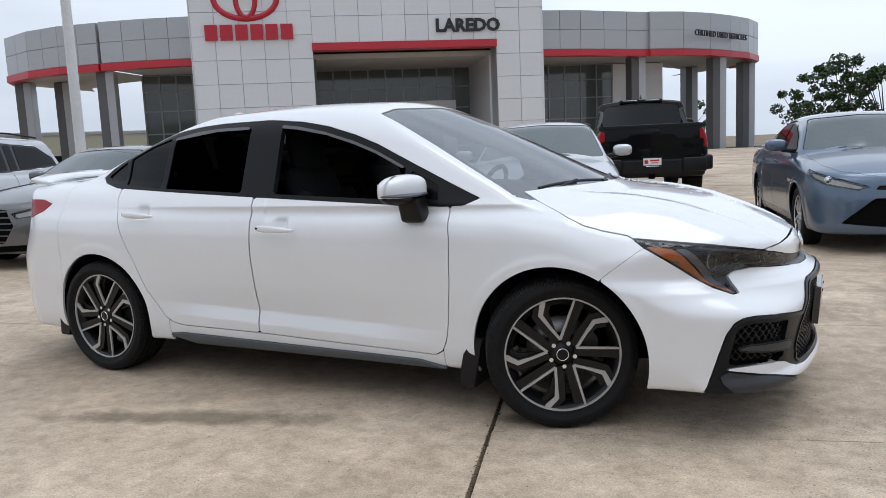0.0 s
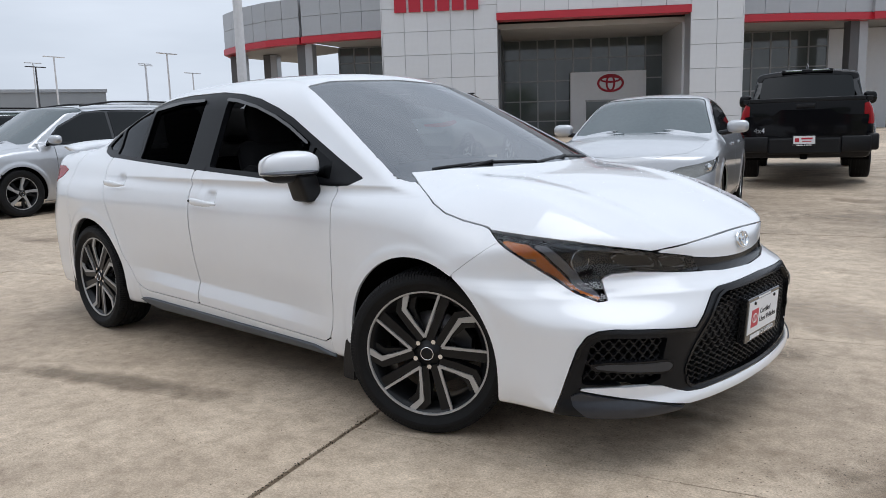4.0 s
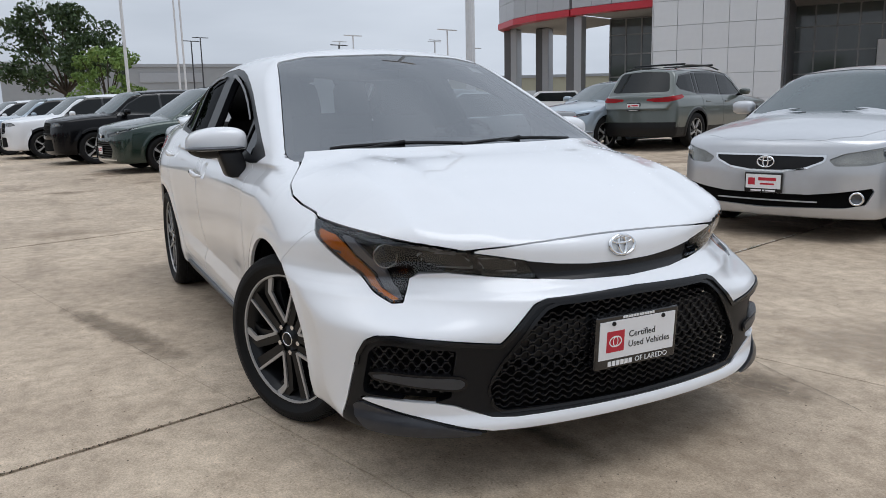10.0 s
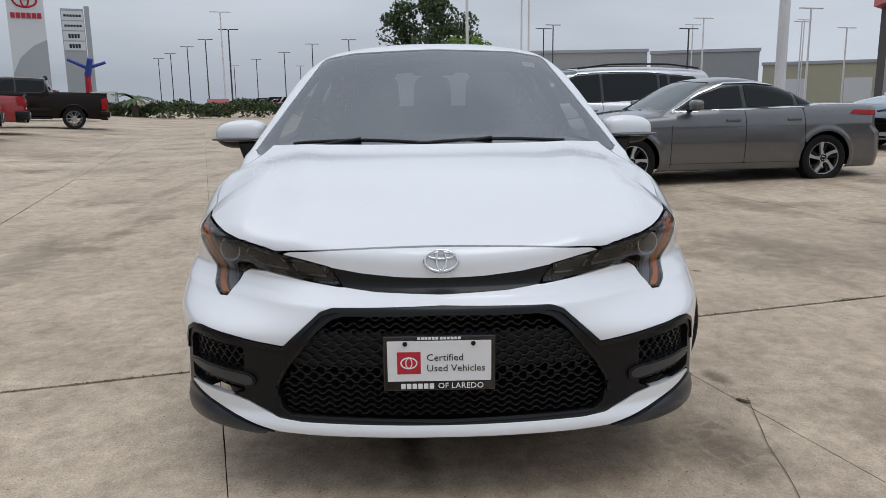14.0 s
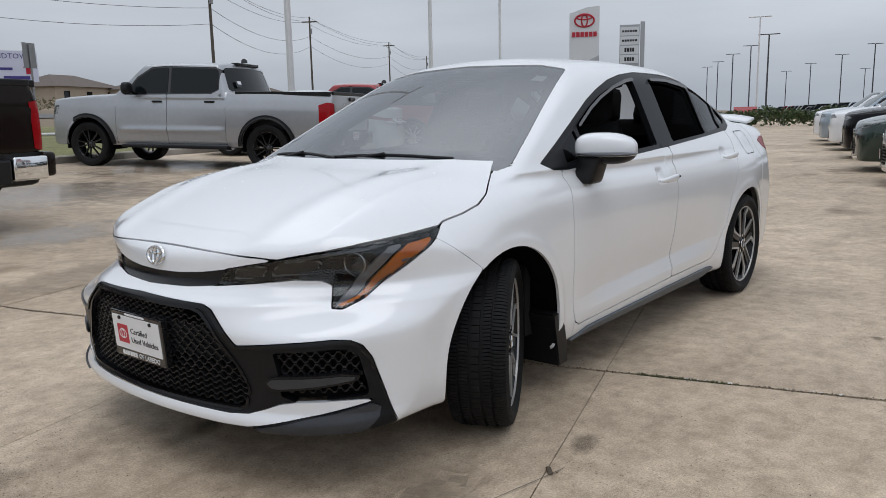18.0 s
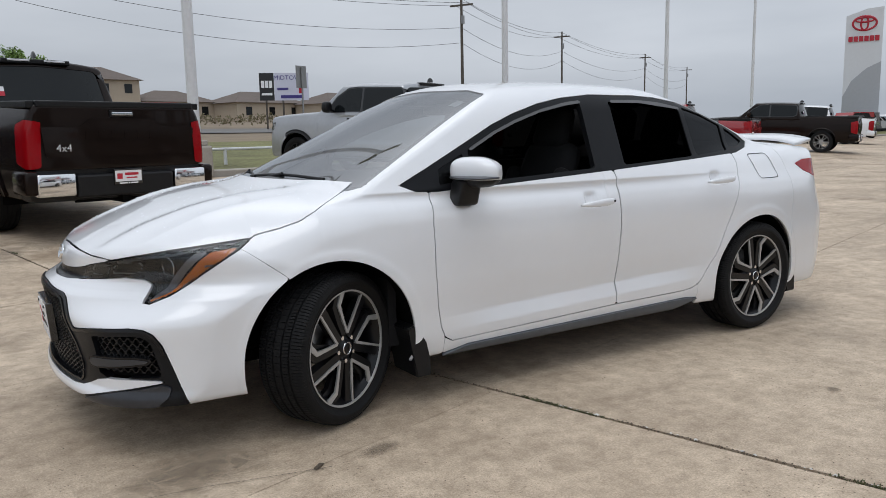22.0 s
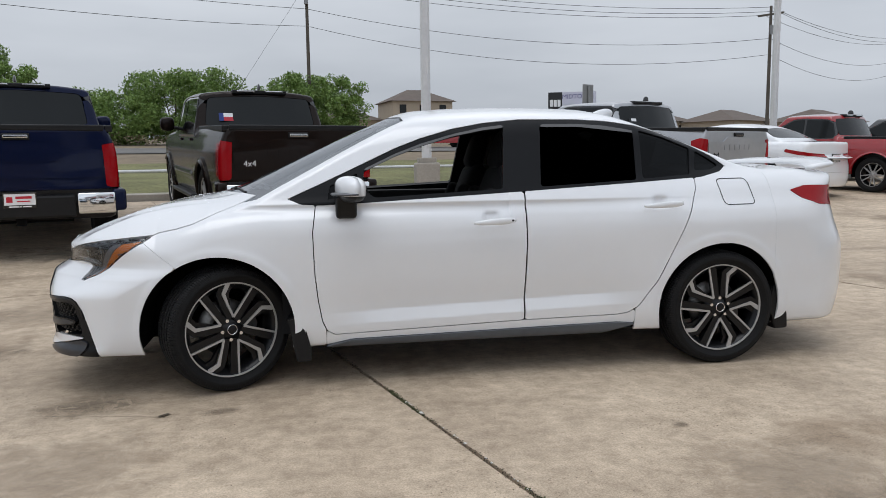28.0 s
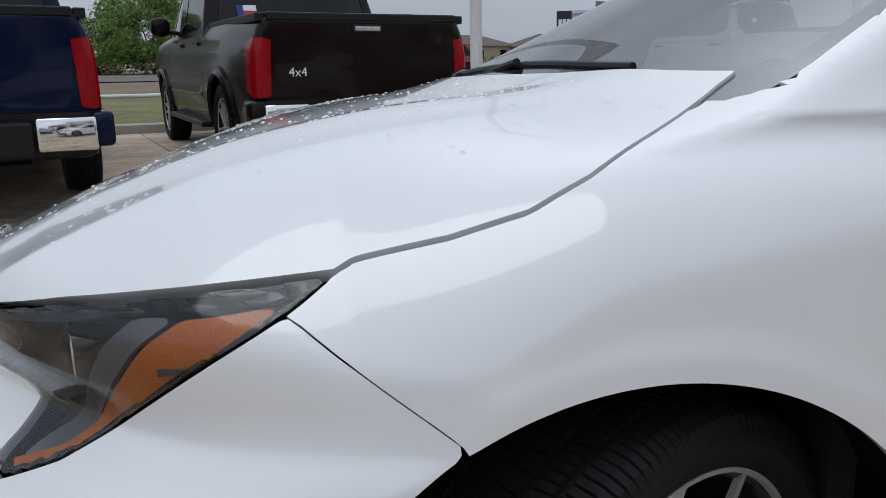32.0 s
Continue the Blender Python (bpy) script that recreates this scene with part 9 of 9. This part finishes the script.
def house(x, y, w, d, wall, roof_h, yaw, label):
    z = ground_z(x, y) - 0.2
    th = thing("house", pose(x, y, z, 0, 0, yaw), label, "house")
    bm = bmesh.new()
    box(bm, (-w / 2, -d / 2, 0), (w / 2, d / 2, wall))
    wl_ = part("wall", bm, M["stucco"], th, "pale stucco wall")
    e = 0.5
    v = [(-w / 2 - e, -d / 2 - e, wall), (w / 2 + e, -d / 2 - e, wall), (w / 2 + e, d / 2 + e, wall), (-w / 2 - e, d / 2 + e, wall), (-w / 2 + d * 0.42, 0, wall + roof_h), (w / 2 - d * 0.42, 0, wall + roof_h)]
    mesh_object("roof", v, [(0, 1, 5, 4), (1, 2, 5), (2, 3, 4, 5), (3, 0, 4), (3, 2, 1, 0)], M["shingle"], th, "brown hipped roof", smooth=False)
    for k in range(3):
        for zz in ((1.0,) if wall < 4 else (1.0, 3.8)):
            for sy in (-1, 1):
                bm = bmesh.new()
                u = -w / 2 + w * (k + 0.5) / 3
                box(bm, (u - 0.5, sy * d / 2 - 0.04, zz), (u + 0.5, sy * d / 2 + 0.04, zz + 1.2))
                wd = part("window", bm, M["dark_glass"], th, "dark window")
    return th


house(-16.0, -109.5, 9.0, 8, 2.9 + 2.6, 1.9, 10, "two-storey tan house with a brown hipped roof")
for k, (x, y, w) in enumerate(((-26, -113, 11), (-38, -110, 12), (-50, -106, 12), (-5, -112, 10), (-62, -102, 11), (-74, -98, 12), (-21.5, -119, 9))):
    house(x, y, w, 9, 2.8, 1.8, 12 + 4 * k, "single-storey tan house with a brown hipped roof")


def low_building(x0, y0, x1, y1, h, mat, label, doors=0, sign=False):
    d = Vector((x1 - x0, y1 - y0, 0))
    th = thing("low_building", pose(x0, y0, 0, 0, 0, math.degrees(math.atan2(d.y, d.x))), label, "building")
    L = d.length
    bm = bmesh.new()
    box(bm, (0, -18, -0.5), (L, 0, h))
    part("wall", bm, mat, th)
    bm = bmesh.new()
    box(bm, (-0.15, -18.1, h), (L + 0.15, 0.12, h + 0.35))
    part("parapet", bm, M["panel_gray"], th, "gray parapet")
    for k in range(doors):
        u = L * (k + 0.5) / doors
        bm = bmesh.new()
        box(bm, (u - 1.4, 0.02, 0), (u + 1.4, 0.08, 3.0))
        part("door", bm, M["panel_white"], th, "pale roller door")
    if sign:
        bm = bmesh.new()
        box(bm, (L - 8.5, 0.03, h - 1.8), (L - 1.5, 0.10, h - 0.7))
        part("sign_board", bm, M["panel_gray"], th, "gray service sign board")
    return th


low_building(-93.5, 27.0, -95.5, 7.0, 6.6, M["bld_gray"], "low gray service building", 2, True)
low_building(-97, 6.5, -99, -6, 7.0, M["bld_gray"], "low gray workshop building", 2)
low_building(-89.0, 39.0, -93.3, 27.4, 6.3, M["bld_gray"], "low gray block building")
low_building(-70.0, 75.0, -89.0, 39.5, 4.6, M["bld_tan"], "low tan metal building with roller doors", 6)

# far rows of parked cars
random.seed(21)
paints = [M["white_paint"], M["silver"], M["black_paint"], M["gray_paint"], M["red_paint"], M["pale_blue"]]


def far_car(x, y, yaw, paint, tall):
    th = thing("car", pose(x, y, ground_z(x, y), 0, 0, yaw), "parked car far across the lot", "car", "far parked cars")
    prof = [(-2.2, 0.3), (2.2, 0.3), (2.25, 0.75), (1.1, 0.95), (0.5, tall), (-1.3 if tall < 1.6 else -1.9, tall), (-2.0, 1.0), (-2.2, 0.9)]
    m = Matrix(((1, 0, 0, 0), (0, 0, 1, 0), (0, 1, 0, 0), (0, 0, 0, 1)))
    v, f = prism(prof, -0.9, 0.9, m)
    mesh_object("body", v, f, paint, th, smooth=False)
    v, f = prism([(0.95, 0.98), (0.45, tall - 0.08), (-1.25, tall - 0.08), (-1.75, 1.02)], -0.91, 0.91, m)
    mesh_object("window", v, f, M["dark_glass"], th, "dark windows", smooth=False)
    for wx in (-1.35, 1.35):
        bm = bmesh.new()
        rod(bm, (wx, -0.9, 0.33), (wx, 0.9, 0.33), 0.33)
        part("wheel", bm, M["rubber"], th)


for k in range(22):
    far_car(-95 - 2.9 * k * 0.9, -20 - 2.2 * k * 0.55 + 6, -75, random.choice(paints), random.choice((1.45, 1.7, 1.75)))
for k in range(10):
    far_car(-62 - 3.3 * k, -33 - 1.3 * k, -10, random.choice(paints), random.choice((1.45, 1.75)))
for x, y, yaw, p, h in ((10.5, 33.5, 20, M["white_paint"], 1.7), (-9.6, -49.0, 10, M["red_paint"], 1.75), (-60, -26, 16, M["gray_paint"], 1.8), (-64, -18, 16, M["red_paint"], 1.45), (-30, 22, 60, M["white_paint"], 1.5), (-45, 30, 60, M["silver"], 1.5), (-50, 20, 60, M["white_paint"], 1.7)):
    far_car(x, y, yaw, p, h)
# inflatable tube figure by the far lot: plain tapered tubes
tube = thing("inflatable_tube", pose(-84, -37.5, 0), "red and blue inflatable advertising tube", "inflatable")
M["tube_blue"] = material("tube_blue", (0.03, 0.06, 0.30), 0.6, vary=0.1)
for nm, a, b, r, mt in (("body_tube", (0, 0, 0), (0.6, 0.3, 4.2), 0.38, M["sign_red"]), ("upper_tube", (0.6, 0.3, 4.2), (1.0, 0.9, 6.0), 0.36, M["tube_blue"]), ("arm_tube", (0.7, 0.4, 5.0), (1.6, -1.3, 5.9), 0.2, M["tube_blue"]), ("arm_tube", (0.7, 0.4, 5.0), (0.2, 2.2, 5.6), 0.2, M["tube_blue"])):
    bm = bmesh.new()
    rod(bm, a, b, r, r * 0.8)
    part(nm, bm, mt, tube)

# ---- concrete slabs of the lot ----
SL = [-11.1, -7.0, -2.85, -0.87, 1.05, 5.0, 8.95, 12.9, 16.8, 20.7, 24.6, 28.5, 34.0, 42.0, 50.0]
TL = [-0.51 + 4.85 * k for k in range(-20, 8)]
pave = thing("pavement", None, "worn tan concrete slabs with dark joints", "pavement", kind="structure")
rng = np.random.default_rng(3)
for i in range(len(SL) - 1):
    for j in range(len(TL) - 1):
        s0, s1, t0, t1 = SL[i], SL[i + 1], TL[j], TL[j + 1]
        near = abs(s0) < 9 and abs(t0) < 12
        g_t0 = 0.0075 if abs(t0 + 0.51) < 0.01 else 0.005
        g_t1 = 0.0075 if abs(t1 + 0.51) < 0.01 else 0.005
        thin = {-0.87: 0.0013, 1.05: 0.0012}
        g_s0, g_s1 = thin.get(s0, 0.005), thin.get(s1, 0.005)
        n = 36 if near else 4
        ss, tt = np.linspace(s0 + g_s0, s1 - g_s1, 8 if near else 5), np.linspace(t0 + g_t0, t1 - g_t1, n)
        lift = rng.uniform(-0.0015, 0.0015)
        S, T = np.meshgrid(ss, tt, indexing="ij")
        if near:
            jit = rng.normal(size=S.shape) * 0.0022
            T[:, 0] += np.abs(jit[:, 0]); T[:, -1] -= np.abs(jit[:, -1])
            S[0] += np.abs(jit[0]) * (0.4 if g_s0 < 0.004 else 1.0); S[-1] -= np.abs(jit[-1]) * (0.4 if g_s1 < 0.004 else 1.0)
        a, b = S.shape
        verts = [tuple(lot(S[p, q], T[p, q], ground_s(S[p, q]) + lift)) for p in range(a) for q in range(b)]
        faces = [(p * b + q, (p + 1) * b + q, (p + 1) * b + q + 1, p * b + q + 1) for p in range(a - 1) for q in range(b - 1)]
        rim = [q for q in range(b)] + [p * b + b - 1 for p in range(1, a)] + [(a - 1) * b + q for q in range(b - 2, -1, -1)] + [p * b for p in range(a - 2, 0, -1)]
        o = len(verts)
        verts += [(verts[k][0], verts[k][1], verts[k][2] - 0.05) for k in rim]
        m_ = len(rim)
        faces += [(rim[k], rim[(k + 1) % m_], o + (k + 1) % m_, o + k) for k in range(m_)]
        mesh_object("slab", verts, faces, M["concrete"], pave, smooth=False)
# a short crack that runs out from the joint
for k, pts in enumerate((((1.10, 0.52), (1.035, 0.64), (1.00, 0.70), (0.95, 0.79), (0.885, 0.90), (0.81, 1.07), (0.765, 1.16), (0.71, 1.26)),)):
    bm = bmesh.new()
    for (s0, t0), (s1, t1) in zip(pts, pts[1:]):
        d = Vector((s1 - s0, t1 - t0)).normalized() * 0.0013
        q = [lot(s0 - d.y, t0 + d.x, 0.0042), lot(s1 - d.y, t1 + d.x, 0.0042), lot(s1 + d.y, t1 - d.x, 0.0042), lot(s0 + d.y, t0 - d.x, 0.0042)]
        bm.faces.new([bm.verts.new(x) for x in q])
    tagged(part("crack", bm, M["joint"], None), "thin dark crack in the concrete", "crack", kind="structure")
# grit along the joint and loose crumbs on the slabs
M["grit"] = material("dark_grit", (0.085, 0.065, 0.045), 0.9, vary=0.4, scale=40)
M["chip"] = material("pale_chip", (0.62, 0.60, 0.56), 0.8, vary=0.1)
rng = np.random.default_rng(17)


def crumbs(name, places, lo, hi, mat, label):
    pieces = []
    for s_, t_ in places:
        c = lot(s_, t_, ground_s(s_) + 0.002)
        a, r = rng.uniform(0, 6.28), rng.uniform(lo, hi)
        w = r * rng.uniform(0.4, 0.9)
        u, q = Vector((math.cos(a), math.sin(a), 0)), Vector((-math.sin(a), math.cos(a), 0))
        pieces.append(([c - u * r, c + q * w, c + u * r, c - q * w, c + Vector((0, 0, r * 0.6))], [(0, 1, 4), (1, 2, 4), (2, 3, 4), (3, 0, 4)]))
    v, f = joined(pieces)
    tagged(mesh_object(name, v, f, mat, None, smooth=False), label, "debris", kind="stuff")


crumbs("grit", [(rng.uniform(-5, 5), -0.51 + rng.normal() * 0.009) for _ in range(1500)], 0.002, 0.006, M["grit"], "brown grit and dry bits lying along the concrete joint")
crumbs("crumbs", [(rng.normal() * 2.6, rng.normal() * 2.4) for _ in range(1600)], 0.0012, 0.0042, M["grit"], "small dark crumbs scattered over the concrete")
crumbs("chips", [(rng.uniform(1.4, 4.5), -0.518 + rng.normal() * 0.002) for _ in range(60)], 0.004, 0.014, M["chip"], "pale chipped bits along the edge of the joint")
bm = bmesh.new()
box(bm, (-0.030, -0.011, 0.0), (0.030, 0.011, 0.006), bevel=0.004, taper=0.6)
ob = part("dead_leaf", bm, M["grit"], None)
ob.matrix_world = Matrix.Translation(lot(1.06, 0.55, 0.003)) @ Matrix.Rotation(radians(40), 4, "Z")
tagged(ob, "small dark dry leaf lying on the concrete", "leaf")
